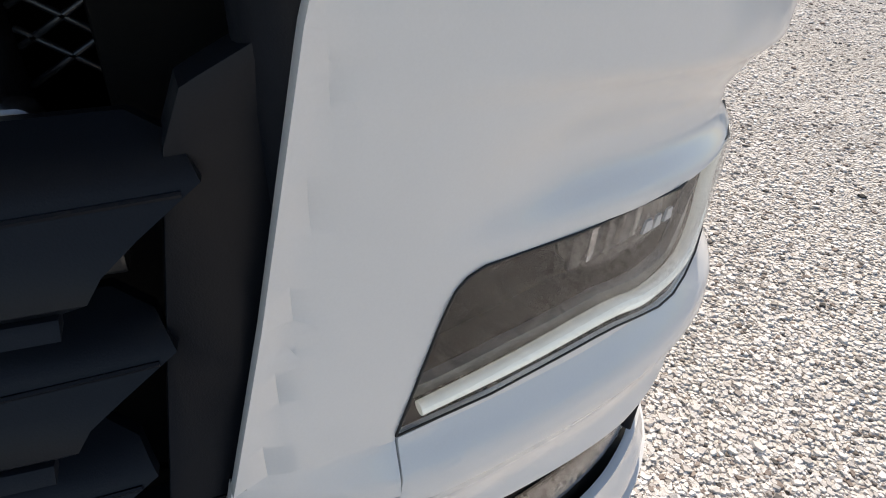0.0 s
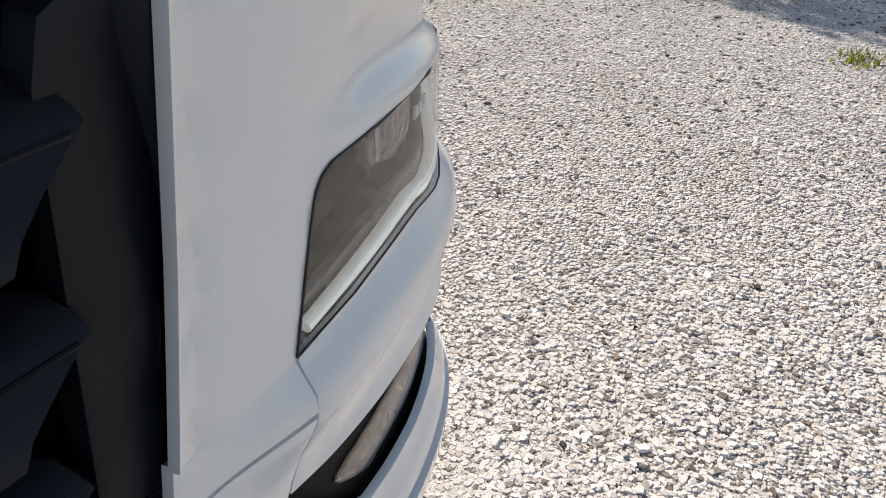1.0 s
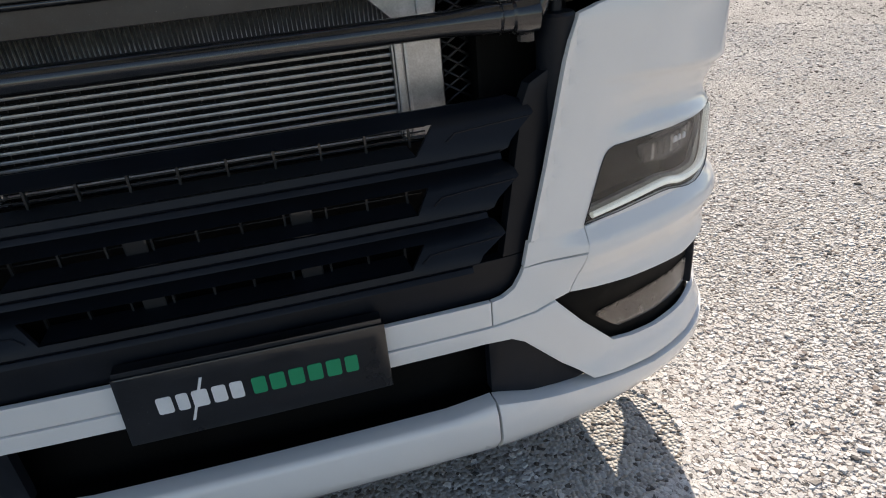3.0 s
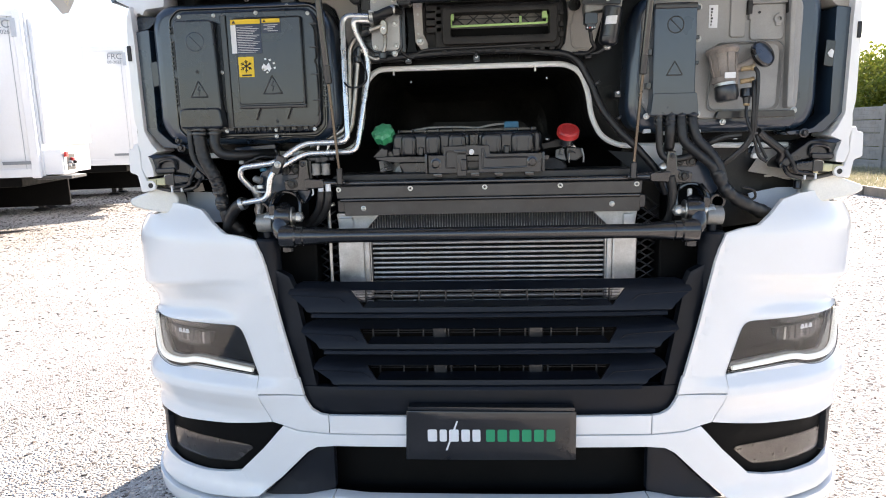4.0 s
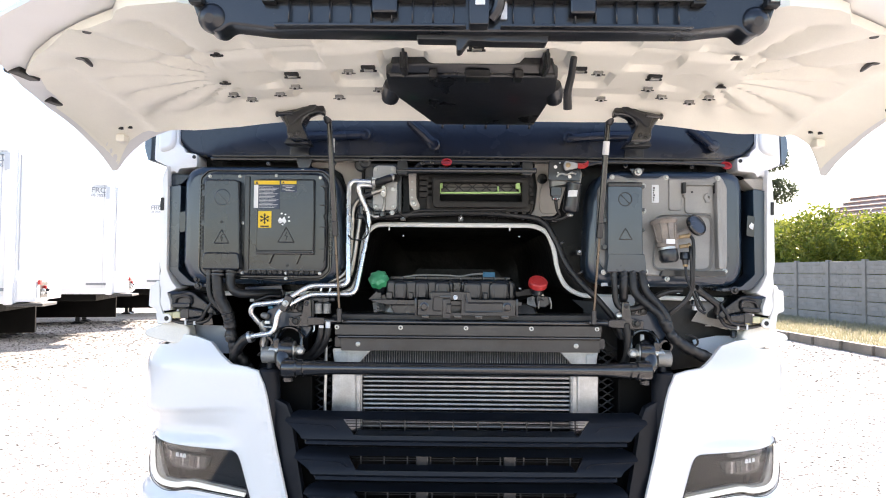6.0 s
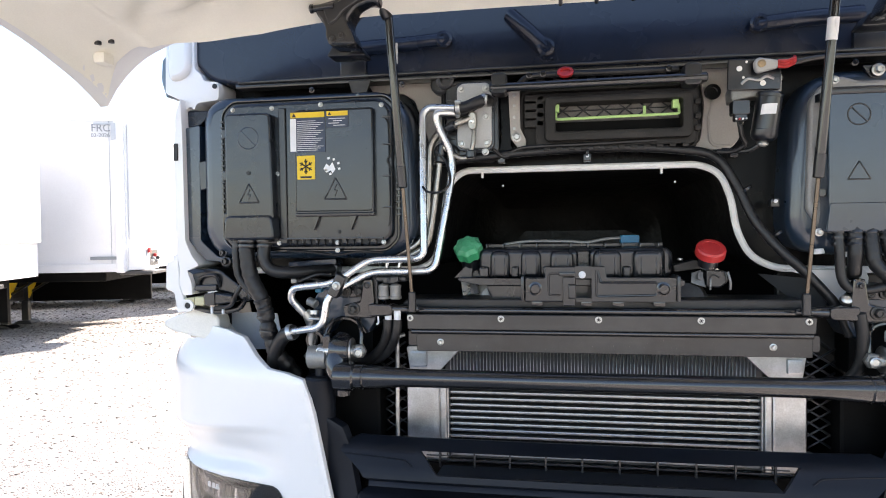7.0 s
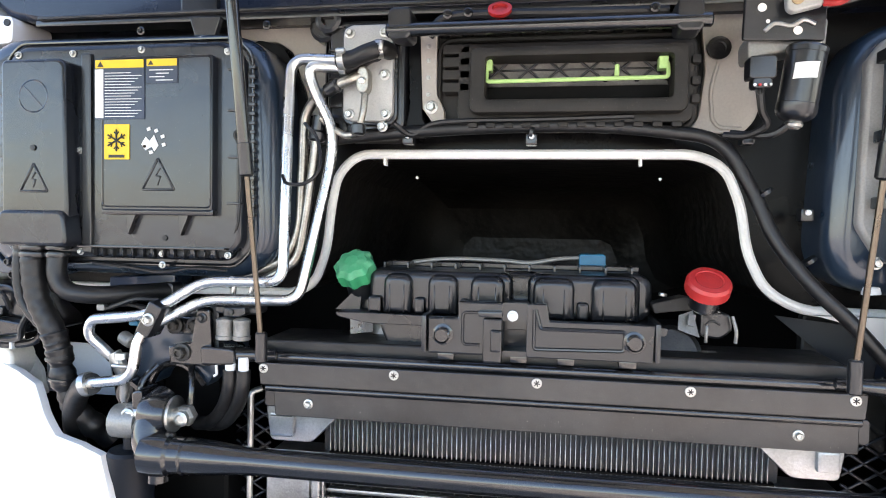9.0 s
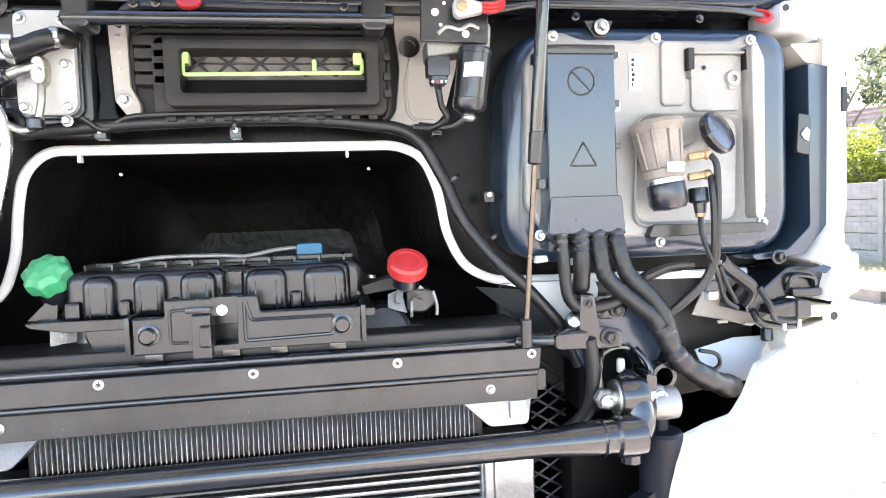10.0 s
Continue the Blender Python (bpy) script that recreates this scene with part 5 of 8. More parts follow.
    part("gland", turned([(.013, 0), (.014, .003), (.012, .008)], foot - up * .016, up, 16), ZINC, pm)
    part("gearbox", plate([(.314, 1.955), (.345, 1.965), (.425, 1.972), (.428, 2.02), (.35, 2.03), (.312, 1.99)], .075, .13, .010, .008, 3), CASTD, pm)
    gp = part("gearbox_plate", plate([(.300, 1.983), (.417, 1.979), (.419, 2.03), (.40, 2.052), (.302, 2.054)], .058, .066, .005, .002), BLACK, pm, "black slotted bracket plate")
    for x, z, r in ((.326, 2.031, .0065), (.378, 1.995, .0065), (.335, 2.01, .003), (.342, 2.046, .003)):
        part("hole", turned([(r, 0), (r, .0012)], (x, .0578, z), (0, -1, 0), 18), SEALER, gp)
    part("slot", sweep(smoothed([(.330, .057, 1.995), (.345, .056, 2.006), (.368, .056, 2.002), (.385, .056, 2.010), (.402, .057, 2.004)], 5), .0035, 8), ZINC, gp)
    lv = part("crank_lever", plate([(.354, 2.020), (.362, 2.014), (.405, 2.024), (.408, 2.040), (.385, 2.045), (.360, 2.050), (.352, 2.040)], .030, .044, .006, .004, 3), CAST, pm, "cast crank lever")
    part("pivot", turned([(.009, 0), (.009, .003), (.004, .005)], (.367, .030, 2.034), (0, -1, 0), 18), BRASS, lv)
    for k in range(3):
        part("red_loop", sweep(smoothed([(.403, .032, 2.026 + k * .006), (.420, .026, 2.024 + k * .006), (.436, .030, 2.032 + k * .005), (.441, .04, 2.042 + k * .003)], 6), .0042, 8), RED, lv)
    part("connector", plate(arrow_rect(.308, .347, 1.922, 1.956, .003), .045, .075, .003, .002), BLACK, pm)
    part("connector_neck", plate(arrow_rect(.314, .342, 1.908, 1.924, .003), .048, .07, .003, .002), BLACK, pm)
    for k in range(4):
        part("pin", rod((.316 + k * .0075, .047, 1.912), (.316 + k * .0075, .043, 1.912), .0025, 8), (PAPER, RED, PAPER, ZINC)[k], pm)
    for k in range(3):
        part("wire", rod((.321 + k * .005, .055, 1.910), (.326 + k * .002, .056, 1.885), .0025, 6), INK, pm)
    part("cable", sweep(smoothed([(.327, .055, 1.90), (.332, .06, 1.875), (.342, .07, 1.855), (.32, .09, 1.842), (.29, .11, 1.845)], 8), .006, 8), RUBBER, truck)
    part("cable", sweep(smoothed([(.389, .055, 1.885), (.387, .06, 1.872), (.37, .07, 1.852), (.345, .08, 1.840), (.30, .11, 1.848)], 8), .006, 8), RUBBER, truck)
    part("ring_stud", turned([(.020, 0), (.020, .006), (.012, .006), (.012, .001)], (.296, .19, 2.005), (0, -1, 0), 22), STEEL, truck)
    part("harness", sweep(smoothed([(-.43, .12, 1.835), (-.33, .13, 1.848), (-.15, .14, 1.862), (.05, .14, 1.866), (.20, .14, 1.856), (.29, .14, 1.835), (.340, .13, 1.760), (.375, .11, 1.675), (.428, .088, 1.601), (.478, .085, 1.553), (.526, .085, 1.500), (.548, .085, 1.470), (.58, .09, 1.40)], 8),
                            .0115, 12), RUBBER, truck, "black cable harness")
    for x, z in ((-.02, 1.852), (.13, 1.862), (.36, 1.75), (.43, 1.64)):
        part("cable_tie", turned([(.0135, -.003), (.0135, .003)], (x, .14 if x < .2 else .125, z + .003), (1, 0, -.3 if x < .2 else -1.4), 16), BLACK, truck)
    part("thin_cable", sweep(smoothed([(-.26, .11, 1.868), (-.23, .13, 1.85), (-.18, .13, 1.872), (.0, .13, 1.876), (.15, .13, 1.88)], 6), .005, 8), RUBBER, truck)
    part("side_pillar", plate([(-.245, 2.045), (-.222, 2.045), (-.215, 1.88), (-.195, 1.855), (-.25, 1.855), (-.24, 1.9)], .145, .215, .004, .006), GLOSSB, truck)


air_filter()


def small_bits():
    for x, z, y in ((-.165, 2.05, .10), (.175, 2.05, .10), (-.13, 2.052, .10), (-.50, 2.048, .12), (-.62, 2.046, .12), (-.75, 2.045, .12), (.60, 2.046, .12), (.85, 2.045, .12)):
        part("stud", turned([(.008, 0), (.008, .003), (.005, .004), (.0045, .009), (.002, .009)], (x, y, z), (0, -1, 0), 14), STEEL, truck)
    for x, z in ((-.02, 1.845), (.335, 1.845), (-.24, 1.847), (.43, 1.72)):
        cp = part("cable_clip", box(x - .010, x + .010, .135, .16, z - .012, z + .008, .003), BLACK, truck)
        part("pin", rod((x, .130, z + .002), (x, .138, z + .002), .005, 10), PAPER, cp)
    for x in (-.245, .215):
        part("tunnel_spot", rod((x, .25, 1.783), (x, .256, 1.783), .003, 8), PAPER, truck)
    part("cowl_lip", sweep([(-.96, .112, 2.072), (-.30, .108, 2.074), (.30, .108, 2.074), (.96, .112, 2.072)], .004, 8), DUSTB, truck)
    for x, z in ((.505, 1.60), (.56, 1.592), (.66, 1.596)):
        part("pale_clip", plate([(x, z - .008), (x + .025, z - .006), (x + .022, z + .006), (x + .003, z + .005)], .10, .115, .002, .002), PAPER, truck)
    part("bronze_cap", rod((.585, .06, 1.488), (.585, .04, 1.488), .012, 14), ZINC, truck)


small_bits()


def right_box():
    fl = part("filter_flange", plate([(.448, 1.66), (.47, 1.61), (.53, 1.59), (.975, 1.590), (1.02, 1.61), (1.042, 1.66), (1.042, 1.97), (1.03, 2.01), (.99, 2.03), (.56, 2.03), (.50, 2.01), (.462, 1.94)], .108, .215, .05, .034, 6),
              COVERB, truck, "dark pressed flange round the grey cover")
    g = part("filter_cover", plate([(.487, 1.70), (.522, 1.645), (.60, 1.632), (.935, 1.632), (.965, 1.648), (.972, 1.68), (.972, 1.965), (.955, 2.0), (.935, 2.012), (.90, 1.998), (.76, 1.998), (.74, 2.012), (.715, 1.998), (.60, 1.998), (.56, 2.012), (.515, 1.988), (.492, 1.955)],
                                   .092, .125, .01, .008, 3), COVERC, truck, "grey metal filter cover with a bronze pressure valve")
    part("step", plate(arrow_rect(.752, .80, 1.875, 1.995, .006), .085, .096, .005, .004), COVERC, g)
    part("rib", box(.806, .812, .076, .096, 1.925, 1.975, .003), COVERC, g)
    part("rib", box(.812, .918, .078, .096, 1.970, 1.976, .003), COVERC, g)
    part("ledge", plate(arrow_rect(.812, .915, 1.865, 1.970, .008), .086, .096, .006, .003), COVERC, g)
    part("wall_rib", plate([(.918, 1.985), (.935, 1.985), (.945, 1.66), (.925, 1.66)], .06, .095, .006, .008), COVERC, g)
    for x in (.800, .918):
        part("slot", plate(rect(x, x + .013, 1.940, 1.980), .074, .096, .003, .002), INK, g)
    part("boss", turned([(.016, 0), (.014, .008), (.006, .009), (.005, .003)], (.895, .086, 1.925), (0, -1, 0), 18), COVERC, g)
    part("boss_tail", box(.886, .904, .080, .09, 1.905, 1.92, .003), COVERC, g)
    part("pin_hole", turned([(.004, 0), (.004, .002)], (.837, .085, 1.945), (0, -1, 0), 12), INK, g)
    # pocket: a sunk tray with sloping walls
    o = rounded([(.690, 1.652), (.912, 1.650), (.916, 1.862), (.70, 1.862)], .03)
    pk = bmesh.new()
    mid = Vector((.805, 1.76))
    loops = []
    for k, y in ((1.0, .084), (.975, .080), (.95, .084), (.80, .120), (.78, .121)):
        loops.append([pk.verts.new((mid.x + (x - mid.x) * k, y, mid.y + (z - mid.y) * k)) for x, z in o])
    for i in range(len(loops) - 1):
        for j in range(len(o)):
            k = (j + 1) % len(o)
            pk.faces.new((loops[i][j], loops[i][k], loops[i + 1][k], loops[i + 1][j]))
    pk.faces.new(loops[-1])
    part("pocket", pk, COVERC, g)
    part("foot_plate", plate([(.715, 1.632), (.958, 1.634), (.955, 1.652), (.725, 1.656)], .072, .095, .006, .003), DUSTB, g)
    # valve: tilted ribbed cylinder, black cap below
    ax = Vector((.10, -.12, -1)).normalized()
    top = Vector((.735, .052, 1.865))
    v = part("pressure_valve", turned([(.036, 0), (.047, .003), (.049, .010), (.046, .016), (.041, .022), (.034, .088), (.037, .090), (.037, .104), (.030, .108)], top, ax, 32), BRONZE, truck, "bronze air pressure valve with brass fittings")
    part("body_block", box(.725, .775, .012, .06, 1.755, 1.785, .006), BRONZE, v)
    part("neck", rod(top + ax * .104, top + ax * .118, .033, 24), ZINC, v)
    part("cap", turned([(.033, 0), (.034, .004), (.034, .034), (.028, .044), (.012, .046)], top + ax * .116, ax, 28), BLACK, v)
    part("label", plate(rect(.726, .757, 1.771, 1.788), -.0085, -.005, .002, 0), PAPER, v)
    for k in range(9):
        a = k * math.pi / 4.5
        d = Vector((math.sin(a), -math.cos(a), 0))
        part("rib", rod(top + ax * .018 + d * .043, top + ax * .088 + d * .034, .003, 6), BRONZE, v)
    part("arm", sweep(filleted([(.765, .045, 1.80), (.80, .04, 1.808), (.835, .05, 1.83)], .02), .014, 14), BRONZE, v)
    part("silencer", turned([(.036, -.01), (.040, -.006), (.041, .004), (.037, .010), (.034, .006), (.020, .007)], (.852, .045, 1.842), (.42, -.80, .38), 32, 32, .012), BLACK, v, "black ribbed silencer cap")
    for k, z in enumerate((1.798, 1.762)):
        part("brass_fitting", rod((.785, .03, z), (.818, .018, z + .004), .0075, 10), BRASS, v)
        part("brass_nut", rod((.810, .020, z + .003), (.822, .016, z + .004), .0095, 6), BRASS, v)
        part("hose", sweep(smoothed([(.804, .014, z - .020), (.812 - .010 * k, .006, z - .043), (.812 - .008 * k, .004, 1.68), (.811 - .006 * k, .006, 1.62), (.812 - .006 * k, .014, 1.586), (.797 - .008 * k, .02, 1.55), (.767 - .008 * k, .03, 1.518), (.734 - .008 * k, .05, 1.485), (.720 - .008 * k, .07, 1.46)], 7), .006, 10), RUBBER, truck)
    v.location = (-.015, 0, -.023)
    part("switch", turned([(.018, 0), (.019, .004), (.019, .024), (.012, .028), (.010, .045)], (.806, .03, 1.742), (0, -.1, -1), 18), BLACK, v)
    part("brass_fitting", rod((.806, .027, 1.705), (.806, .026, 1.690), .010, 6), BRASS, v)
    part("hose", sweep(smoothed([(.791, .026, 1.672), (.790, .018, 1.635), (.804, .012, 1.59), (.822, .02, 1.555), (.834, .02, 1.517), (.858, .02, 1.499)], 7), .005, 8), RUBBER, truck)
    c = part("cable_cover", plate([(.515, 1.69), (.508, 1.645), (.656, 1.645), (.650, 1.69), (.642, 1.72), (.640, 1.968), (.630, 1.976), (.525, 1.976), (.514, 1.968)], .042, .09, .008, .006, 3), COVERB, truck,
             "cable cover with warning sign, tinted blue for sky sheen")
    part("swell", plate([(.511, 1.647), (.655, 1.647), (.648, 1.712), (.517, 1.712)], .0395, .07, .006, .002, 2, .03), COVERB, c)
    part("lid_edge", box(.515, .640, .036, .06, 1.958, 1.974, .004), BLACK, c)
    ringm = bmesh.new()
    for k in range(20):
        a, b = 2 * math.pi * k / 20, 2 * math.pi * (k + 1) / 20
        add(ringm, rod((.578 + .024 * math.cos(a), .042, 1.912 + .024 * math.sin(a)), (.578 + .024 * math.cos(b), .042, 1.912 + .024 * math.sin(b)), .0018, 6))
    add(ringm, rod((.562, .042, 1.928), (.594, .042, 1.896), .0018, 6))
    part("ban_sign", ringm, DUSTB, c)
    tri2 = bmesh.new()
    P3 = [(.555, 1.765), (.603, 1.765), (.579, 1.806)]
    for i in range(3):
        p, q = P3[i], P3[(i + 1) % 3]
        add(tri2, rod((p[0], .042, p[1]), (q[0], .042, q[1]), .0018, 6))
    part("warning_sign", tri2, DUSTB, c)
    for z in (1.96, 1.875, 1.80, 1.70):
        part("clip", box(.638, .652, .05, .075, z - .006, z + .006, .002), BLACK, c)
    for z in (1.955, 1.835, 1.735):
        part("clip", box(.498, .513, .05, .08, z - .008, z + .01, .002), BLACK, c)
    part("label", plate(rect(.690, .716, 1.905, 1.972), .090, .0935, .001, 0), PAPER, g, "white label with small print")
    for k in range(6):
        part("print_bar", plate(rect(.695, .698 + .0015 * (k % 3), 1.912 + k * .009, 1.918 + k * .009), .089, .091, 0, 0), INK, g)
    for x, z in ((.537, 1.997), (.652, 1.965), (.653, 1.872), (.66, 1.648), (.505, 1.645), (.742, 2.0), (.935, 1.998), (.958, 1.652), (.745, 1.622)):
        bolt(g, x, .070 if .5 < x < .67 else .088, z, .0068)
    bolt(fl, .642, .10, 2.022, .010)
    part("stay", plate([(.61, 2.035), (.668, 2.035), (.652, 2.005), (.63, 2.005)], .104, .116, .004, .002), BLACK, fl)
    runs = ((.540, .011, [(.540, .055, 1.655), (.541, .05, 1.60), (.546, .05, 1.54), (.565, .05, 1.515), (.60, .05, 1.512), (.64, .05, 1.522), (.67, .06, 1.54)]),
            (.574, .016, [(.574, .055, 1.655), (.575, .05, 1.60), (.576, .06, 1.555), (.578, .08, 1.54)]),
            (.606, .0155, [(.606, .055, 1.655), (.607, .045, 1.61), (.616, .04, 1.567), (.66, .035, 1.525), (.700, .03, 1.490), (.724, .03, 1.440)]),
            (.640, .0155, [(.640, .055, 1.655), (.642, .045, 1.615), (.655, .04, 1.572), (.69, .035, 1.535), (.718, .03, 1.495), (.735, .03, 1.440)]))
    for x, r, line in runs:
        part("hose", sweep(smoothed(line, 9), lambda t, r=r: r * (1 + .04 * math.sin(t * 190)), 12), RUBBER, truck, "ribbed black cable hose")
        for z in (1.642, 1.628, 1.614):
            part("hose_collar", turned([(r * 1.2, 0), (r * 1.28, .003), (r * 1.2, .008)], (x, .055, z), (0, 0, 1), 16), BLACK, c)
    part("bound_hose", sweep(smoothed([(.712, .03, 1.475), (.732, .03, 1.435), (.755, .032, 1.405), (.80, .04, 1.375), (.85, .06, 1.35), (.90, .10, 1.33)], 10),
                               lambda t: .019 + .0014 * math.sin(t * 23) + .0011 * math.sin(t * 51) + .003 * t, 14), RUBBER, truck, "hoses bound with black cloth tape")
    for p in ((.72, .03, 1.462), (.742, .03, 1.418)):
        part("cable_tie", turned([(.0205, -.003), (.0212, 0), (.0205, .003)], p, (.5, 0, -1), 18), BLACK, truck)
    part("cable_loop", sweep(smoothed([(.80, .05, 1.42), (.835, .05, 1.41), (.845, .06, 1.385), (.81, .06, 1.375), (.77, .05, 1.385)], 7), .004, 8), RUBBER, truck)
    tie = part("cable", sweep(smoothed([(.820, .022, 1.605), (.814, .026, 1.584), (.797, .03, 1.55), (.769, .04, 1.521), (.741, .05, 1.492), (.722, .065, 1.465)], 7), .0065, 10), RUBBER, truck)
    part("binding", turned([(.011, -.004), (.012, 0), (.011, .004)], (.815, .02, 1.586), (.1, 0, 1), 14), BLACK, tie)
    part("loose_cable", sweep(smoothed([(.823, .02, 1.578), (.840, .02, 1.540), (.858, .022, 1.509)], 7), .0045, 8), RUBBER, truck)
    part("cable", sweep(smoothed([(.790, .05, 1.580), (.748, .06, 1.577), (.709, .06, 1.564), (.680, .075, 1.545)], 7), .010, 10), RUBBER, truck)
    part("pale_clip", box(.768, .780, .05, .062, 1.568, 1.584, .002), PAPER, truck)
    nut = part("white_nut", plate(arrow_rect(.843, .865, 1.506, 1.522, .003), .088, .105, .003, .003), PAPER, truck)
    part("nut_holder", plate([(.838, 1.522), (.870, 1.522), (.874, 1.540), (.846, 1.545)], .092, .12, .003, .003), COVERB, nut)
    part("cable", sweep(smoothed([(.83, .03, 1.590), (.857, .05, 1.573), (.891, .06, 1.551), (.922, .07, 1.527), (.925, .09, 1.50)], 7), .0125, 10), RUBBER, truck)
    part("light_sheet", sheet([(.880, .20, 1.386), (.978, .215, 1.402), (1.05, .215, 1.402), (1.046, .19, 1.315), (.90, .18, 1.315)]), PALES, truck, "pale grey-blue sheet of the wing behind the hoses")
    part("cab_floor", sheet([(.935, .245, 1.530), (1.072, .245, 1.530), (1.070, .235, 1.455), (1.055, .20, 1.438), (1.012, .20, 1.428), (.945, .20, 1.446), (.880, .21, 1.459), (.915, .23, 1.500)]), SHEET, truck, "beige painted underside of the cab corner")
    part("floor_lip", sheet([(1.012, .19, 1.436), (1.063, .20, 1.458), (1.090, .19, 1.446), (1.056, .17, 1.411), (1.022, .17, 1.424)]), CLEARP, truck)
    part("dark_mount", rod((1.025, .17, 1.428), (1.022, .165, 1.400), .012, 12), BLACK, truck)
    for x, z in ((.925, 1.444), (.985, 1.436)):
        part("floor_tab", box(x, x + .022, .185, .192, z - .004, z + .002, .001), SHEET, truck)
    grey = srf("dusty_black_sheet", (0.010, 0.010, 0.0095), 0.5, var=0.4, scale=8, bump=0.15, grain=300, dust=0.1, speck=0.2, wave=0.3)
    part("wheel_liner", plate([(.475, 1.545), (.69, 1.535), (1.06, 1.548), (1.065, 1.29), (.68, 1.24), (.475, 1.40)], .27, .29, .02, .006), grey, truck, "dusty black sheet behind the hoses")
    part("white_flange", plate([(.45, 1.553), (.632, 1.553), (.640, 1.535), (.636, 1.498), (.606, 1.480), (.568, 1.478), (.545, 1.497), (.500, 1.540)], .135, .150, .004, .003), WHITE, truck, "white painted corner of the cab floor")
    # dark sheet stands for the shaded part of the white floor
    part("floor_shade_sheet", sheet([(.425, .26, 1.536), (.535, .25, 1.525), (.597, .20, 1.470), (.590, .20, 1.430), (.505, .25, 1.430), (.515, .26, 1.462)]), GRILLE, truck)
    part("liner_edge", sweep(smoothed([(.49, .265, 1.40), (.56, .262, 1.37), (.66, .262, 1.285), (.70, .262, 1.25)], 6), .006, 8), grey, truck)
    part("top_pipe", sweep(filleted([(.42, .07, 2.035), (.50, .07, 2.052), (.75, .07, 2.052), (.90, .07, 2.047), (.96, .09, 2.045)], .03), .0055, 10), DUSTB, truck)


right_box()


def cooling():
    rad = part("radiator", box(-.40, .41, .165, .20, .78, 1.36, .004), FIN, truck, "radiator with dusty metal fins")
    fins = bmesh.new()
    for k in range(88):
        x = -.385 + k * .0089
        add(fins, box(x, x + .0015, .155, .168, 1.18, 1.352, 0))
    part("fin_core", fins, srf("fin_metal", (0.52, 0.51, 0.49), 0.4, .8, var=.4, scale=60, bump=.2, dust=.35, dustcol=(0.10, 0.09, 0.08)), rad, kind="stuff")
    for s, x0, x1 in ((-1, -.50, -.385), (1, .395, .50)):
        tk = part("cooler_tank", plate([(x0, 1.05), (x1, 1.05), (x1, 1.245), (x1 - .0, 1.26), (x0, 1.26)], .125, .2, .012, .010, 3), ALU, truck, "cast aluminium cooler tank")
        part("upper_tank", plate([(x0 + .01, 1.285), (x0 + (.09 if s < 0 else .03), 1.285), (x1 + (.04 if s < 0 else 0), 1.352), (x0 + (.0 if s > 0 else 0) - (.04 if s > 0 else 0), 1.352)] if s < 0 else
                                 [(x0 + .02, 1.285), (x1 - .01, 1.285), (x1, 1.352), (x0 - .05, 1.352)], .125, .2, .008, .008, 3), ALU, tk)
        part("rib", box((x0 + x1) / 2 + s * -.028, (x0 + x1) / 2 + s * -.02, .118, .13, 1.05, 1.26, .003), ALU, tk)
        part("boss", box((x0 + x1) / 2 + s * .005, (x0 + x1) / 2 + s * .04, .115, .13, 1.30, 1.335, .004), ALU, tk)
        part("side_step", plate(rect(x1 - .022, x1 - .004, 1.055, 1.255) if s < 0 else rect(x0 + .004, x0 + .022, 1.055, 1.255), .112, .13, .003, .004), ALU, tk)
        part("lug", plate(arrow_rect((x0 if s < 0 else x1) - .022, (x0 if s < 0 else x1) + .022, 1.075, 1.105, .008), .118, .14, .004, .004), ALU, tk)
        bolt(tk, x0 + .002 if s < 0 else x1 - .002, .117, 1.09, .006)
        part("lower_tank", plate(rect(x0, x1, .76, 1.05), .128, .2, .006, .004), ALU, tk)
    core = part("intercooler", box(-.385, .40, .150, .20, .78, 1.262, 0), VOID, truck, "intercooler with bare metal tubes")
    tube = None
    for k in range(28):
        z = .79 + k * .0168
        if tube is None:
            tube = part("tube", box(-.385, .398, .138, .156, -.0042, .0042, .0035, 2), srf("dusty_tube", (0.35, 0.35, 0.35), 0.4, 0.9, var=0.2, scale=22, bump=0.2, dust=0.3, dustcol=(0.2, 0.18, 0.16), speck=0.2), core)
            tube.location.z = z
        else:
            o = new("tube", tube.data)
            o.parent = core
            o.location.z = z
    zig = bmesh.new()
    for k in range(27):
        z = .79 + k * .0168 + .0042
        for j in range(60):
            x = -.38 + j * .013
            add(zig, box(x, x + .0012, .146, .152, z, z + .0084, 0)) if j % 2 == 0 else None
    part("fin_pack", zig, FIN, core, kind="stuff")
    top = part("radiator_seal", plate([(-.505, 1.452), (-.49, 1.484), (.478, 1.486), (.498, 1.452)], .075, .20, .006, .012, 3), RUBBER, truck, "black rubber seal over the radiator")
    part("edge_rail", rod((-.497, .062, 1.456), (.515, .062, 1.456), .0095, 12), STEEL, top)
    part("lower_rail", rod((-.47, .058, 1.402), (.49, .058, 1.402), .007, 12), STEEL, top)
    sa = part("radiator_shield", plate([(-.478, 1.408), (.492, 1.408), (.495, 1.447), (-.480, 1.447)], .050, .08, .003, .003), DUSTB, truck, "dusty black shield strip with screws")
    sb = part("radiator_shield", plate([(-.458, 1.349), (.493, 1.349), (.493, 1.397), (-.462, 1.397)], .070, .10, .003, .003), DUSTB, truck, "dusty black shield strip with screws")
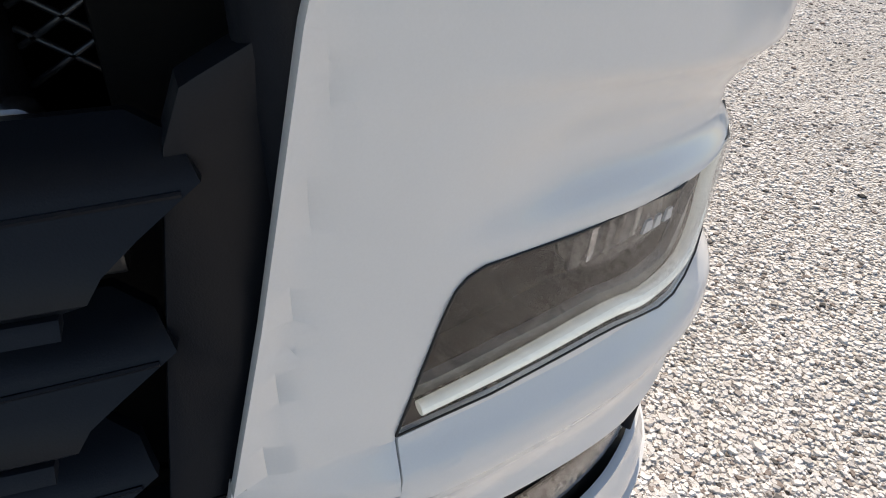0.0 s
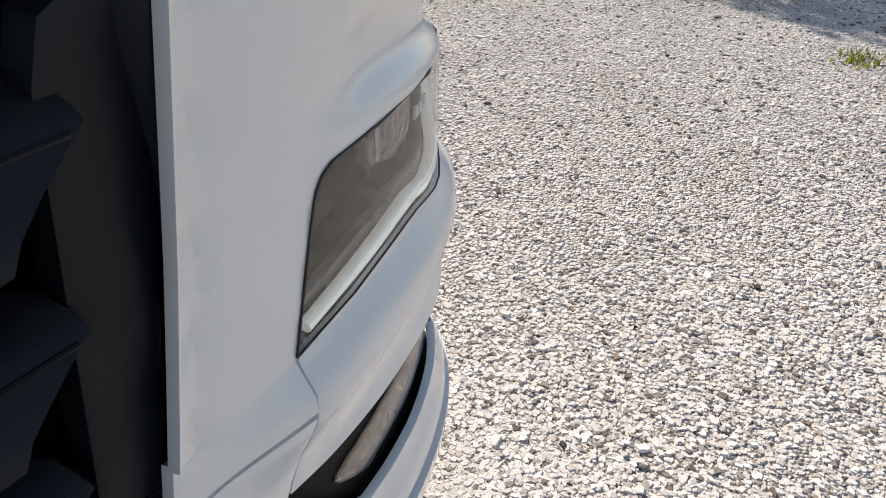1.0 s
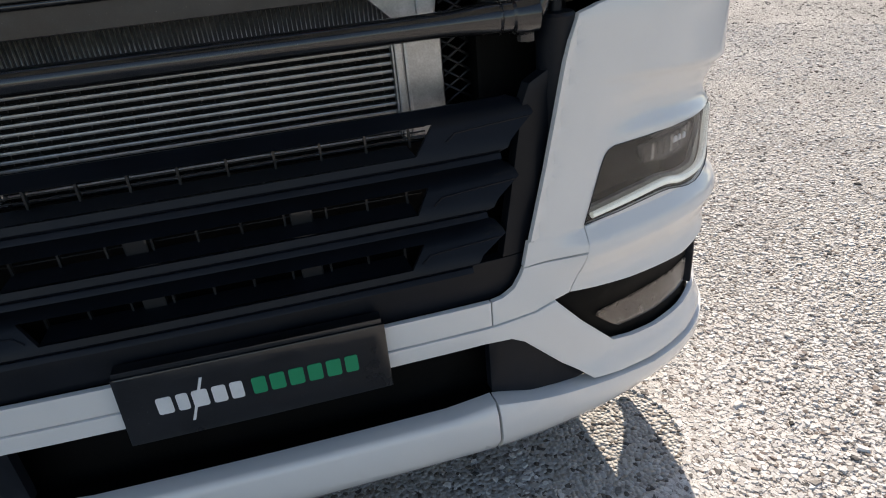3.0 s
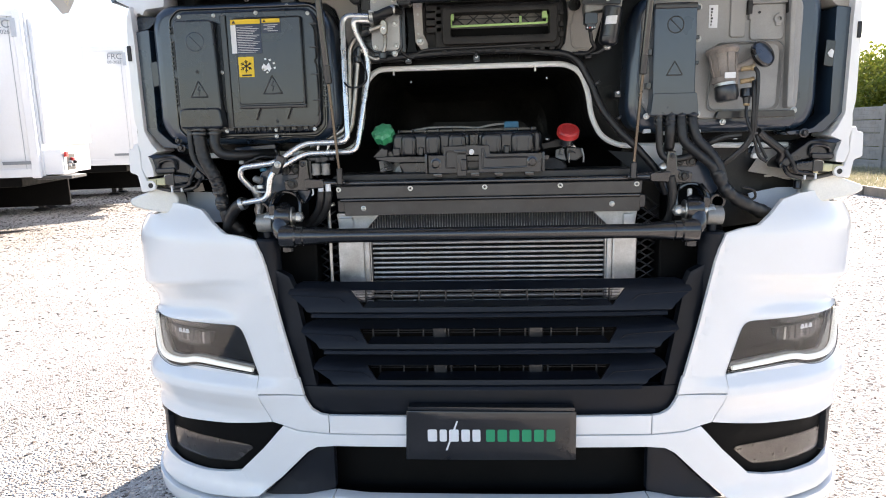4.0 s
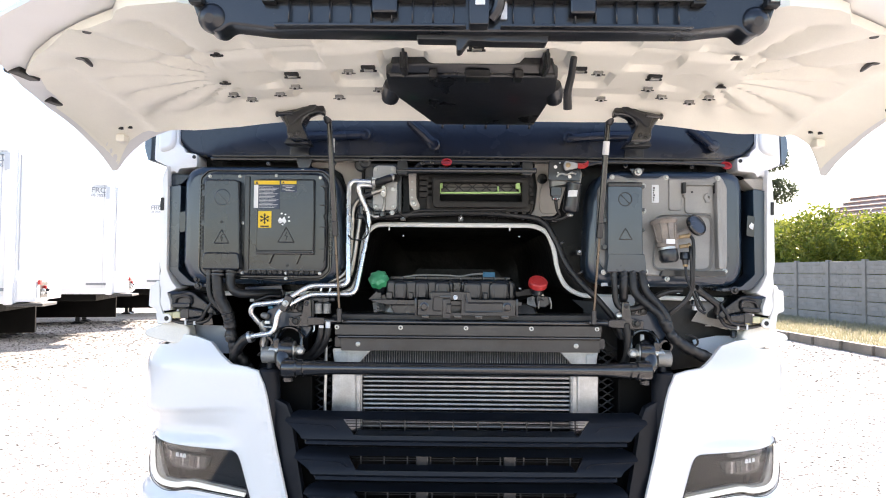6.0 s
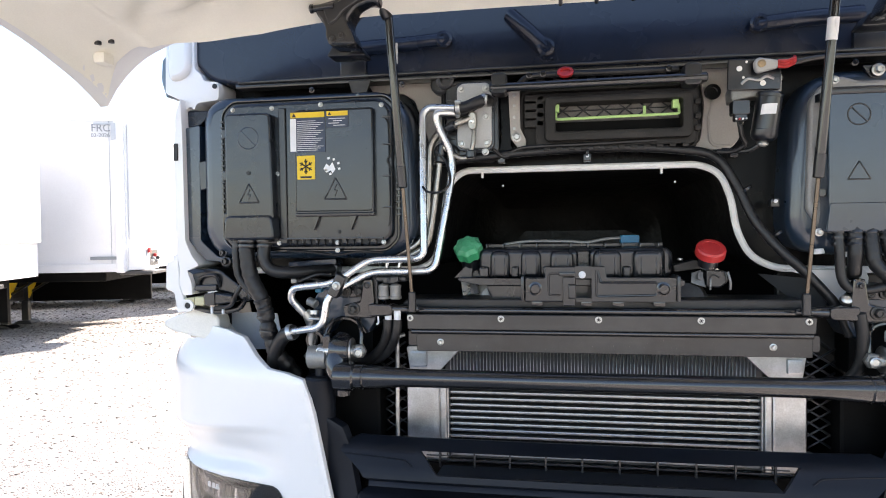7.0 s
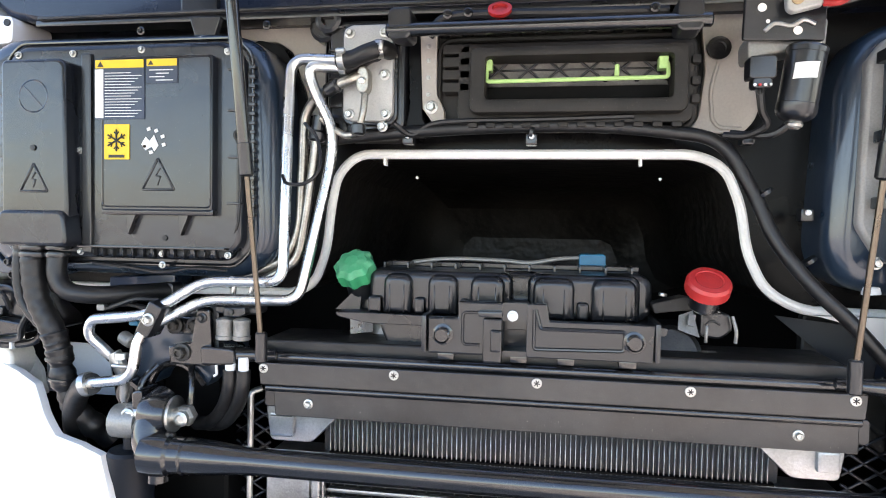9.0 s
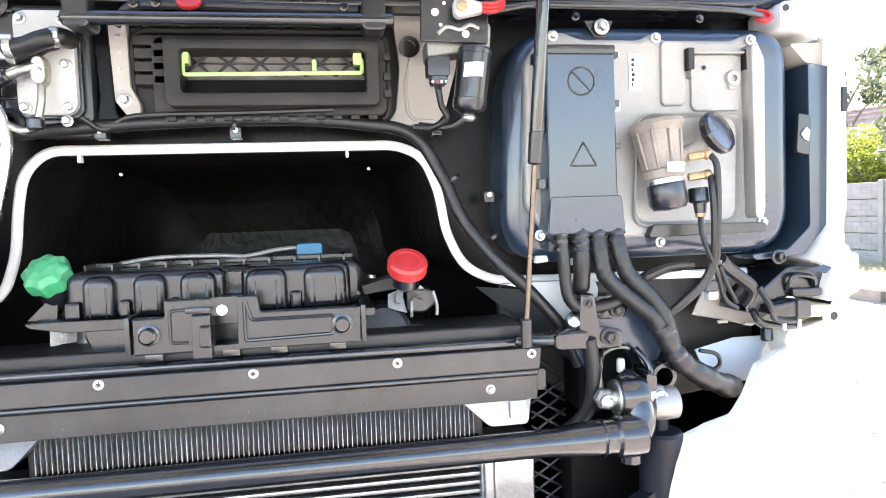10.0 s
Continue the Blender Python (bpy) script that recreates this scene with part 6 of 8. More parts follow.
    for k in range(5):
        sx = -.477 + k * .2385 + (.006 if k == 0 else 0)
        sc = part("screw", turned([(.0085, 0), (.0085, .0012), (.0075, .002)], (sx, .050, 1.437), (0, -1, 0), 20), ZINC, sa)
        star = bmesh.new()
        for j in range(3):
            a = j * math.pi / 3 + k * .4
            dv = Vector((math.cos(a), 0, math.sin(a))) * .0052
            add(star, rod(Vector((sx, .0482, 1.437)) - dv, Vector((sx, .0482, 1.437)) + dv, .0011, 6))
        part("star_recess", star, INK, sc)
    for x in (-.396, .405):
        bolt(sb, x, .070, 1.373, .006)
    for x in (-.465, .50):
        part("end_clip", plate(arrow_rect(x - .02, x + .015, 1.36, 1.40, .004), .085, .11, .003, .002), BLACK, sb)
    # side nets
    for s in (-1, 1):
        net = bmesh.new()
        for k in range(8):
            z = 1.10 + k * .03
            add(net, rod((s * .51, .17, z), (s * .58, .17, z + .045), .003, 6))
            add(net, rod((s * .58, .17, z), (s * .51, .17, z + .045), .003, 6))
        part("guard_net", net, BLACK, truck)
    part("side_pipe", sweep(filleted([(-.50, .11, 1.385), (-.518, .10, 1.38), (-.520, .10, 1.05)], .012), .006, 10), ZINC, truck)


cooling()


def expansion_tank():
    t = part("expansion_tank", plate(arrow_rect(-.31, .19, 1.532, 1.612, .015), .135, .33, .01, .012, 3), BLACK, truck, "black plastic coolant tank with green and red caps")
    part("flange", plate([(-.352, 1.537), (-.346, 1.529), (-.29, 1.519), (.205, 1.518), (.207, 1.532), (-.30, 1.538)], .075, .34, .004, .004, 2), BLACK, t)
    part("lower_body", plate([(-.255, 1.45), (.15, 1.45), (.17, 1.522), (-.285, 1.520)], .11, .32, .02, .01), BLACK, t)

    def arch(x0, x1, z0, z1, k=5):
        w = (x1 - x0) / 2
        r = min(w, .017)
        o = [(x0, z0), (x1, z0)]
        for i in range(k + 1):
            a = i * math.pi / 2 / k
            o.append((x1 - r + r * math.cos(a), z1 - r + r * math.sin(a)))
        for i in range(k + 1):
            a = math.pi / 2 + i * math.pi / 2 / k
            o.append((x0 + r + r * math.cos(a), z1 - r + r * math.sin(a)))
        return o
    for x0, x1 in ((-.298, -.045), (-.020, .166)):
        part("shell", plate(arch(x0, x1, 1.534, 1.611, 6), .100, .24, 0, .022, 5), BLACK, t)
    for x0, x1, y in ((-.268, -.218, .082), (-.190, -.138, .082), (-.116, -.058, .080), (-.010, .058, .076), (.086, .158, .076)):
        part("chamber", plate(arch(x0, x1, 1.537, 1.606, 6), y, .20, 0, .019, 5, .05), BLACK, t)
        for q in (.25, .75):
            xr = x0 + (x1 - x0) * q
            part("seam", rod((xr, y - .0005, 1.538), (xr, y + .001, 1.588), .0014, 6), BLACK, t)
    for x0, x1 in ((-.296, -.272), (-.213, -.195), (-.134, -.120), (-.053, -.016), (.062, .082)):
        part("step", plate(rect(x0, x1, 1.537, 1.566), .086, .14, .003, .005, 2), BLACK, t)
    part("top_seam", plate(rect(-.29, .175, 1.612, 1.622), .20, .22, .003, .002), BLACK, t)
    for k in range(11):
        x = -.285 + k * .044
        part("rib", box(x, x + .004, .15, .25, 1.608, 1.622, .001), BLACK, t)
    for x0 in (-.365, -.345, -.325):
        part("gusset", plate([(x0, 1.536), (x0 + .045, 1.536), (x0 + .05, 1.585)], .12 + (x0 + .365), .125 + (x0 + .365), 0, 0), BLACK, t)
    part("round_corner", turned([(.05, 0), (.05, .05), (.03, .07)], (-.285, .19, 1.53), (0, 0, 1), 24), BLACK, t)
    part("green_neck", rod((-.322, .15, 1.56), (-.325, .125, 1.60), .026, 20), BLACK, t)
    part("green_cap", turned([(.026, -.020), (.034, -.014), (.036, 0), (.035, .012), (.026, .021), (.012, .024)], (-.327, .115, 1.610), (-.12, -.72, .68), 48, 8, .075), GREEN, t, "green screw cap")
    part("red_neck", rod((.263, .092, 1.562), (.264, .078, 1.594), .024, 20), BLACK, t)
    part("red_bracket", plate([(.185, 1.566), (.235, 1.580), (.265, 1.574), (.270, 1.560), (.23, 1.556), (.19, 1.550)], .11, .15, .004, .003), MATTB, t)
    part("red_cap", turned([(.030, -.012), (.0345, -.009), (.0345, .008), (.031, .013), (.022, .014), (.020, .0125)], (.264, .070, 1.602), (.05, -.58, .80), 60, 30, .012), RED, t, "red screw cap")
    part("blue_plug", plate(arrow_rect(.070, .118, 1.612, 1.642, .003), .215, .25, .003, .002), BLUE, t, "blue plastic plug")
    part("clear_hose", sweep(smoothed([(-.24, .20, 1.620), (-.17, .20, 1.628), (-.07, .2, 1.627), (-.02, .2, 1.624), (.03, .21, 1.632), (.075, .225, 1.635)], 7), .0042, 8), CASTD, t)
    br = part("tank_bracket", plate([(-.178, 1.483), (-.178, 1.542), (-.128, 1.542), (-.128, 1.569), (-.055, 1.569), (-.055, 1.483)], .026, .04, .003, .003), BLACK, truck,
              "black latch bracket with two bolts")
    part("wing", plate([(-.018, 1.483), (-.018, 1.569), (.014, 1.569), (.018, 1.542), (.180, 1.542), (.178, 1.483)], .026, .04, .003, .003), BLACK, br)
    part("bridge", plate(rect(-.056, -.017, 1.540, 1.569), .027, .04, 0, .0), BLACK, br)
    part("sill", plate(rect(-.056, -.017, 1.483, 1.492), .027, .04, 0, .0), BLACK, br)
    part("latch", plate(rect(-.086, -.056, 1.474, 1.545), .012, .03, .003, .003), BLACK, br)
    part("latch_step", plate(rect(-.074, -.055, 1.492, 1.528), .006, .03, .003, .004), BLACK, br)
    part("latch_bar", box(-.094, -.056, .012, .03, 1.547, 1.556, .002), BLACK, br)
    part("raised_edge", sweep(filleted([(-.092, .026, 1.552), (-.120, .026, 1.552), (-.120, .026, 1.500), (-.092, .026, 1.500)], .008), .0028, 8), BLACK, br)
    part("raised_edge", sweep(filleted([(-.004, .026, 1.560), (.004, .026, 1.530), (.135, .026, 1.530), (.133, .026, 1.500), (-.006, .026, 1.497), (-.006, .026, 1.56)], .006), .0032, 8), BLACK, br)
    for x in (-.152, .148):
        part("bolt_head", turned([(.017, 0), (.017, .004), (.013, .005), (.013, .014), (.010, .017)], (x, .026, 1.515), (0, -1, 0), 18), STEEL, br)
    bolt(br, -.040, .024, 1.549, .006, PAPER)
    for x in (-.148, -.03, .045, .14):
        part("foot", box(x - .014, x + .014, .03, .075, 1.472, 1.486, .004), STEEL, br)
    for s in (-1, 1):
        part("side_cheek", box(s * .183 - .004, s * .183 + .004, .02, .11, 1.485, 1.545, .002), DARK, br)
    # alternator and pipe work behind
    part("pump_body", turned([(.040, 0), (.048, .008), (.050, .014), (.050, .05), (.04, .06)], (.225, .19, 1.462), (0, -1, .35), 28), DULLST, truck, "dark cast pump housing")
    part("pump_seam", turned([(.0505, -.002), (.0515, 0), (.0505, .002)], (.225, .15, 1.476), (0, -1, .35), 28), CASTD, truck)
    part("pump_foot", box(.268, .298, .13, .15, 1.476, 1.486, .002), CASTD, truck)
    part("crumpled_shield", sheet([(.234, .135, 1.546), (.259, .150, 1.553), (.262, .140, 1.536), (.268, .135, 1.510), (.246, .130, 1.517), (.233, .135, 1.522)], .003), CASTD, truck, "bright metal heat shield scrap under the red cap")
    part("shield_fold", sheet([(.250, .132, 1.548), (.262, .136, 1.548), (.257, .126, 1.529), (.246, .124, 1.532)], .003), CASTD, truck)
    part("shield_tip", sheet([(.285, .145, 1.568), (.302, .135, 1.551), (.275, .135, 1.553)], .003), PEARL, truck)
    part("pump_cover", plate([(.268, 1.556), (.315, 1.551), (.320, 1.524), (.300, 1.508), (.268, 1.512)], .13, .18, .006, .006), BLACK, truck)
    part("cover_rod", sweep(smoothed([(.314, .115, 1.550), (.320, .112, 1.525), (.320, .115, 1.506)], 5), .003, 8), CASTD, truck)
    part("stud", rod((.274, .112, 1.535), (.273, .112, 1.505), .003, 8), CASTD, truck)
    # mirror-bright sheets added for the light showing below the green cap
    for q in ([(-.356, .18, 1.520), (-.312, .18, 1.526), (-.306, .16, 1.490), (-.349, .16, 1.485)], [(-.286, .18, 1.514), (-.262, .18, 1.512), (-.250, .16, 1.492), (-.280, .16, 1.494)]):
        part("bright_patch_sheet", sheet(q, .004), PEARL, truck)
    part("pump_body", turned([(.045, 0), (.05, .01), (.05, .04), (.03, .05)], (-.27, .22, 1.47), (0, -1, .2), 24), CAST, truck)
    part("hose_clip", turned([(.007, 0), (.0075, .002), (.007, .005), (.004, .006)], (.205, .13, 1.578), (.2, 0, 1), 12), ZINC, truck)
    part("cable", sweep(smoothed([(.268, .10, 1.535), (.278, .10, 1.543), (.292, .105, 1.537)], 7), .002, 6), RUBBER, truck)


expansion_tank()


def suspension():
    bar = part("stabiliser_tube", sweep([(x / 24 * .62, -.02 + .004 * (x / 24) ** 2, 1.298) for x in range(-24, 25)],
                                        lambda t: .0225 + .0085 * ss(abs(t - .5), .36, .47), 28), STEEL, truck, "thick black cab stabiliser tube")
    for s in (-1, 1):
        part("weld_ring", turned([(.0300, -.003), (.0325, 0), (.0300, .003)], (s * .575, -.018, 1.298), (1, 0, 0), 26), STEEL, bar)
        part("end_arm", turned([(.022, -.030), (.034, -.026), (.037, -.016), (.037, .012), (.033, .022), (.020, .026)], (s * .645, .012, 1.358), (s, 0, 0), 30), STEEL, bar, "black cast end eye")
        part("arm_web", sweep(smoothed([(s * .600, -.016, 1.298), (s * .632, -.014, 1.300), (s * .650, -.010, 1.318), (s * .650, -.002, 1.345), (s * .645, .012, 1.372), (s * .640, .03, 1.385)], 5), lambda t: .0325 - .010 * t, 18), STEEL, bar)
        part("bush", rod((s * .600, .012, 1.355), (s * .705, .012, 1.355), .016, 20), ZINC, truck)
        part("bush_seat", turned([(.030, 0), (.032, .003), (.030, .006)], (s * .612, .012, 1.358), (s, 0, 0), 26), ZINC, truck)
        for x in (.596, .694):
            h = part("clamp_block", turned([(.017, 0), (.0185, .003), (.0185, .016), (.015, .020)], (s * x, .024, 1.356), (0, -1, 0), 6), CASTD, truck, "bare metal clamp with a bolt")
            part("stud", turned([(.013, 0), (.013, .008), (.009, .010), (.007, .006)], (s * x, .004, 1.354), (0, -1, 0), 12), ZINC, h)
            part("clamp_arm", sweep(filleted([(s * x, .03, 1.368), (s * x, .035, 1.405), (s * (x + (.016 if x < .65 else -.016)), .06, 1.43)], .015), .006, 10), STEEL, h)
        # tower bracket with an arch
        o = [(.567, 1.43), (.590, 1.392), (.597, 1.394), (.613, 1.412), (.635, 1.425), (.662, 1.426), (.682, 1.414), (.694, 1.388), (.735, 1.405), (.742, 1.47), (.728, 1.500), (.69, 1.518), (.63, 1.520), (.600, 1.508), (.575, 1.485)]
        part("tower_bracket", plate([(s * x, z) for x, z in (o if s > 0 else o[::-1])], .075, .20, .006, .010, 3), COVERB, truck, "blue-black steel cab tower bracket")
        part("tower_rim", sweep(smoothed([(s * .592, .07, 1.395), (s * .613, .07, 1.417), (s * .635, .07, 1.430), (s * .662, .07, 1.431), (s * .684, .07, 1.418), (s * .700, .07, 1.390)], 5), .006, 8), STEEL, truck)
        # near-black sheet fills the arch in place of the shade inside
        part("arch_dark_fill", plate([(s * x, z) for x, z in ([(.59, 1.30), (.70, 1.30), (.70, 1.40), (.66, 1.43), (.63, 1.43), (.59, 1.40)][::s])], .12, .2, .01, 0), VOID, truck)
        fa = part("cross_link", plate([(s * x, z) for x, z in ([(.512, 1.446), (.572, 1.443), (.574, 1.476), (.512, 1.474)][::s])], .020, .060, .005, .006, 3), STEEL, truck, "black steel end block of the cross rail with a bolt")
        part("neck", sweep([(s * .45, .055, 1.460), (s * .48, .05, 1.460), (s * .50, .045, 1.460), (s * .52, .042, 1.460)], lambda t: .0095 + .0055 * t, 16), STEEL, fa)
        part("cheek", plate([(s * x, z) for x, z in ([(.568, 1.436), (.642, 1.438), (.645, 1.470), (.600, 1.480), (.592, 1.538), (.566, 1.538), (.562, 1.478)][::s])], .038, .07, .004, .004), STEEL, fa)
        bolt(fa, s * .617, .038, 1.460, .011, DULLST)
        bolt(fa, s * .580, .038, 1.522, .006, BLACK)
        bolt(truck, s * .608, .066, 1.504, .011, DULLST)
        part("bolt_plate", plate([(s * x, z) for x, z in ([(.590, 1.488), (.660, 1.486), (.668, 1.512), (.640, 1.520), (.600, 1.517)][::s])], .064, .08, .008, .003), STEEL, truck)
        bolt(truck, s * .645, .062, 1.503, .010, DULLST)
        part("round_eye", turned([(.024, 0), (.0245, .006), (.024, .03), (.017, .03), (.016, .0)], (s * .727, .075, 1.377), (0, -1, 0), 26), STEEL, truck)
        part("eye_arm", plate([(s * x, z) for x, z in ([(.700, 1.365), (.742, 1.366), (.752, 1.395), (.742, 1.44), (.705, 1.42)][::s])], .078, .12, .004, .006), STEEL, truck)
        sh = part("shock_absorber", turned([(.036, -.30), (.038, -.02), (.040, 0), (.036, .006), (.014, .008), (.013, .03)], (s * .703, .02, 1.283), (0, 0, 1), 26), GRILLE, truck, "black shock absorber")
        part("eye", turned([(.020, -.030), (.029, -.026), (.030, 0), (.029, .022), (.020, .026)], (s * .708, .018, 1.338), (s, 0, 0), 24), CASTD, sh)
        part("fork", plate([(s * x, z) for x, z in ([(.665, 1.345), (.688, 1.345), (.690, 1.395), (.67, 1.40)][::s])], .0, .05, .005, .006), STEEL, sh)
        if s > 0:
            part("dome_bolt", turned([(.014, 0), (.0145, .004), (.012, .010), (.006, .0135)], (.556, .052, 1.487), (-.1, -.8, .5), 18), ZINC, truck, "bare metal bolt head")
            part("bump_stop", turned([(.007, 0), (.0075, .003), (.0075, .020), (.006, .024)], (.635, .03, 1.397), (0, 0, 1), 14), CAST, truck)
            part("air_hose", sweep(smoothed([(s * .575, .03, 1.46), (s * .585, .035, 1.40), (s * .582, .05, 1.33), (s * .55, .09, 1.27)], 6), .014, 12), RUBBER, truck)
        part("end_block", turned([(.030, 0), (.0365, .006), (.038, .030), (.036, .052), (.026, .058)], (s * .596, -.016, 1.298), (s, 0, 0), 26), STEEL, bar)
        part("lower_lug", turned([(.012, 0), (.018, .004), (.018, .020), (.012, .024)], (s * .632, -.01, 1.245), (0, 0, 1), 16), STEEL, bar)
        part("pedestal", plate([(s * x, z) for x, z in ([(.57, .9), (.80, .9), (.80, 1.20), (.77, 1.30), (.57, 1.25)][::s])], .12, .25, .01, .01), VOID, truck)
        part("chassis_leg", box(s * .66 - .06, s * .66 + .06, .2, 2.6, .72, .98, .01), VOID, truck)
        # gas strut of the hood
        a, b = Vector((s * .489, -.064, 2.174)), Vector((s * .455, .005, 1.492))
        m1 = a.lerp(b, .60)
        st = part("gas_strut", rod(a, m1, .0105, 16), STEEL, truck, "black gas strut holding the hood")
        part("sleeve", rod(a.lerp(b, .52), m1, .0118, 16), BLACK, st)
        part("piston_rod", rod(m1, b, .0046, 12), ROD, st)
        part("end_fitting", rod(b + Vector((0, 0, .016)), b - Vector((0, 0, .035)), .010, 12), BLACK, st)
        part("ball_joint", rod(a + Vector((0, 0, -.012)), a + Vector((s * .012, -.012, .016)), .014, 14), BLACK, st)
        if s > 0:
            part("label", rod(a.lerp(b, .10), a.lerp(b, .175), .0116, 16), PAPER, st)
        else:
            part("label", box(a.x + .012, a.x + .017, -.045, -.043, 2.06, 2.11, 0), PAPER, st)
    # valve block beside the tower
    vb = part("valve_block", plate(arrow_rect(-.562, -.478, 1.530, 1.545, .004), .045, .08, .004, .004), DARK, truck, "steel bracket with silver valve bodies")
    part("hanger", plate([(-.580, 1.470), (-.579, 1.533), (-.570, 1.541), (-.556, 1.544), (-.556, 1.470)], .052, .07, .004, .002), DARK, vb)
    for x in (-.536, -.505):
        part("valve", turned([(.011, -.006), (.0152, -.004), (.0155, .002), (.0140, .003), (.0140, .024), (.0150, .026), (.0150, .030), (.009, .033), (.004, .034)], (x, .036, 1.492), (0, 0, 1), 24), CASTD, vb)
    tb = part("top_block", plate([(-.537, 1.543), (-.497, 1.545), (-.495, 1.532), (-.508, 1.526), (-.537, 1.527)], .030, .06, .003, .003), DARK, vb)
    part("bolt_head", turned([(.006, 0), (.0055, .004), (.002, .005)], (-.522, .030, 1.536), (0, -1, 0), 8), DULLST, tb)
    part("hanger_hole", turned([(.006, 0), (.006, .002)], (-.567, .0515, 1.522), (0, -1, 0), 14), INK, vb)
    part("stub", rod((-.531, .06, 1.580), (-.533, .06, 1.562), .005, 10), PEARL, vb)
    part("stub", rod((-.497, .06, 1.580), (-.501, .06, 1.562), .005, 10), PEARL, vb)
    for x in (-.525, -.501):
        part("sleeve", turned([(.0085, 0), (.0092, .003), (.0088, .008), (.0092, .013), (.0088, .018), (.0092, .024), (.0085, .028)], (x, .035, 1.430), (0, 0, 1), 14), PAPER, vb)
        part("hose", sweep(smoothed([(x, .035, 1.435), (x - .003, .037, 1.405), (x - .02, .05, 1.365), (x - .055, .07, 1.33), (x - .10, .10, 1.315)], 6), .0125, 12), RUBBER, truck, "black air hose")
    part("hook", sweep(filleted([(-.552, .035, 1.45), (-.550, .035, 1.425), (-.556, .035, 1.422)], .004), .0025, 6), PAPER, vb)


suspension()


def cab_edges():
    cover = srf("mirror_cover", (0.10, 0.14, 0.18), .25, var=.1, coat=.5)
    for s in (-1, 1):
        def m(o):
            return [(s * x, z) for x, z in (o if s > 0 else o[::-1])]
        f = part("door_edge", plate(m([(1.121, 2.035), (1.118, 1.93), (1.116, 1.64), (1.096, 1.596), (1.076, 1.572), (1.112, 1.556), (1.100, 1.522), (1.098, 1.490), (1.125, 1.488), (1.137, 1.52), (1.134, 1.567), (1.141, 1.594),
                                       (1.138, 1.64), (1.145, 1.68), (1.143, 1.90), (1.138, 1.99)]), .09, .24, .004, .005), WHITE, truck, "white cab door frame edge")
        part("side_tab", plate(m([(1.146, 1.599), (1.142, 1.513), (1.129, 1.475), (1.109, 1.468), (1.111, 1.445), (1.151, 1.436), (1.160, 1.495), (1.185, 1.504), (1.182, 1.581), (1.164, 1.583), (1.159, 1.599)]), .10, .22, .005, .006), WHITE, f)
        part("rubber", plate(m([(1.132, 1.60), (1.150, 1.60), (1.150, 1.50), (1.135, 1.46), (1.126, 1.49)]), .115, .22, 0, .002), INK, f)
        part("rubber", plate(m([(1.144, 1.98), (1.149, 1.98), (1.150, 1.62), (1.145, 1.62)]), .11, .24, 0, .001), INK, f)
        part("eye", turned([(.017, 0), (.017, .012), (.009, .012), (.009, 0)], (s * 1.108, .092, 1.461), (0, -1, 0), 20), WHITE, f)
        part("eye_hole", turned([(.008, 0), (.008, .003)], (s * 1.108, .084, 1.461), (0, -1, 0), 16), INK, f)
        part("hinge_bits", box(s * 1.137 - .006, s * 1.137 + .006, .085, .095, 1.862, 1.91, .002), INK, f)
        part("side_pressing", plate(m([(1.076, 1.962), (1.124, 1.954), (1.117, 1.64), (1.066, 1.584), (.96, 1.576), (.95, 1.560), (1.06, 1.553), (1.118, 1.56), (1.06, 1.60), (1.088, 1.635)][:5] + [(.95, 1.588), (1.03, 1.595), (1.080, 1.64)]), .110, .21, .006, .006), COVERB, truck, "dark glossy side pressing")
        part("corner_pressing", plate(m([(1.045, 2.002), (1.124, 2.005), (1.124, 1.958), (1.083, 1.964)]), .125, .21, .006, .008), SHEET if s > 0 else NAVY, truck)
        rc = part("side_recess", plate(m([(1.052, 1.863), (1.080, 1.858), (1.076, 1.780), (1.048, 1.786)]), .106, .118, .004, .003), BLACK, truck)
        if s > 0:
            part("chip", plate([(1.056, 1.822), (1.066, 1.834), (1.074, 1.828), (1.071, 1.808), (1.062, 1.812)], .102, .107, 0, 0), PAPER, rc)
        part("scratch", box(s * 1.10 - .012, s * 1.10 + .012, .1135, .1155, 1.796, 1.800, 0), INK, truck)
        bolt(truck, s * 1.0, .10, 1.582, .010, BLACK)
        bb = part("beige_block", plate(m([(1.090, 1.482), (1.119, 1.481), (1.119, 1.462), (1.090, 1.462)]), .085, .15, .003, .003), BEIGE, truck, "pale yellow two-part plug")
        part("plug_half", plate(m([(1.057, 1.485), (1.087, 1.485), (1.087, 1.461), (1.057, 1.461)]), .080, .15, .005, .004), BEIGE, bb)
        cn = part("connector", plate(m([(.976, 1.490), (1.025, 1.496), (1.056, 1.492), (1.056, 1.465), (1.025, 1.463), (.976, 1.469)]), .082, .13, .004, .004), BLACK, truck, "black cable connector")
        part("connector_end", plate(m([(1.026, 1.498), (1.056, 1.494), (1.056, 1.463), (1.026, 1.461)]), .078, .13, .003, .003), DUSTB, cn)
        for x in (1.043, 1.010):
            part("tie", box(s * x - .003, s * x + .003, .092, .118, 1.436, 1.456, .001), PAPER, cn)
        ct = part("black_catch", plate(m([(1.028, 1.560), (1.104, 1.564), (1.112, 1.542), (1.100, 1.496), (1.030, 1.500), (.985, 1.490), (.955, 1.470), (.934, 1.474), (.940, 1.494), (.985, 1.528)]), .11, .2, .006, .008), BLACK, truck, "black hood catch")
        part("catch_step", plate(m([(1.028, 1.518), (1.095, 1.516), (1.095, 1.500), (1.03, 1.500)]), .095, .13, .004, .005), BLACK, ct)
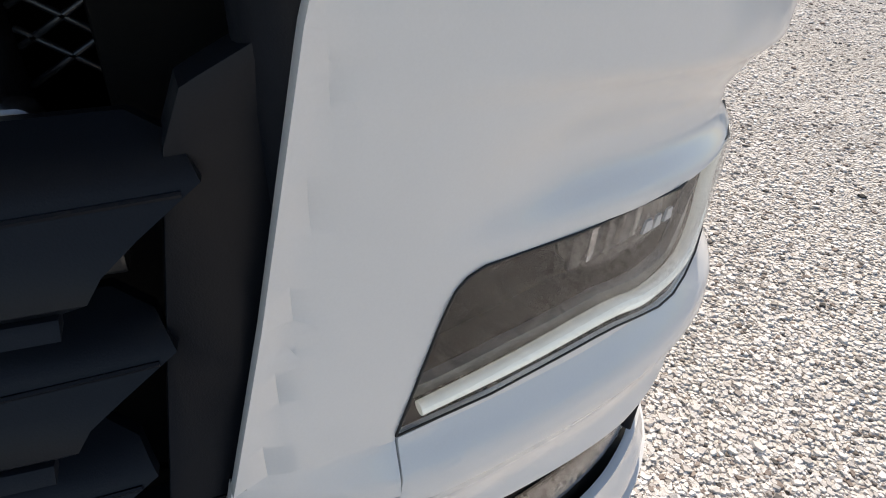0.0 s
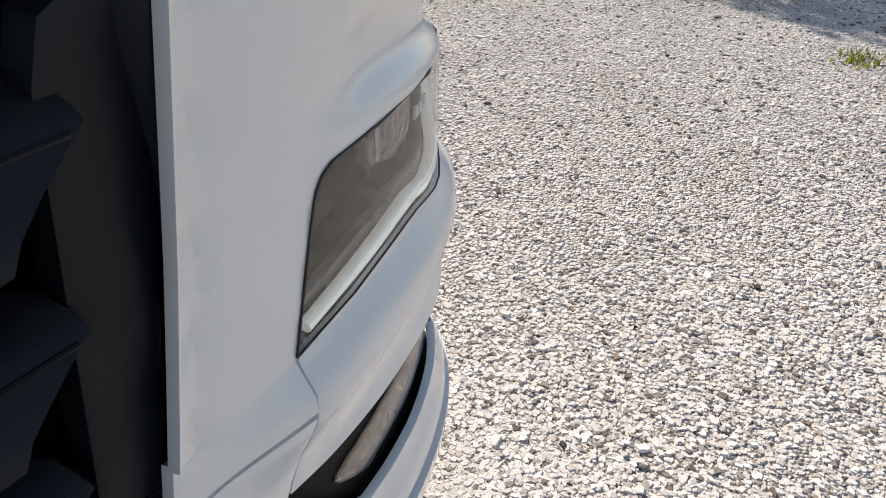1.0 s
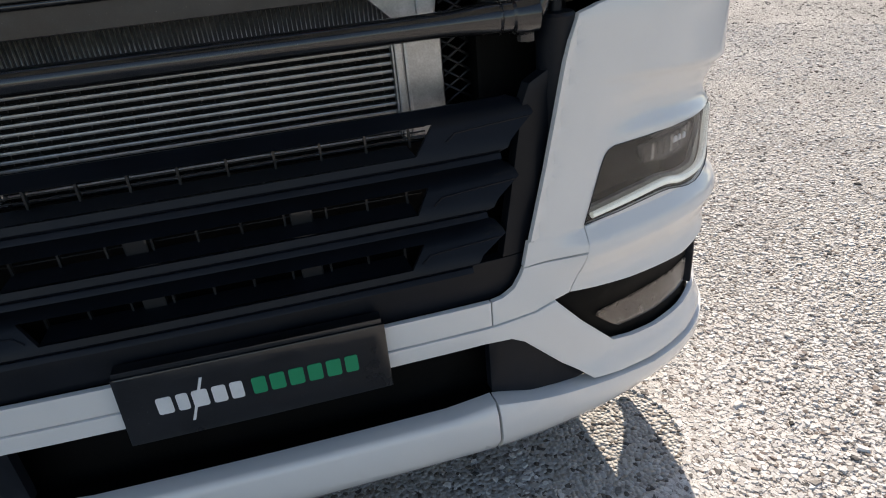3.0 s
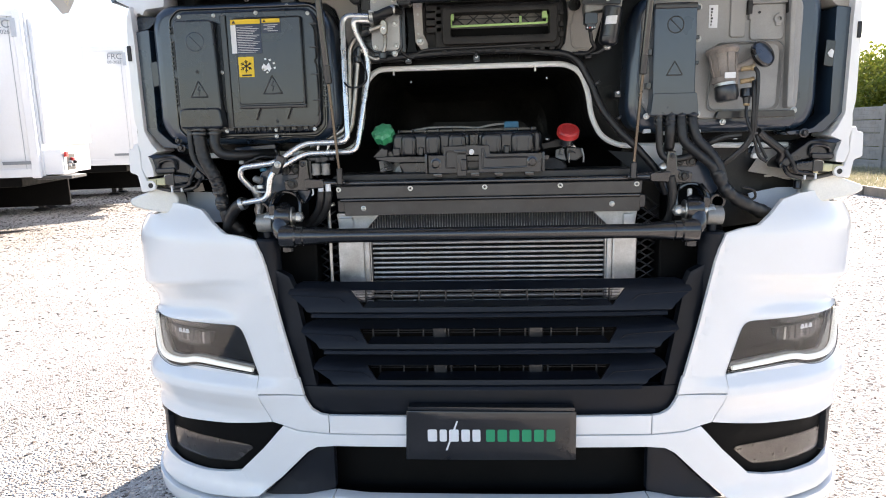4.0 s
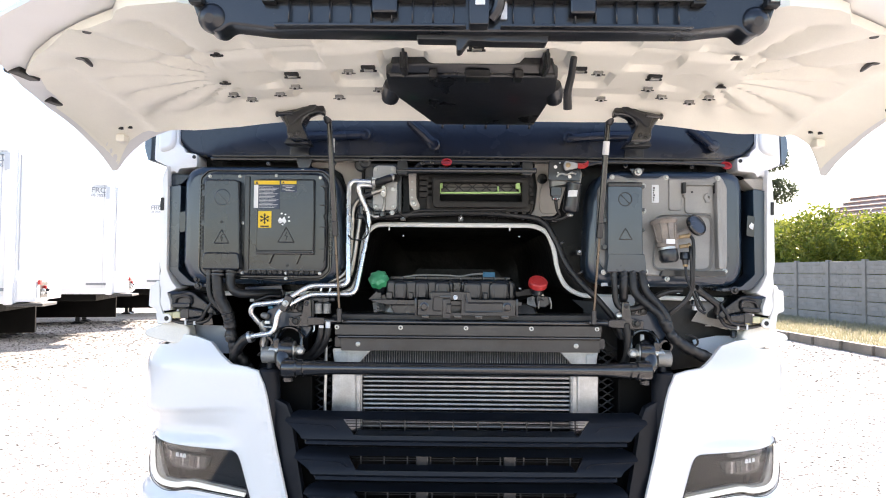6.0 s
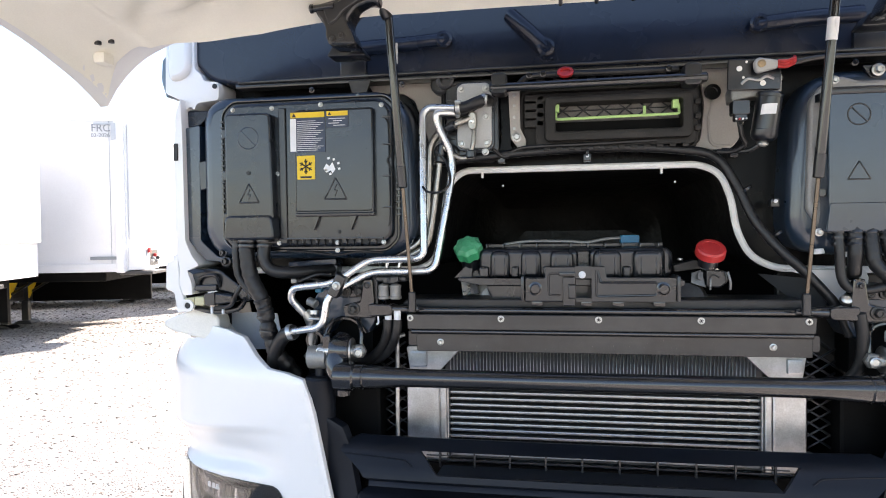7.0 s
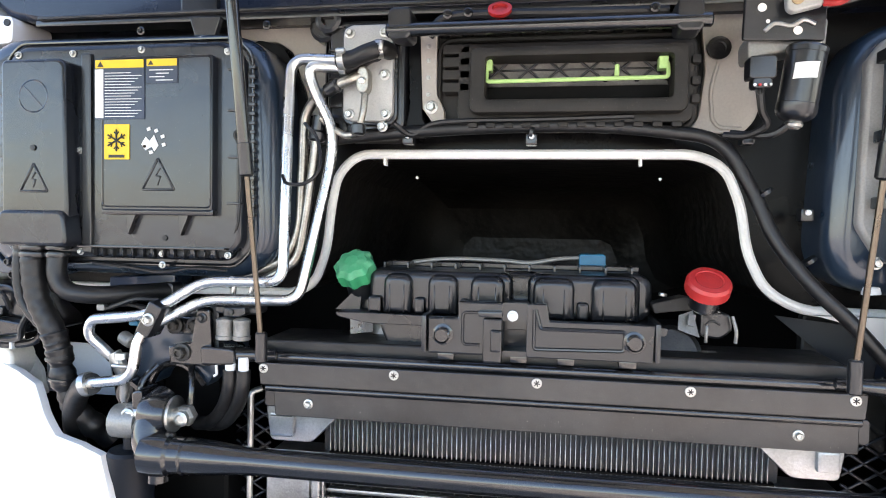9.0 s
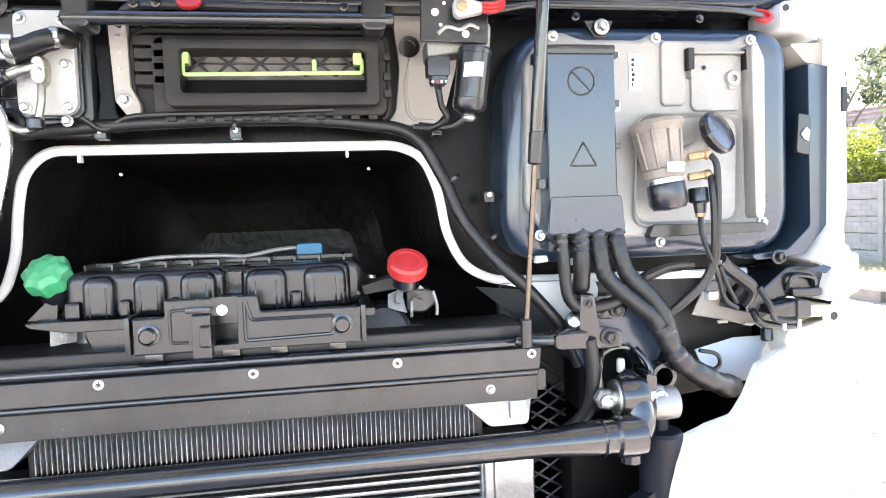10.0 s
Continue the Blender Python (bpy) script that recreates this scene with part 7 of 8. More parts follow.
        part("catch_loop", sweep(smoothed([(s * 1.086, .108, 1.516), (s * 1.080, .100, 1.534), (s * 1.060, .098, 1.542), (s * 1.036, .098, 1.543), (s * 1.027, .100, 1.533), (s * 1.025, .108, 1.512)], 6), .005, 8), BLACK, ct)
        part("catch_rail", sweep(smoothed([(s * 1.108, .11, 1.455), (s * 1.058, .105, 1.444), (s * 1.014, .105, 1.443), (s * .970, .11, 1.452), (s * .950, .11, 1.478)], 6), .0075, 10), BLACK, truck)
        part("blade", sheet([(s * 1.112, .09, 1.557), (s * 1.083, .08, 1.563), (s * 1.050, .08, 1.556), (s * 1.083, .07, 1.549)], .003), BLACK, ct)
        part("catch_cable", sweep(smoothed([(s * .93, .06, 1.53), (s * .955, .06, 1.49), (s * .98, .08, 1.462), (s * 1.03, .09, 1.455)], 6), .006, 8), RUBBER, truck)
        part("wing_flap", plate(m([(1.042, 1.385), (1.040, 1.410), (1.048, 1.428), (1.075, 1.444), (1.115, 1.448), (1.211, 1.413), (1.214, 1.395), (1.188, 1.381), (1.10, 1.362), (1.058, 1.362)]), .13, .19, .012, .012, 3), CLEARP, truck, "milky plastic wing flap")
        part("inner_flap", plate(m([(1.017, 1.323), (1.028, 1.376), (1.050, 1.405), (1.075, 1.428), (1.105, 1.43), (1.115, 1.32)]), .19, .20, .004, .003), CLEARP, truck, "milky inner rim of the wing")
        w = part("wing_bracket", plate(m([(1.09, 2.24), (1.091, 2.118), (1.072, 2.104), (1.064, 2.084), (1.024, 2.080), (1.019, 2.07), (1.021, 2.030), (1.085, 2.024), (1.094, 2.007), (1.100, 2.007), (1.101, 2.013), (1.113, 2.013), (1.114, 2.008), (1.12, 2.009), (1.122, 2.028), (1.181, 2.055), (1.176, 2.24)]),
                                       .115, .22, .004, .007, 3), WHITE, truck, "white painted corner bracket")
        part("bulge", plate(m([(1.095, 2.21), (1.10, 2.10), (1.165, 2.08), (1.166, 2.21)]), .098, .13, .03, .014, 3), WHITE, w)
        part("hole", turned([(.007, 0), (.007, .003)], (s * 1.031, .1155, 2.068), (0, -1, 0), 14), INK, w)
        part("deflector", plate(m([(1.267, 2.215), (1.293, 2.20), (1.298, 2.134), (1.282, 2.08), (1.27, 2.085)]), .28, .45, .008, .012, 3), cover, truck, "blue-grey cab side deflector")


cab_edges()


def cab_top():
    for s in (-1, 1):
        part("a_pillar", sweep([(s * 1.20, .30, 2.2), (s * 1.19, .31, 2.67), (s * 1.15, .34, 2.9), (s * 1.09, .62, 3.45)], .024, 12), WHITE, truck, "white windscreen pillar")
        part("side_wall", box(s * 1.22 - .02, s * 1.22 + .02, .42, 2.3, 1.45, 3.5, .01), WHITE, truck)
        mr = part("side_mirror", box(s * 1.325 - .07, s * 1.325 + .07, .30, .42, 2.68, 2.92, .04, 3), NAVY, truck, "black side mirror housing")
        part("mirror_arm", sweep([(s * 1.18, .40, 2.90), (s * 1.30, .36, 2.90)], .02, 10), BLACK, mr)
        part("step_panel", plate([(s * 1.10, .30), (s * 1.26, .30), (s * 1.26, 1.35), (s * 1.10, 1.35)][::s], .95, 1.0, .01, .0), VOID, truck)
        wh = part("wheel", turned([(.30, 0), (.46, .01), (.50, .05), (.50, .26), (.46, .30), (.30, .31)], (s * .86, 1.38, .5), (s, 0, 0), 40), TYRE, truck, "black front tyre")
        part("rim", turned([(.05, 0), (.10, .05), (.28, .02), (.30, .06)], (s * 1.10, 1.38, .5), (s, 0, 0), 30), CAST, wh)
    part("windscreen", plate([(-1.18, 0), (1.18, 0), (1.08, 1.2), (-1.08, 1.2)], 0, .006, .08, 0), WINDOW, truck, "tinted windscreen")
    ws = bpy.data.objects["windscreen"]
    ws.location, ws.rotation_euler = (0, .27, 2.30), (radians(-18), 0, 0)
    part("dashboard", box(-1.05, 1.05, .42, .75, 2.0, 2.36, .03), DARK, truck)
    part("interior_back", box(-1.18, 1.18, 1.6, 1.64, 1.6, 3.5, 0), VOID, truck)
    part("cab_roof", box(-1.24, 1.24, .62, 2.3, 3.44, 3.62, .06, 3), WHITE, truck)
    part("cab_floor", box(-1.2, 1.2, .4, 2.3, 1.9, 1.95, 0), VOID, truck)
    part("cab_back", box(-1.22, 1.22, 2.26, 2.3, 1.3, 3.5, .01), WHITE, truck)
    part("front_axle", rod((-.9, 1.38, .5), (.9, 1.38, .5), .07, 14), VOID, truck)
    part("engine_block", box(-.42, .42, .85, 2.4, .55, 1.45, .04), VOID, truck)
    part("underrun_beam", box(-1.05, 1.05, .25, .38, .36, .52, .02), VOID, truck)


cab_top()


def hood_fittings():
    # inner tray: deep box leaning from the hood to the cowl
    bm2 = bmesh.new()
    rows = ((-.535, 2.222, -.228, .218), (-.522, 2.200, -.236, .226), (-.50, 2.20, -.25, .24), (-.44, 2.17, -.245, .242), (-.25, 2.118, -.115, .205), (-.225, 2.122, -.112, .203))
    fr = [[bm2.verts.new((x, y, z)) for x in (x0, x1)] for y, z, x0, x1 in rows]
    bk = [[bm2.verts.new((x, y, z + .03)) for x in (x0, x1)] for y, z, x0, x1 in rows]
    for i in range(len(rows) - 1):
        bm2.faces.new((fr[i][0], fr[i][1], fr[i + 1][1], fr[i + 1][0]))
        bm2.faces.new((bk[i][1], bk[i][0], bk[i + 1][0], bk[i + 1][1]))
        bm2.faces.new((fr[i][1], bk[i][1], bk[i + 1][1], fr[i + 1][1]))
        bm2.faces.new((bk[i][0], fr[i][0], fr[i + 1][0], bk[i + 1][0]))
    bm2.faces.new((fr[0][1], fr[0][0], bk[0][0], bk[0][1]))
    bm2.faces.new((fr[-1][0], fr[-1][1], bk[-1][1], bk[-1][0]))
    bmesh.ops.recalc_face_normals(bm2, faces=bm2.faces)
    bevel(bm2, .005, 2, 12)
    tr = part("hood_tray", bm2, BLACK, truck, "black plastic tray under the raised hood")
    for s in (-1, 1):
        part("horn", turned([(.010, -.045), (.024, -.035), (.030, 0), (.026, .03), (.012, .045)], (s * .243, -.40, 2.180), (s * .15, .75, -.35), 18), BLACK, tr)
        part("hook", box(s * .195 - .010, s * .195 + .010, -.585, -.52, 2.195, 2.240, .003), BLACK, tr)
        part("hook_web", box(s * .195 - .003, s * .195 + .003, -.61, -.52, 2.188, 2.245, .001), BLACK, tr)
    part("top_edge", sweep([(-.238, -.515, 2.198), (.228, -.515, 2.198)], .008, 10), BLACK, tr)
    for x, w in ((-.115, .012), (.125, .012), (.01, .035)):
        part("clasp", box(x - w, x + w, -.545, -.49, 2.182, 2.205, .004), BLACK, tr)
    for k in range(5):
        part("foot_pin", rod((-.09 + k * .07, -.252, 2.116), (-.09 + k * .07, -.242, 2.106), .004, 8), BLACK, tr)
    part("strap", sweep(smoothed([(.262, -.62, 2.215), (.262, -.58, 2.175), (.258, -.55, 2.14), (.262, -.53, 2.098)], 5), lambda t: .009 + .003 * t, 8), RUBBER, truck, "black hood strap")
    # hinge arms: cast swan necks
    for s in (-1, 1):
        o = [(.617, 2.091), (.551, 2.089), (.562, 2.120), (.573, 2.137), (.568, 2.154), (.551, 2.173), (.518, 2.183), (.499, 2.178), (.492, 2.191), (.503, 2.219), (.518, 2.233), (.551, 2.215), (.579, 2.199), (.645, 2.186), (.648, 2.168), (.634, 2.149), (.623, 2.130), (.625, 2.114)]
        ar = part("hinge_arm", plate([(s * x, z) for x, z in (o if s < 0 else o[::-1])], -.125, -.06, .006, .010, 3), STEEL, truck, "black cast hood hinge arm")
        part("web", plate([(s * x, z) for x, z in ([(.614, 2.135), (.596, 2.145), (.578, 2.166), (.530, 2.192), (.520, 2.208), (.528, 2.216), (.560, 2.200), (.600, 2.184), (.628, 2.176)][::-s])], -.131, -.11, .006, .006, 3), BLACK, ar)
        part("foot", plate([(s * .665, 2.098), (s * .560, 2.096), (s * .580, 2.125), (s * .61, 2.14), (s * .645, 2.13)][::-s], -.005, .05, .006, .008), BLACK, ar)
        part("cross_pin", rod((s * .655, -.12, 2.178), (s * .60, -.13, 2.178), .008, 12), STEEL, ar)
        part("pin_head", turned([(.0105, 0), (.0105, .006), (.006, .009)], (s * .654, -.12, 2.178), (s, 0, 0), 14), STEEL, ar)
        part("upper_lug", turned([(.024, 0), (.025, .004), (.022, .010), (.012, .010), (.010, .004)], (s * .566, -.115, 2.216), (-s * .2, -.6, -.5), 20), DUSTB, ar)
        for x, z in ((.606, 2.104), (.585, 2.110)):
            bolt(ar, s * x, -.125, z, .006, DUSTB)
    # grille panel along the free edge
    o = [(-.555, 2.142), (-.578, 2.147), (-.602, 2.172), (-.617, 2.213), (-.564, 2.259), (-.513, 2.275), (0, 2.281)]
    low = [(-.535, 2.160), (-.474, 2.153), (-.445, 2.149), (0, 2.146)]
    out = o + [(-x, z - .003) for x, z in o[:-1][::-1]] + [(-x, z) for x, z in low[:-1]] + low[::-1]
    vz = part("upper_grille", plate(out, -.985, -.93, .016, .006), BLACK, truck, "black upper grille panel on the hood's free edge")
    part("bright_line", sweep([(x, -.990, z + .002) for x, z in o[3:]] + [(-x, -.990, z - .001) for x, z in o[3:-1][::-1]], .004, 8), TARP, vz)
    part("rim", sweep(smoothed([(x, -.988, z - .008) for x, z in o[3:]] + [(-x, -.988, z - .011) for x, z in o[3:-1][::-1]], 4), .007, 8), DARK, vz)
    for s in (-1, 1):
        # blue plates stand for the bluish reflection in the slots
        part("slot", plate(rect(*sorted((s * .39, s * .041)), 2.216, 2.232), -.990, -.98, .003, .002), BLUEST, vz)
        part("slot", plate(rect(*sorted((s * .20, s * .041)), 2.241, 2.251), -.990, -.98, .003, .002), BLUEST, vz)
        part("ledge", plate(rect(*sorted((s * .436, s * .036)), 2.151, 2.158), -1.005, -.98, .003, .003), BLACK, vz)
        part("ledge", plate(rect(*sorted((s * .436, s * .036)), 2.207, 2.213), -1.005, -.98, .003, .003), BLACK, vz)
        part("pocket", plate(rect(s * .205 - .027, s * .205 + .027, 2.176, 2.212), -1.012, -.98, .006, .006), BLACK, vz)
        part("end_lobe", turned([(.030, 0), (.031, .006), (.028, .016), (.020, .024), (.010, .028)], (s * .572, -.972, 2.176), (0, -1, -.3), 22), BLACK, vz)
        for k in range(9):
            x = s * (.062 + k * .043)
            part("rib", box(x - .0015, x + .0015, -1.0, -.98, 2.157, 2.208, .0), BLACK, vz)
        for x, z in ((.50, 2.256), (.36, 2.258), (.28, 2.256)):
            part("boss", turned([(.010, 0), (.009, .003), (.004, .003), (.003, .001)], (s * x, -.985, z), (0, -1, 0), 14), BLACK, vz)
        for x, z in ((.600, 2.207), (.448, 2.210)):
            cl = part("clip", box(s * x - .014, s * x + .014, -1.006, -.985, z - .009, z + .006, .003), INK, vz)
            part("spring", box(s * x - .009, s * x + .009, -1.012, -1.004, z - .002, z + .007, .001), ZINC, cl)
    part("latch_block", plate([(-.030, 2.150), (.010, 2.150), (.012, 2.240), (-.032, 2.240)], -1.02, -.98, .004, .004), BLACK, vz)
    part("latch_gap", plate(rect(-.018, .002, 2.19, 2.199), -1.023, -1.018, .002, 0), PAPER, vz)
    part("latch_light", plate([(.036, 2.172), (.050, 2.172), (.050, 2.208), (.044, 2.208)], -.992, -.98, .002, 0), PAPER, vz)
    part("latch_lever", sweep(smoothed([(.01, -1.01, 2.235), (.03, -1.015, 2.22), (.03, -1.01, 2.19), (.015, -1.0, 2.17)], 5), .012, 10), BLACK, vz)
    part("latch_lower", plate([(-.14, 2.157), (.142, 2.155), (.139, 2.132), (.02, 2.133), (-.03, 2.136), (-.045, 2.114), (-.055, 2.114), (-.055, 2.137), (-.14, 2.138)], -.965, -.93, .003, .004), DARK, vz)
    # clips and holes on the inner side
    f = hood_fn(-.018)
    for u, h, kind in ((.53, .415, "slot"), (.30, .47, "slot"), (.0, .64, "slot"), (.735, .385, "bent"), (.68, .615, "bent"), (.75, .26, "spring"), (.71, .20, "spring"),
                       (.61, .23, "spring"), (.43, .175, "spring"), (.29, .26, "spring"), (.545, .30, "spring"), (.36, .44, "spring")):
        for s in ((-1, 1) if u else (1,)):
            if kind == "slot":
                c = part("hood_clip", box(-.020, .020, -.013, .011, -.004, .010, .003), INK, HOOD)
                part("spring", box(-.012, .014, -.002, .012, -.009, -.002, .002), ZINC, c)
                part("tongue", box(-.024, .024, .009, .012, -.008, -.002, .001), DUSTB, c)
                part("pin", rod((-.010, -.010, -.006), (-.006, .004, -.006), .002, 6), ZINC, c)
            elif kind == "spring":
                c = part("hood_clip", box(-.009, .009, -.006, .006, -.009, .008, .002), ZINC, HOOD)
                part("wing", box(-.020, .020, .001, .0035, -.006, -.003, .0005), DUSTB, c)
                part("gap", box(-.005, .003, -.0075, -.002, -.010, -.005, .0), INK, c)
                part("hole", box(-.013, .013, -.009, .008, -.003, .006, .001), CASTD, c)
            else:
                c = part("hood_clip", rod((-.014, -.008, -.008), (.015, .008, -.004), .003, 8), INK, HOOD)
                part("prong", rod((-.012, .009, -.006), (.013, -.006, -.010), .0025, 8), DUSTB, c)
                part("prong", rod((.0, -.012, -.008), (.002, .012, -.004), .003, 8), INK, c)
                part("plug", turned([(.008, 0), (.007, .006), (.003, .008)], (0, 0, 0), (0, 0, -1), 10), INK, c)
            c.location = f(s * u, h, 0) + Vector((0, -.005, -.013))
    for u, h, r in ((1.151, .16, .008), (1.128, .145, .007), (1.075, .424, .009), (1.11, .62, .011), (1.045, .705, .010), (.93, .785, .010), (.86, .83, .006)):
        for s in (-1, 1):
            part("hole", turned([(r, .0), (r, .014)], f(s * u, h, 0), (0, 0, 1), 16), INK, HOOD)
    for s in (-1, 1):
        part("slot", rod(f(s * 1.023, .636, 0) + Vector((0, 0, .006)), f(s * 1.031, .55, 0) + Vector((0, 0, .006)), .007, 10), DUSTB, HOOD)
        for hh in (.636, .55):
            part("hole", turned([(.011, .0), (.011, .014)], f(s * 1.027, hh, 0), (0, 0, 1), 16), INK, HOOD)
        part("pad", box(s * 1.17 - .016, s * 1.17 + .016, -.175, -.135, 2.068, 2.095, .008), CREAM, HOOD)


hood_fittings()


# ---- yard surroundings ----
def lettering(name, text, size, at, rx, rz, material, parent):
    cu = bpy.data.curves.new(name, "FONT")
    cu.body, cu.size, cu.extrude = text, size, .002
    ob = bpy.data.objects.new(name, cu)
    scene.collection.objects.link(ob)
    me = bpy.data.meshes.new_from_object(ob)
    bpy.data.objects.remove(ob)
    me.materials.append(material)
    o = new(name, me)
    o.parent = parent
    o.location, o.rotation_euler = at, (radians(rx), 0, radians(rz))
    return o


PALEP = srf("pale_grey_print", (0.42, 0.45, 0.48), 0.5, var=0.05, bump=0)
GREYP = srf("grey_print", (0.20, 0.22, 0.24), 0.5, var=0.05, bump=0)


LEGX, LEGS = -2.65, (1.5, 2.2)


def chock(x, y, z0):
    """A three-cornered plate hung across a leg."""
    bm = bmesh.new()
    a = [(y - .12, z0 - .16), (y + .30, z0 - .16), (y - .10, z0 - .58)]
    lo = [bm.verts.new((x, p, q)) for p, q in a]
    hi = [bm.verts.new((x + .025, p, q)) for p, q in a]
    bm.faces.new(hi)
    bm.faces.new(lo[::-1])
    for i in range(3):
        bm.faces.new((lo[i], lo[(i + 1) % 3], hi[(i + 1) % 3], hi[i]))
    return bm


def trailer(x, y, z0, z1, date, shade):
    """A box trailer: its front end at x, its near side at y, floor z0, roof z1."""
    t = thing("semi_trailer", "white refrigerated box semi-trailer standing on its landing legs", "trailer", "parked trailers", at=(x, y, 0))
    t.rotation_euler = (0, 0, radians(15))
    part("edge_seam", box(-.20, -.196, .008, .03, z0 + .1, z1 - .05, 0), PALEP, t)
    part("box_body", box(-13.4, -.06, .02, 2.5, z0 + .06, z1 - .05, .02), TARP, t, "smooth white box body")
    part("bottom_rail", box(-13.4, -.02, -.015, .06, z0, z0 + .13, .01), TARP, t)
    part("top_rail", box(-13.4, -.02, -.015, .06, z1 - .10, z1, .01), TARP, t)
    part("corner_post", box(-.13, 0, -.02, .10, z0 - .02, z1, .03, 3), TARP, t)
    part("front_wall", box(-.05, .03, .08, 2.42, z0, z1 - .02, .02), TARP, t)
    unit = part("cooling_unit", box(.03, .10, .13, 2.38, z0 + .50, z1 - .10, .02, 2), TARP, t, "white cooling unit")
    for k in range(9):
        part("louvre", box(.095, .105, .5, 2.0, z1 - 1.15 + k * .07, z1 - 1.12 + k * .07, .005), PALEP, unit)
    fr = part("coupling_panel", box(.02, .30, .10, .75, z0 + .02, z0 + .42, .02), TARP, t)
    part("recess", box(.296, .304, .30, .68, z0 + .08, z0 + .34, .01), DARK, fr)
    part("box_lid", box(.298, .312, .13, .24, z0 + .08, z0 + .34, .008), PALEP, fr)
    for k in range(5):
        part("coupling", rod((.30, .34 + k * .07, z0 + .16 + .05 * (k % 3)), (.35, .34 + k * .07, z0 + .15 + .05 * (k % 3)), .026 - .004 * (k % 2), 12), (CAST, PALEP, RED, CAST, DARK)[k], fr)
    part("red_plug", box(.32, .36, .12, .22, z0 + .30, z0 + .38, .01), RED, fr)
    part("shelf", box(-.1, .42, .05, .8, z0 - .05, z0, .01), DARK, t)
    # frame and near-black boxes that also stand in for shade under the floor
    part("underframe", box(-13.3, -.35, .16, 2.3, z0 - .16, z0, .02), VOID, t)
    part("under_shade_block", box(-13.2, -2.85, .35, 2.2, .36, z0 - .1, .02), VOID, t)
    part("far_shade_panel", box(-2.85, -.40, 2.38, 2.45, .40, z0 - .05, .01), VOID, t)
    part("side_guard", box(-9.5, -3.6, .03, .08, .45, .95, .02), VOID, t)
    part("pallet_box", box(-6.2, -3.4, .10, .7, .42, z0 - .05, .03), VOID, t)
    for yy in LEGS:
        lg = part("landing_leg", box(LEGX - .06, LEGX + .06, yy - .06, yy + .06, .05, .62, .01), DARK, t, "dark landing leg")
        part("sleeve", box(LEGX - .085, LEGX + .085, yy - .085, yy + .085, .42, z0, .012), DARK, lg)
        part("foot", plate([(LEGX - .17, .0), (LEGX + .17, .0), (LEGX + .15, .03), (LEGX + .07, .07), (LEGX - .07, .07), (LEGX - .15, .03)], yy - .15, yy + .15, 0, .01), DARK, lg)
        part("brace", sweep([(LEGX, yy, .55), (LEGX + .7, yy, z0 - .1)], .025, 8), DARK, lg)
        part("marker_plate", chock(LEGX + .09, yy, z0), YELLOW, lg, "yellow triangular chock plate")
        part("lamp", turned([(.06, 0), (.06, .02), (.03, .03), (.03, .0)], (LEGX + .12, yy, z0 - .05), (1, 0, 0), 16), ORANGE, lg)
    cm = part("cross_plate", box(LEGX - .02, LEGX + .02, LEGS[0] + .09, LEGS[1] - .09, z0 - .62, z0 - .36, .01), DARK, t)
    for k in range(4):
        yh = LEGS[0] + .2 + k * (LEGS[1] - LEGS[0] - .4) / 3
        part("hole", box(LEGX + .018, LEGX + .024, yh - .05, yh + .05, z0 - .55, z0 - .43, .002), INK, cm)
    for k in range(3):
        wx = -9.6 - k * 1.31
        wh = part("wheel", turned([(.25, 0), (.47, .02), (.52, .07), (.52, .30), (.47, .36), (.25, .38)], (wx, .46, .52), (0, -1, 0), 32), TYRE, t)
        part("rim", turned([(.06, 0), (.12, .04), (.26, .01), (.28, .05)], (wx, .15, .52), (0, -1, 0), 24), CAST, wh)
    lettering("lettering", "FRC", .17, (-.46, -.022, z1 - .27), 90, 0, GREYP, t)
    lettering("lettering", date, .088, (-.46, -.022, z1 - .36), 90, 0, GREYP, t)
    part("plate_edge", box(-.15, -.08, -.024, .03, z1 - .40, z1 - .13, .0), PALEP, t)
    part("plate_edge", box(-.42, -.15, -.024, .03, z1 - .165, z1 - .13, .0), PALEP, t)
    part("maker_bar", box(-.52, -.08, -.018, .03, z0 + .20, z0 + .25, .0), GREYP, t)
    if shade:
        # pale grey plate stands for the shaded patch on the side wall
        part("shade_strip", plate([(-2.6, z0 + 1.45), (-2.3, z0 + 1.35), (-2.3, z1 - .35), (-2.6, z1 - .35)], .005, .03, .02, 0), PALEP, t)
    return t


for tx, ty, dt, sh in ((-7.0, 4.6, "09-2027", False), (-6.95, 8.0, "02-2026", True), (-7.55, 12.25, "08-2027", True), (-8.1, 16.4, "08-2027", False), (-8.7, 20.6, "05-2026", False)):
    trailer(tx, ty, 1.07, 3.6, dt, sh)


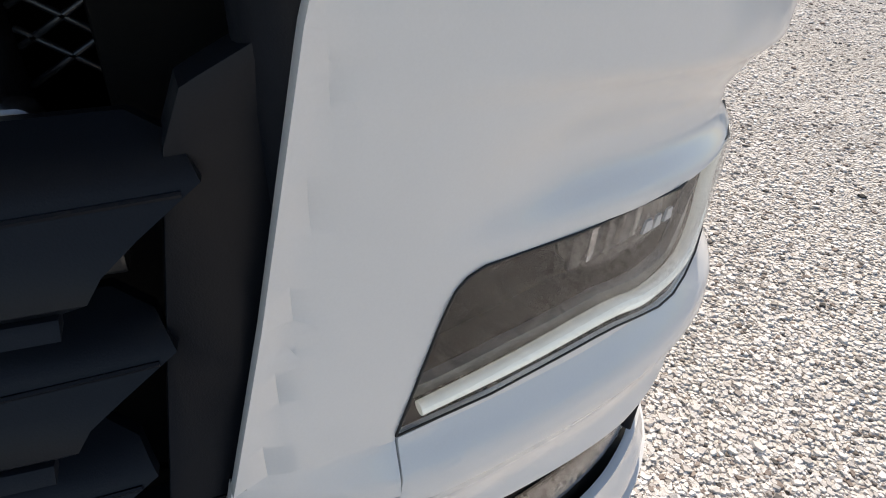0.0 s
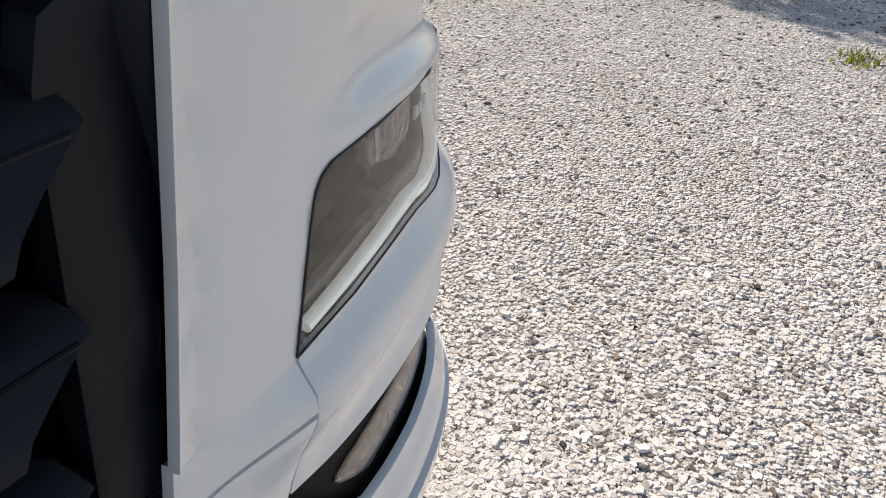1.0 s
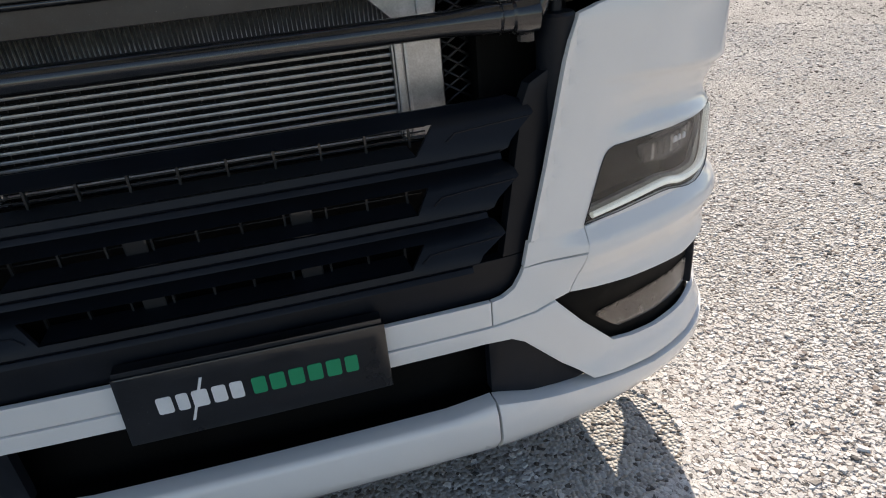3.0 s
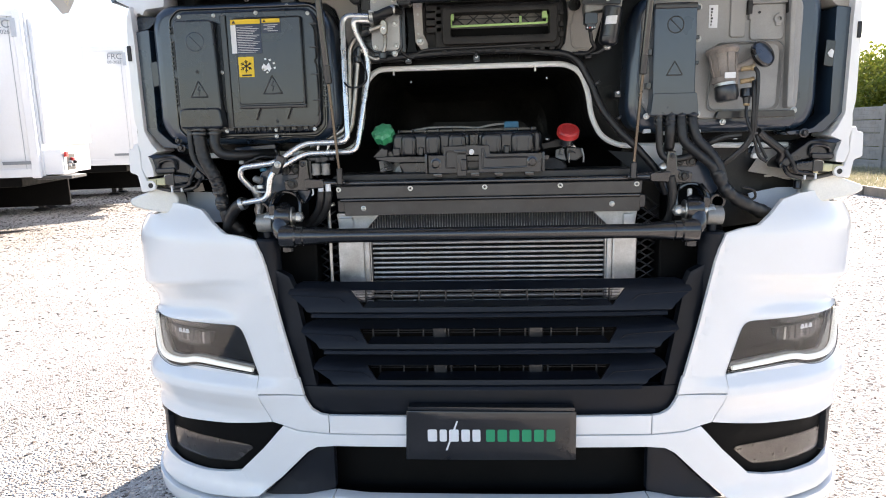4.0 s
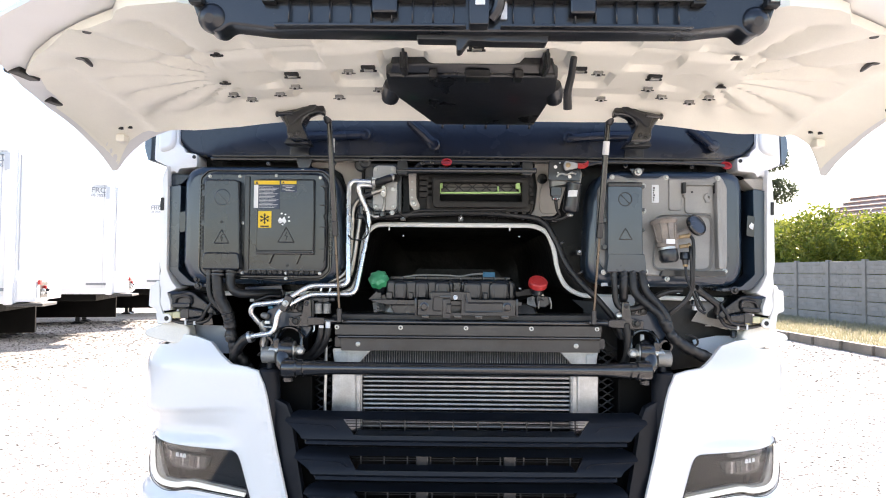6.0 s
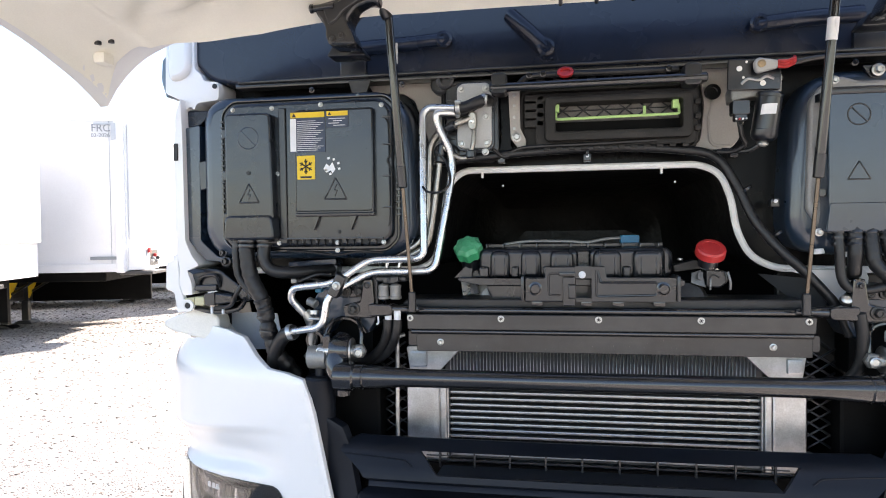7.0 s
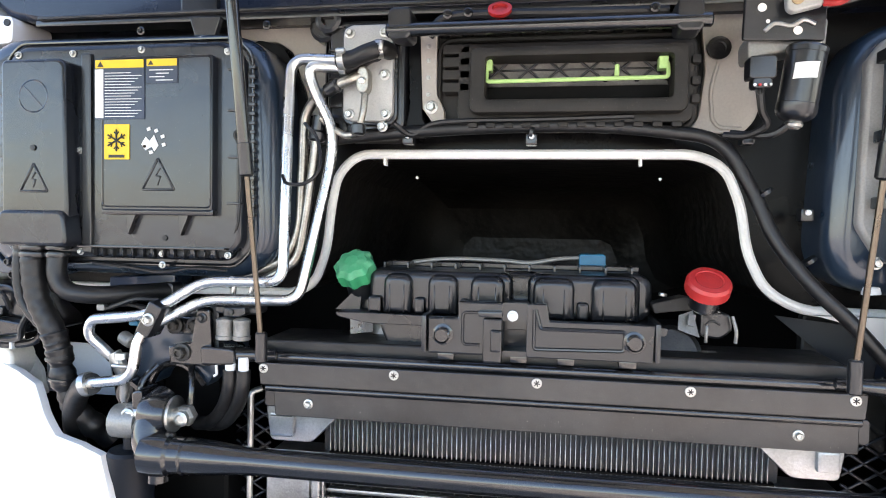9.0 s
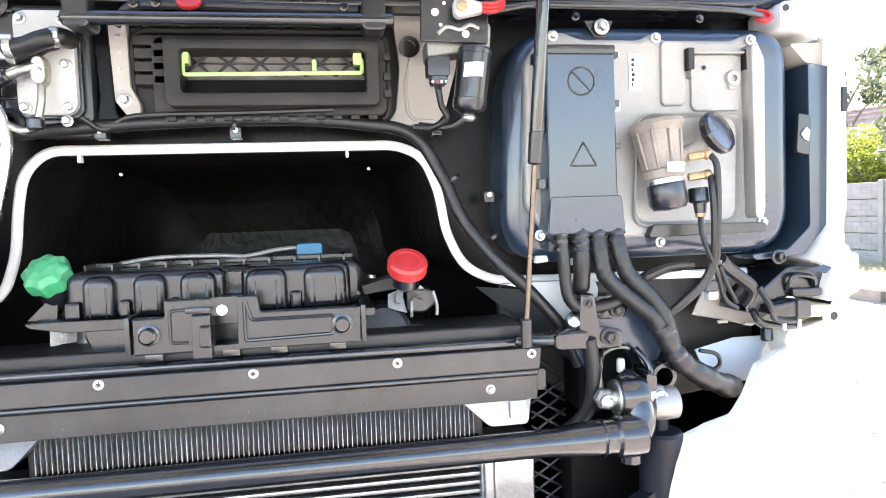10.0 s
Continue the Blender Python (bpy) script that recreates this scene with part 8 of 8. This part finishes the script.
def concrete_fence():
    f = thing("fence", "grey precast concrete fence of posts and panels", "fence")
    a, b = Vector((13.05, 9.0)), Vector((11.6, 25.2))
    n = 10
    d = (b - a) / n
    ang = math.degrees(math.atan2(d.y, d.x))
    L = d.length
    post = part("post", box(-.07, .07, -.07, .07, 0, 2.10, .012), CONCRETE, f)
    slab = None
    for i in range(n + 1):
        p = a + d * i
        o = post if i == 0 else new("post", post.data)
        o.parent = f
        o.location, o.rotation_euler = (p.x, p.y, 0), (0, 0, radians(ang))
        if i == n:
            break
        for k in range(5):
            if slab is None:
                bm2 = box(.07, L - .07, -.025, .025, .012, .400, .012)
                for r in range(3):
                    for q in range(5):
                        w = (L - .24) / 5
                        x0 = .10 + q * w + (.5 * w if r % 2 else 0)
                        if x0 + w < L - .09:
                            add(bm2, box(x0 + .01, x0 + w - .01, .018, .032, .05 + r * .115, .145 + r * .115, .012, 1))
                slab = part("panel", bm2, CONCRETE, f)
                s2 = slab
            else:
                s2 = new("panel", slab.data)
                s2.parent = f
            s2.location, s2.rotation_euler = (p.x, p.y, .03 + k * .405), (0, 0, radians(ang))
    return f


concrete_fence()
kb = bmesh.new()
ka, kd = Vector((8.9, 6.0)), Vector((-.055, 1.0))
for k in range(22):
    p = ka + kd * k
    add(kb, box(p.x - .08, p.x + .08, p.y + .01, p.y + .99, -.02, .20, .015))
kerb = part("kerb", kb, srf("weathered_kerb", (0.20, 0.165, 0.13), 0.9, var=0.3, scale=3, bump=0.5, grain=60, dust=0.3, dustcol=(0.26, 0.21, 0.16)))
tagged(kerb, "weathered brownish concrete kerb along the edge of the gravel", "kerb", kind="structure")
SOIL = srf("dry_soil", (0.30, 0.24, 0.16), 0.95, var=0.25, scale=1.5, bump=0.6, grain=40, dust=.3, dustcol=(.40, .35, .24))
bm = bmesh.new()
q = [bm.verts.new(p) for p in ((8.95, 6, .12), (13.2, 6, .16), (11.4, 27, .14), (7.8, 27, .12))]
bm.faces.new(q)
r2 = bmesh.ops.extrude_face_region(bm, geom=bm.faces[:])
for v in [g for g in r2["geom"] if isinstance(g, bmesh.types.BMVert)]:
    v.co.z -= .2
tagged(part("verge", bm, SOIL), "dry grass verge between kerb and fence", "verge", kind="structure")


def blades(name, n, seed, area, hmin, hmax, material, label, category, z0=.12):
    """Grass as one mesh of narrow bent blades."""
    rng = np.random.default_rng(seed)
    px, py = area(rng, n)
    h = rng.uniform(hmin, hmax, n)
    a = rng.uniform(0, 6.283, n)
    w = rng.uniform(.004, .010, n)
    lx, ly = rng.normal(0, .35, n) * h, rng.normal(0, .35, n) * h
    c, s = np.cos(a) * w, np.sin(a) * w
    z = np.full(n, z0)
    v = np.stack([np.stack([px - c, py - s, z], 1), np.stack([px + c, py + s, z], 1),
                  np.stack([px + lx * .4 + c * .7, py + ly * .4 + s * .7, z + h * .6], 1), np.stack([px + lx * .4 - c * .7, py + ly * .4 - s * .7, z + h * .6], 1),
                  np.stack([px + lx, py + ly, z + h], 1)], 1).reshape(-1, 3)
    i = np.arange(n) * 5
    faces = [tuple(r) for r in np.stack([i, i + 1, i + 2, i + 3], 1).tolist()] + [tuple(r) for r in np.stack([i + 3, i + 2, i + 4], 1).tolist()]
    me = bpy.data.meshes.new(name)
    me.from_pydata(v.tolist(), [], faces)
    me.materials.append(material)
    return tagged(new(name, me), label, category, kind="stuff")


blades("dry_grass", 26000, 3, lambda r, n: ((lambda t, s: (8.98 + s * 3.9 - t * 1.2, 6.2 + t * 20))(r.random(n), r.random(n))), .04, .18, GRASS,
       "straw-coloured dry grass along the fence", "grass")
blades("weed_tuft", 110, 9, lambda r, n: (4.97 + r.normal(0, .10, n), .09 + r.normal(0, .07, n)), .015, .05, LEAF, "small green weeds in the gravel", "weeds", 0)


def foliage(n, seed, clumps, leaf, material, flat=.8):
    """A crown: leaves scattered through clumps (x, y, z, radius), with gaps between."""
    rng = np.random.default_rng(seed)
    C = np.array(clumps)
    w = C[:, 3] ** 2
    k = rng.choice(len(C), n, p=w / w.sum())
    d = rng.normal(0, 1, (n, 3))
    d /= np.linalg.norm(d, axis=1)[:, None]
    r = C[k, 3] * rng.uniform(.35, 1.08, n) ** .6
    p = C[k, :3] + d * r[:, None] * np.array([1, 1, flat])
    t1 = rng.normal(0, 1, (n, 3))
    t1 /= np.linalg.norm(t1, axis=1)[:, None]
    t2 = np.cross(t1, rng.normal(0, 1, (n, 3)))
    t2 /= np.linalg.norm(t2, axis=1)[:, None]
    s = leaf * rng.uniform(.6, 1.3, n)
    a, b = t1 * s[:, None], t2 * (s * .42)[:, None]
    up = np.cross(t1, t2) * (s * .12)[:, None]
    v = np.stack([p - a, p - b + up, p + a, p + b + up], 1).reshape(-1, 3)
    i = np.arange(n) * 4
    me = bpy.data.meshes.new("crown")
    me.from_pydata(v.tolist(), [], np.concatenate([np.stack([i, i + 1, i + 2], 1), np.stack([i, i + 2, i + 3], 1)]).tolist())
    me.materials.append(material)
    return me


def tree(name, label, category, x, y, height, spread, n, seed, leaf=.07, material=None, trunk=.09, low=.3, clump=.34):
    rng = random.Random(seed)
    t = thing(name, label, category, at=(x, y, 0))
    bm2 = sweep(smoothed([(0, 0, -.05), (.04, .02, height * .3), (-.05, .05, height * .6), (.0, .0, height * .92)], 6), lambda q: trunk * (1 - .85 * q), 10)
    cl = []
    for k in range(11):
        h = height * (low + (1 - low) * (k + .5) / 11)
        a = k * 2.4 + rng.random()
        wid = spread * (1 - ((h / height - .55) / .62) ** 2) * rng.uniform(.65, 1.1)
        e = Vector((math.cos(a) * wid, math.sin(a) * wid, h + rng.uniform(-.1, .25)))
        add(bm2, sweep(smoothed([(0, 0, h * .75), (e.x * .5, e.y * .5, h * .92), tuple(e)], 4), lambda q: trunk * .38 * (1 - .8 * q), 7))
        for j in range(3):
            f = rng.uniform(.45, 1.05)
            cl.append((e.x * f + rng.uniform(-.2, .2) * spread, e.y * f + rng.uniform(-.2, .2) * spread, h + rng.uniform(-.3, .3) * spread * .5, spread * clump * rng.uniform(.6, 1.2)))
    part("trunk", bm2, BARK, t)
    o = new("crown", foliage(n, seed, cl, leaf, material or LEAF))
    o.parent = t
    return t


hedge = random.Random(4)
for k in range(14):
    y = 13.8 + 1.2 * k
    tree("bush", "bright green leafy bush rising behind the concrete fence", "bush", 15.0 - .14 * (y - 14) + hedge.uniform(-.3, .3), y, 3.35 + hedge.uniform(-.25, .3) + .03 * k, 1.5, 5200, 20 + k, .085, LEAF, .05, .10, .42)
tree("bush", "bright green leafy bush rising behind the concrete fence", "bush", 21.5, 19.5, 5.2, 2.2, 9000, 40, .085, LEAF, .06, .12, .36)
tree("tree", "tall thin grey-green tree standing behind the bushes", "tree", 14.9, 30.0, 9.2, 2.0, 17000, 51, .10, LEAF2, .16, .25, .34)
tree("tree", "tall thin grey-green tree standing behind the bushes", "tree", 19.5, 21.0, 7.0, 2.0, 6000, 52, .10, LEAF2, .14, .3, .24)
# stands out of view, placed only to cast the shadow on the gravel
tree("tree", "unseen leafy tree that shades a patch of the gravel yard", "tree", 10.6, 7.6, 5.2, 1.9, 11000, 53, .09, LEAF2, .12, .42, .36)


def house(x, y, w, d, h, rise, rz):
    t = thing("house", "plain plastered house with a reddish tiled gable roof", "house", "houses behind the fence", at=(x, y, 0))
    t.rotation_euler = (0, 0, radians(rz))
    part("wall", box(-w / 2, w / 2, -d / 2, d / 2, 0, h, .02), PLASTER, t)
    bm2 = bmesh.new()
    P = [(-w / 2 - .4, h - .15), (0, h + rise), (w / 2 + .4, h - .15), (w / 2 + .4, h), (0, h + rise + .16), (-w / 2 - .4, h)]
    add(bm2, plate(P, -d / 2 - .4, d / 2 + .4, 0, 0))
    rf = part("roof", bm2, ROOFT, t)
    for s in (-1, 1):
        for k in range(10):
            q = k / 10
            xx, zz = s * (w / 2 + .4) * (1 - q), h + (rise + .16) * q
            part("tile_row", sweep([(xx, -d / 2 - .42, zz + .02), (xx, d / 2 + .42, zz + .02)], .05, 6), ROOFT, rf)
    for s in (-1, 1):
        wn2 = part("window", box(s * w * .25 - .5, s * w * .25 + .5, -d / 2 - .04, -d / 2 + .05, .9, 2.1, .02), TARP, t)
        part("pane", box(s * w * .25 - .42, s * w * .25 + .42, -d / 2 - .05, -d / 2 - .03, .98, 2.02, .0), NAVY, wn2)
    return t


house(20.4, 24.5, 8, 7, 3.0, 2.2, 20)
house(18.4, 15.2, 5.4, 5.4, 2.3, 1.5, 35)
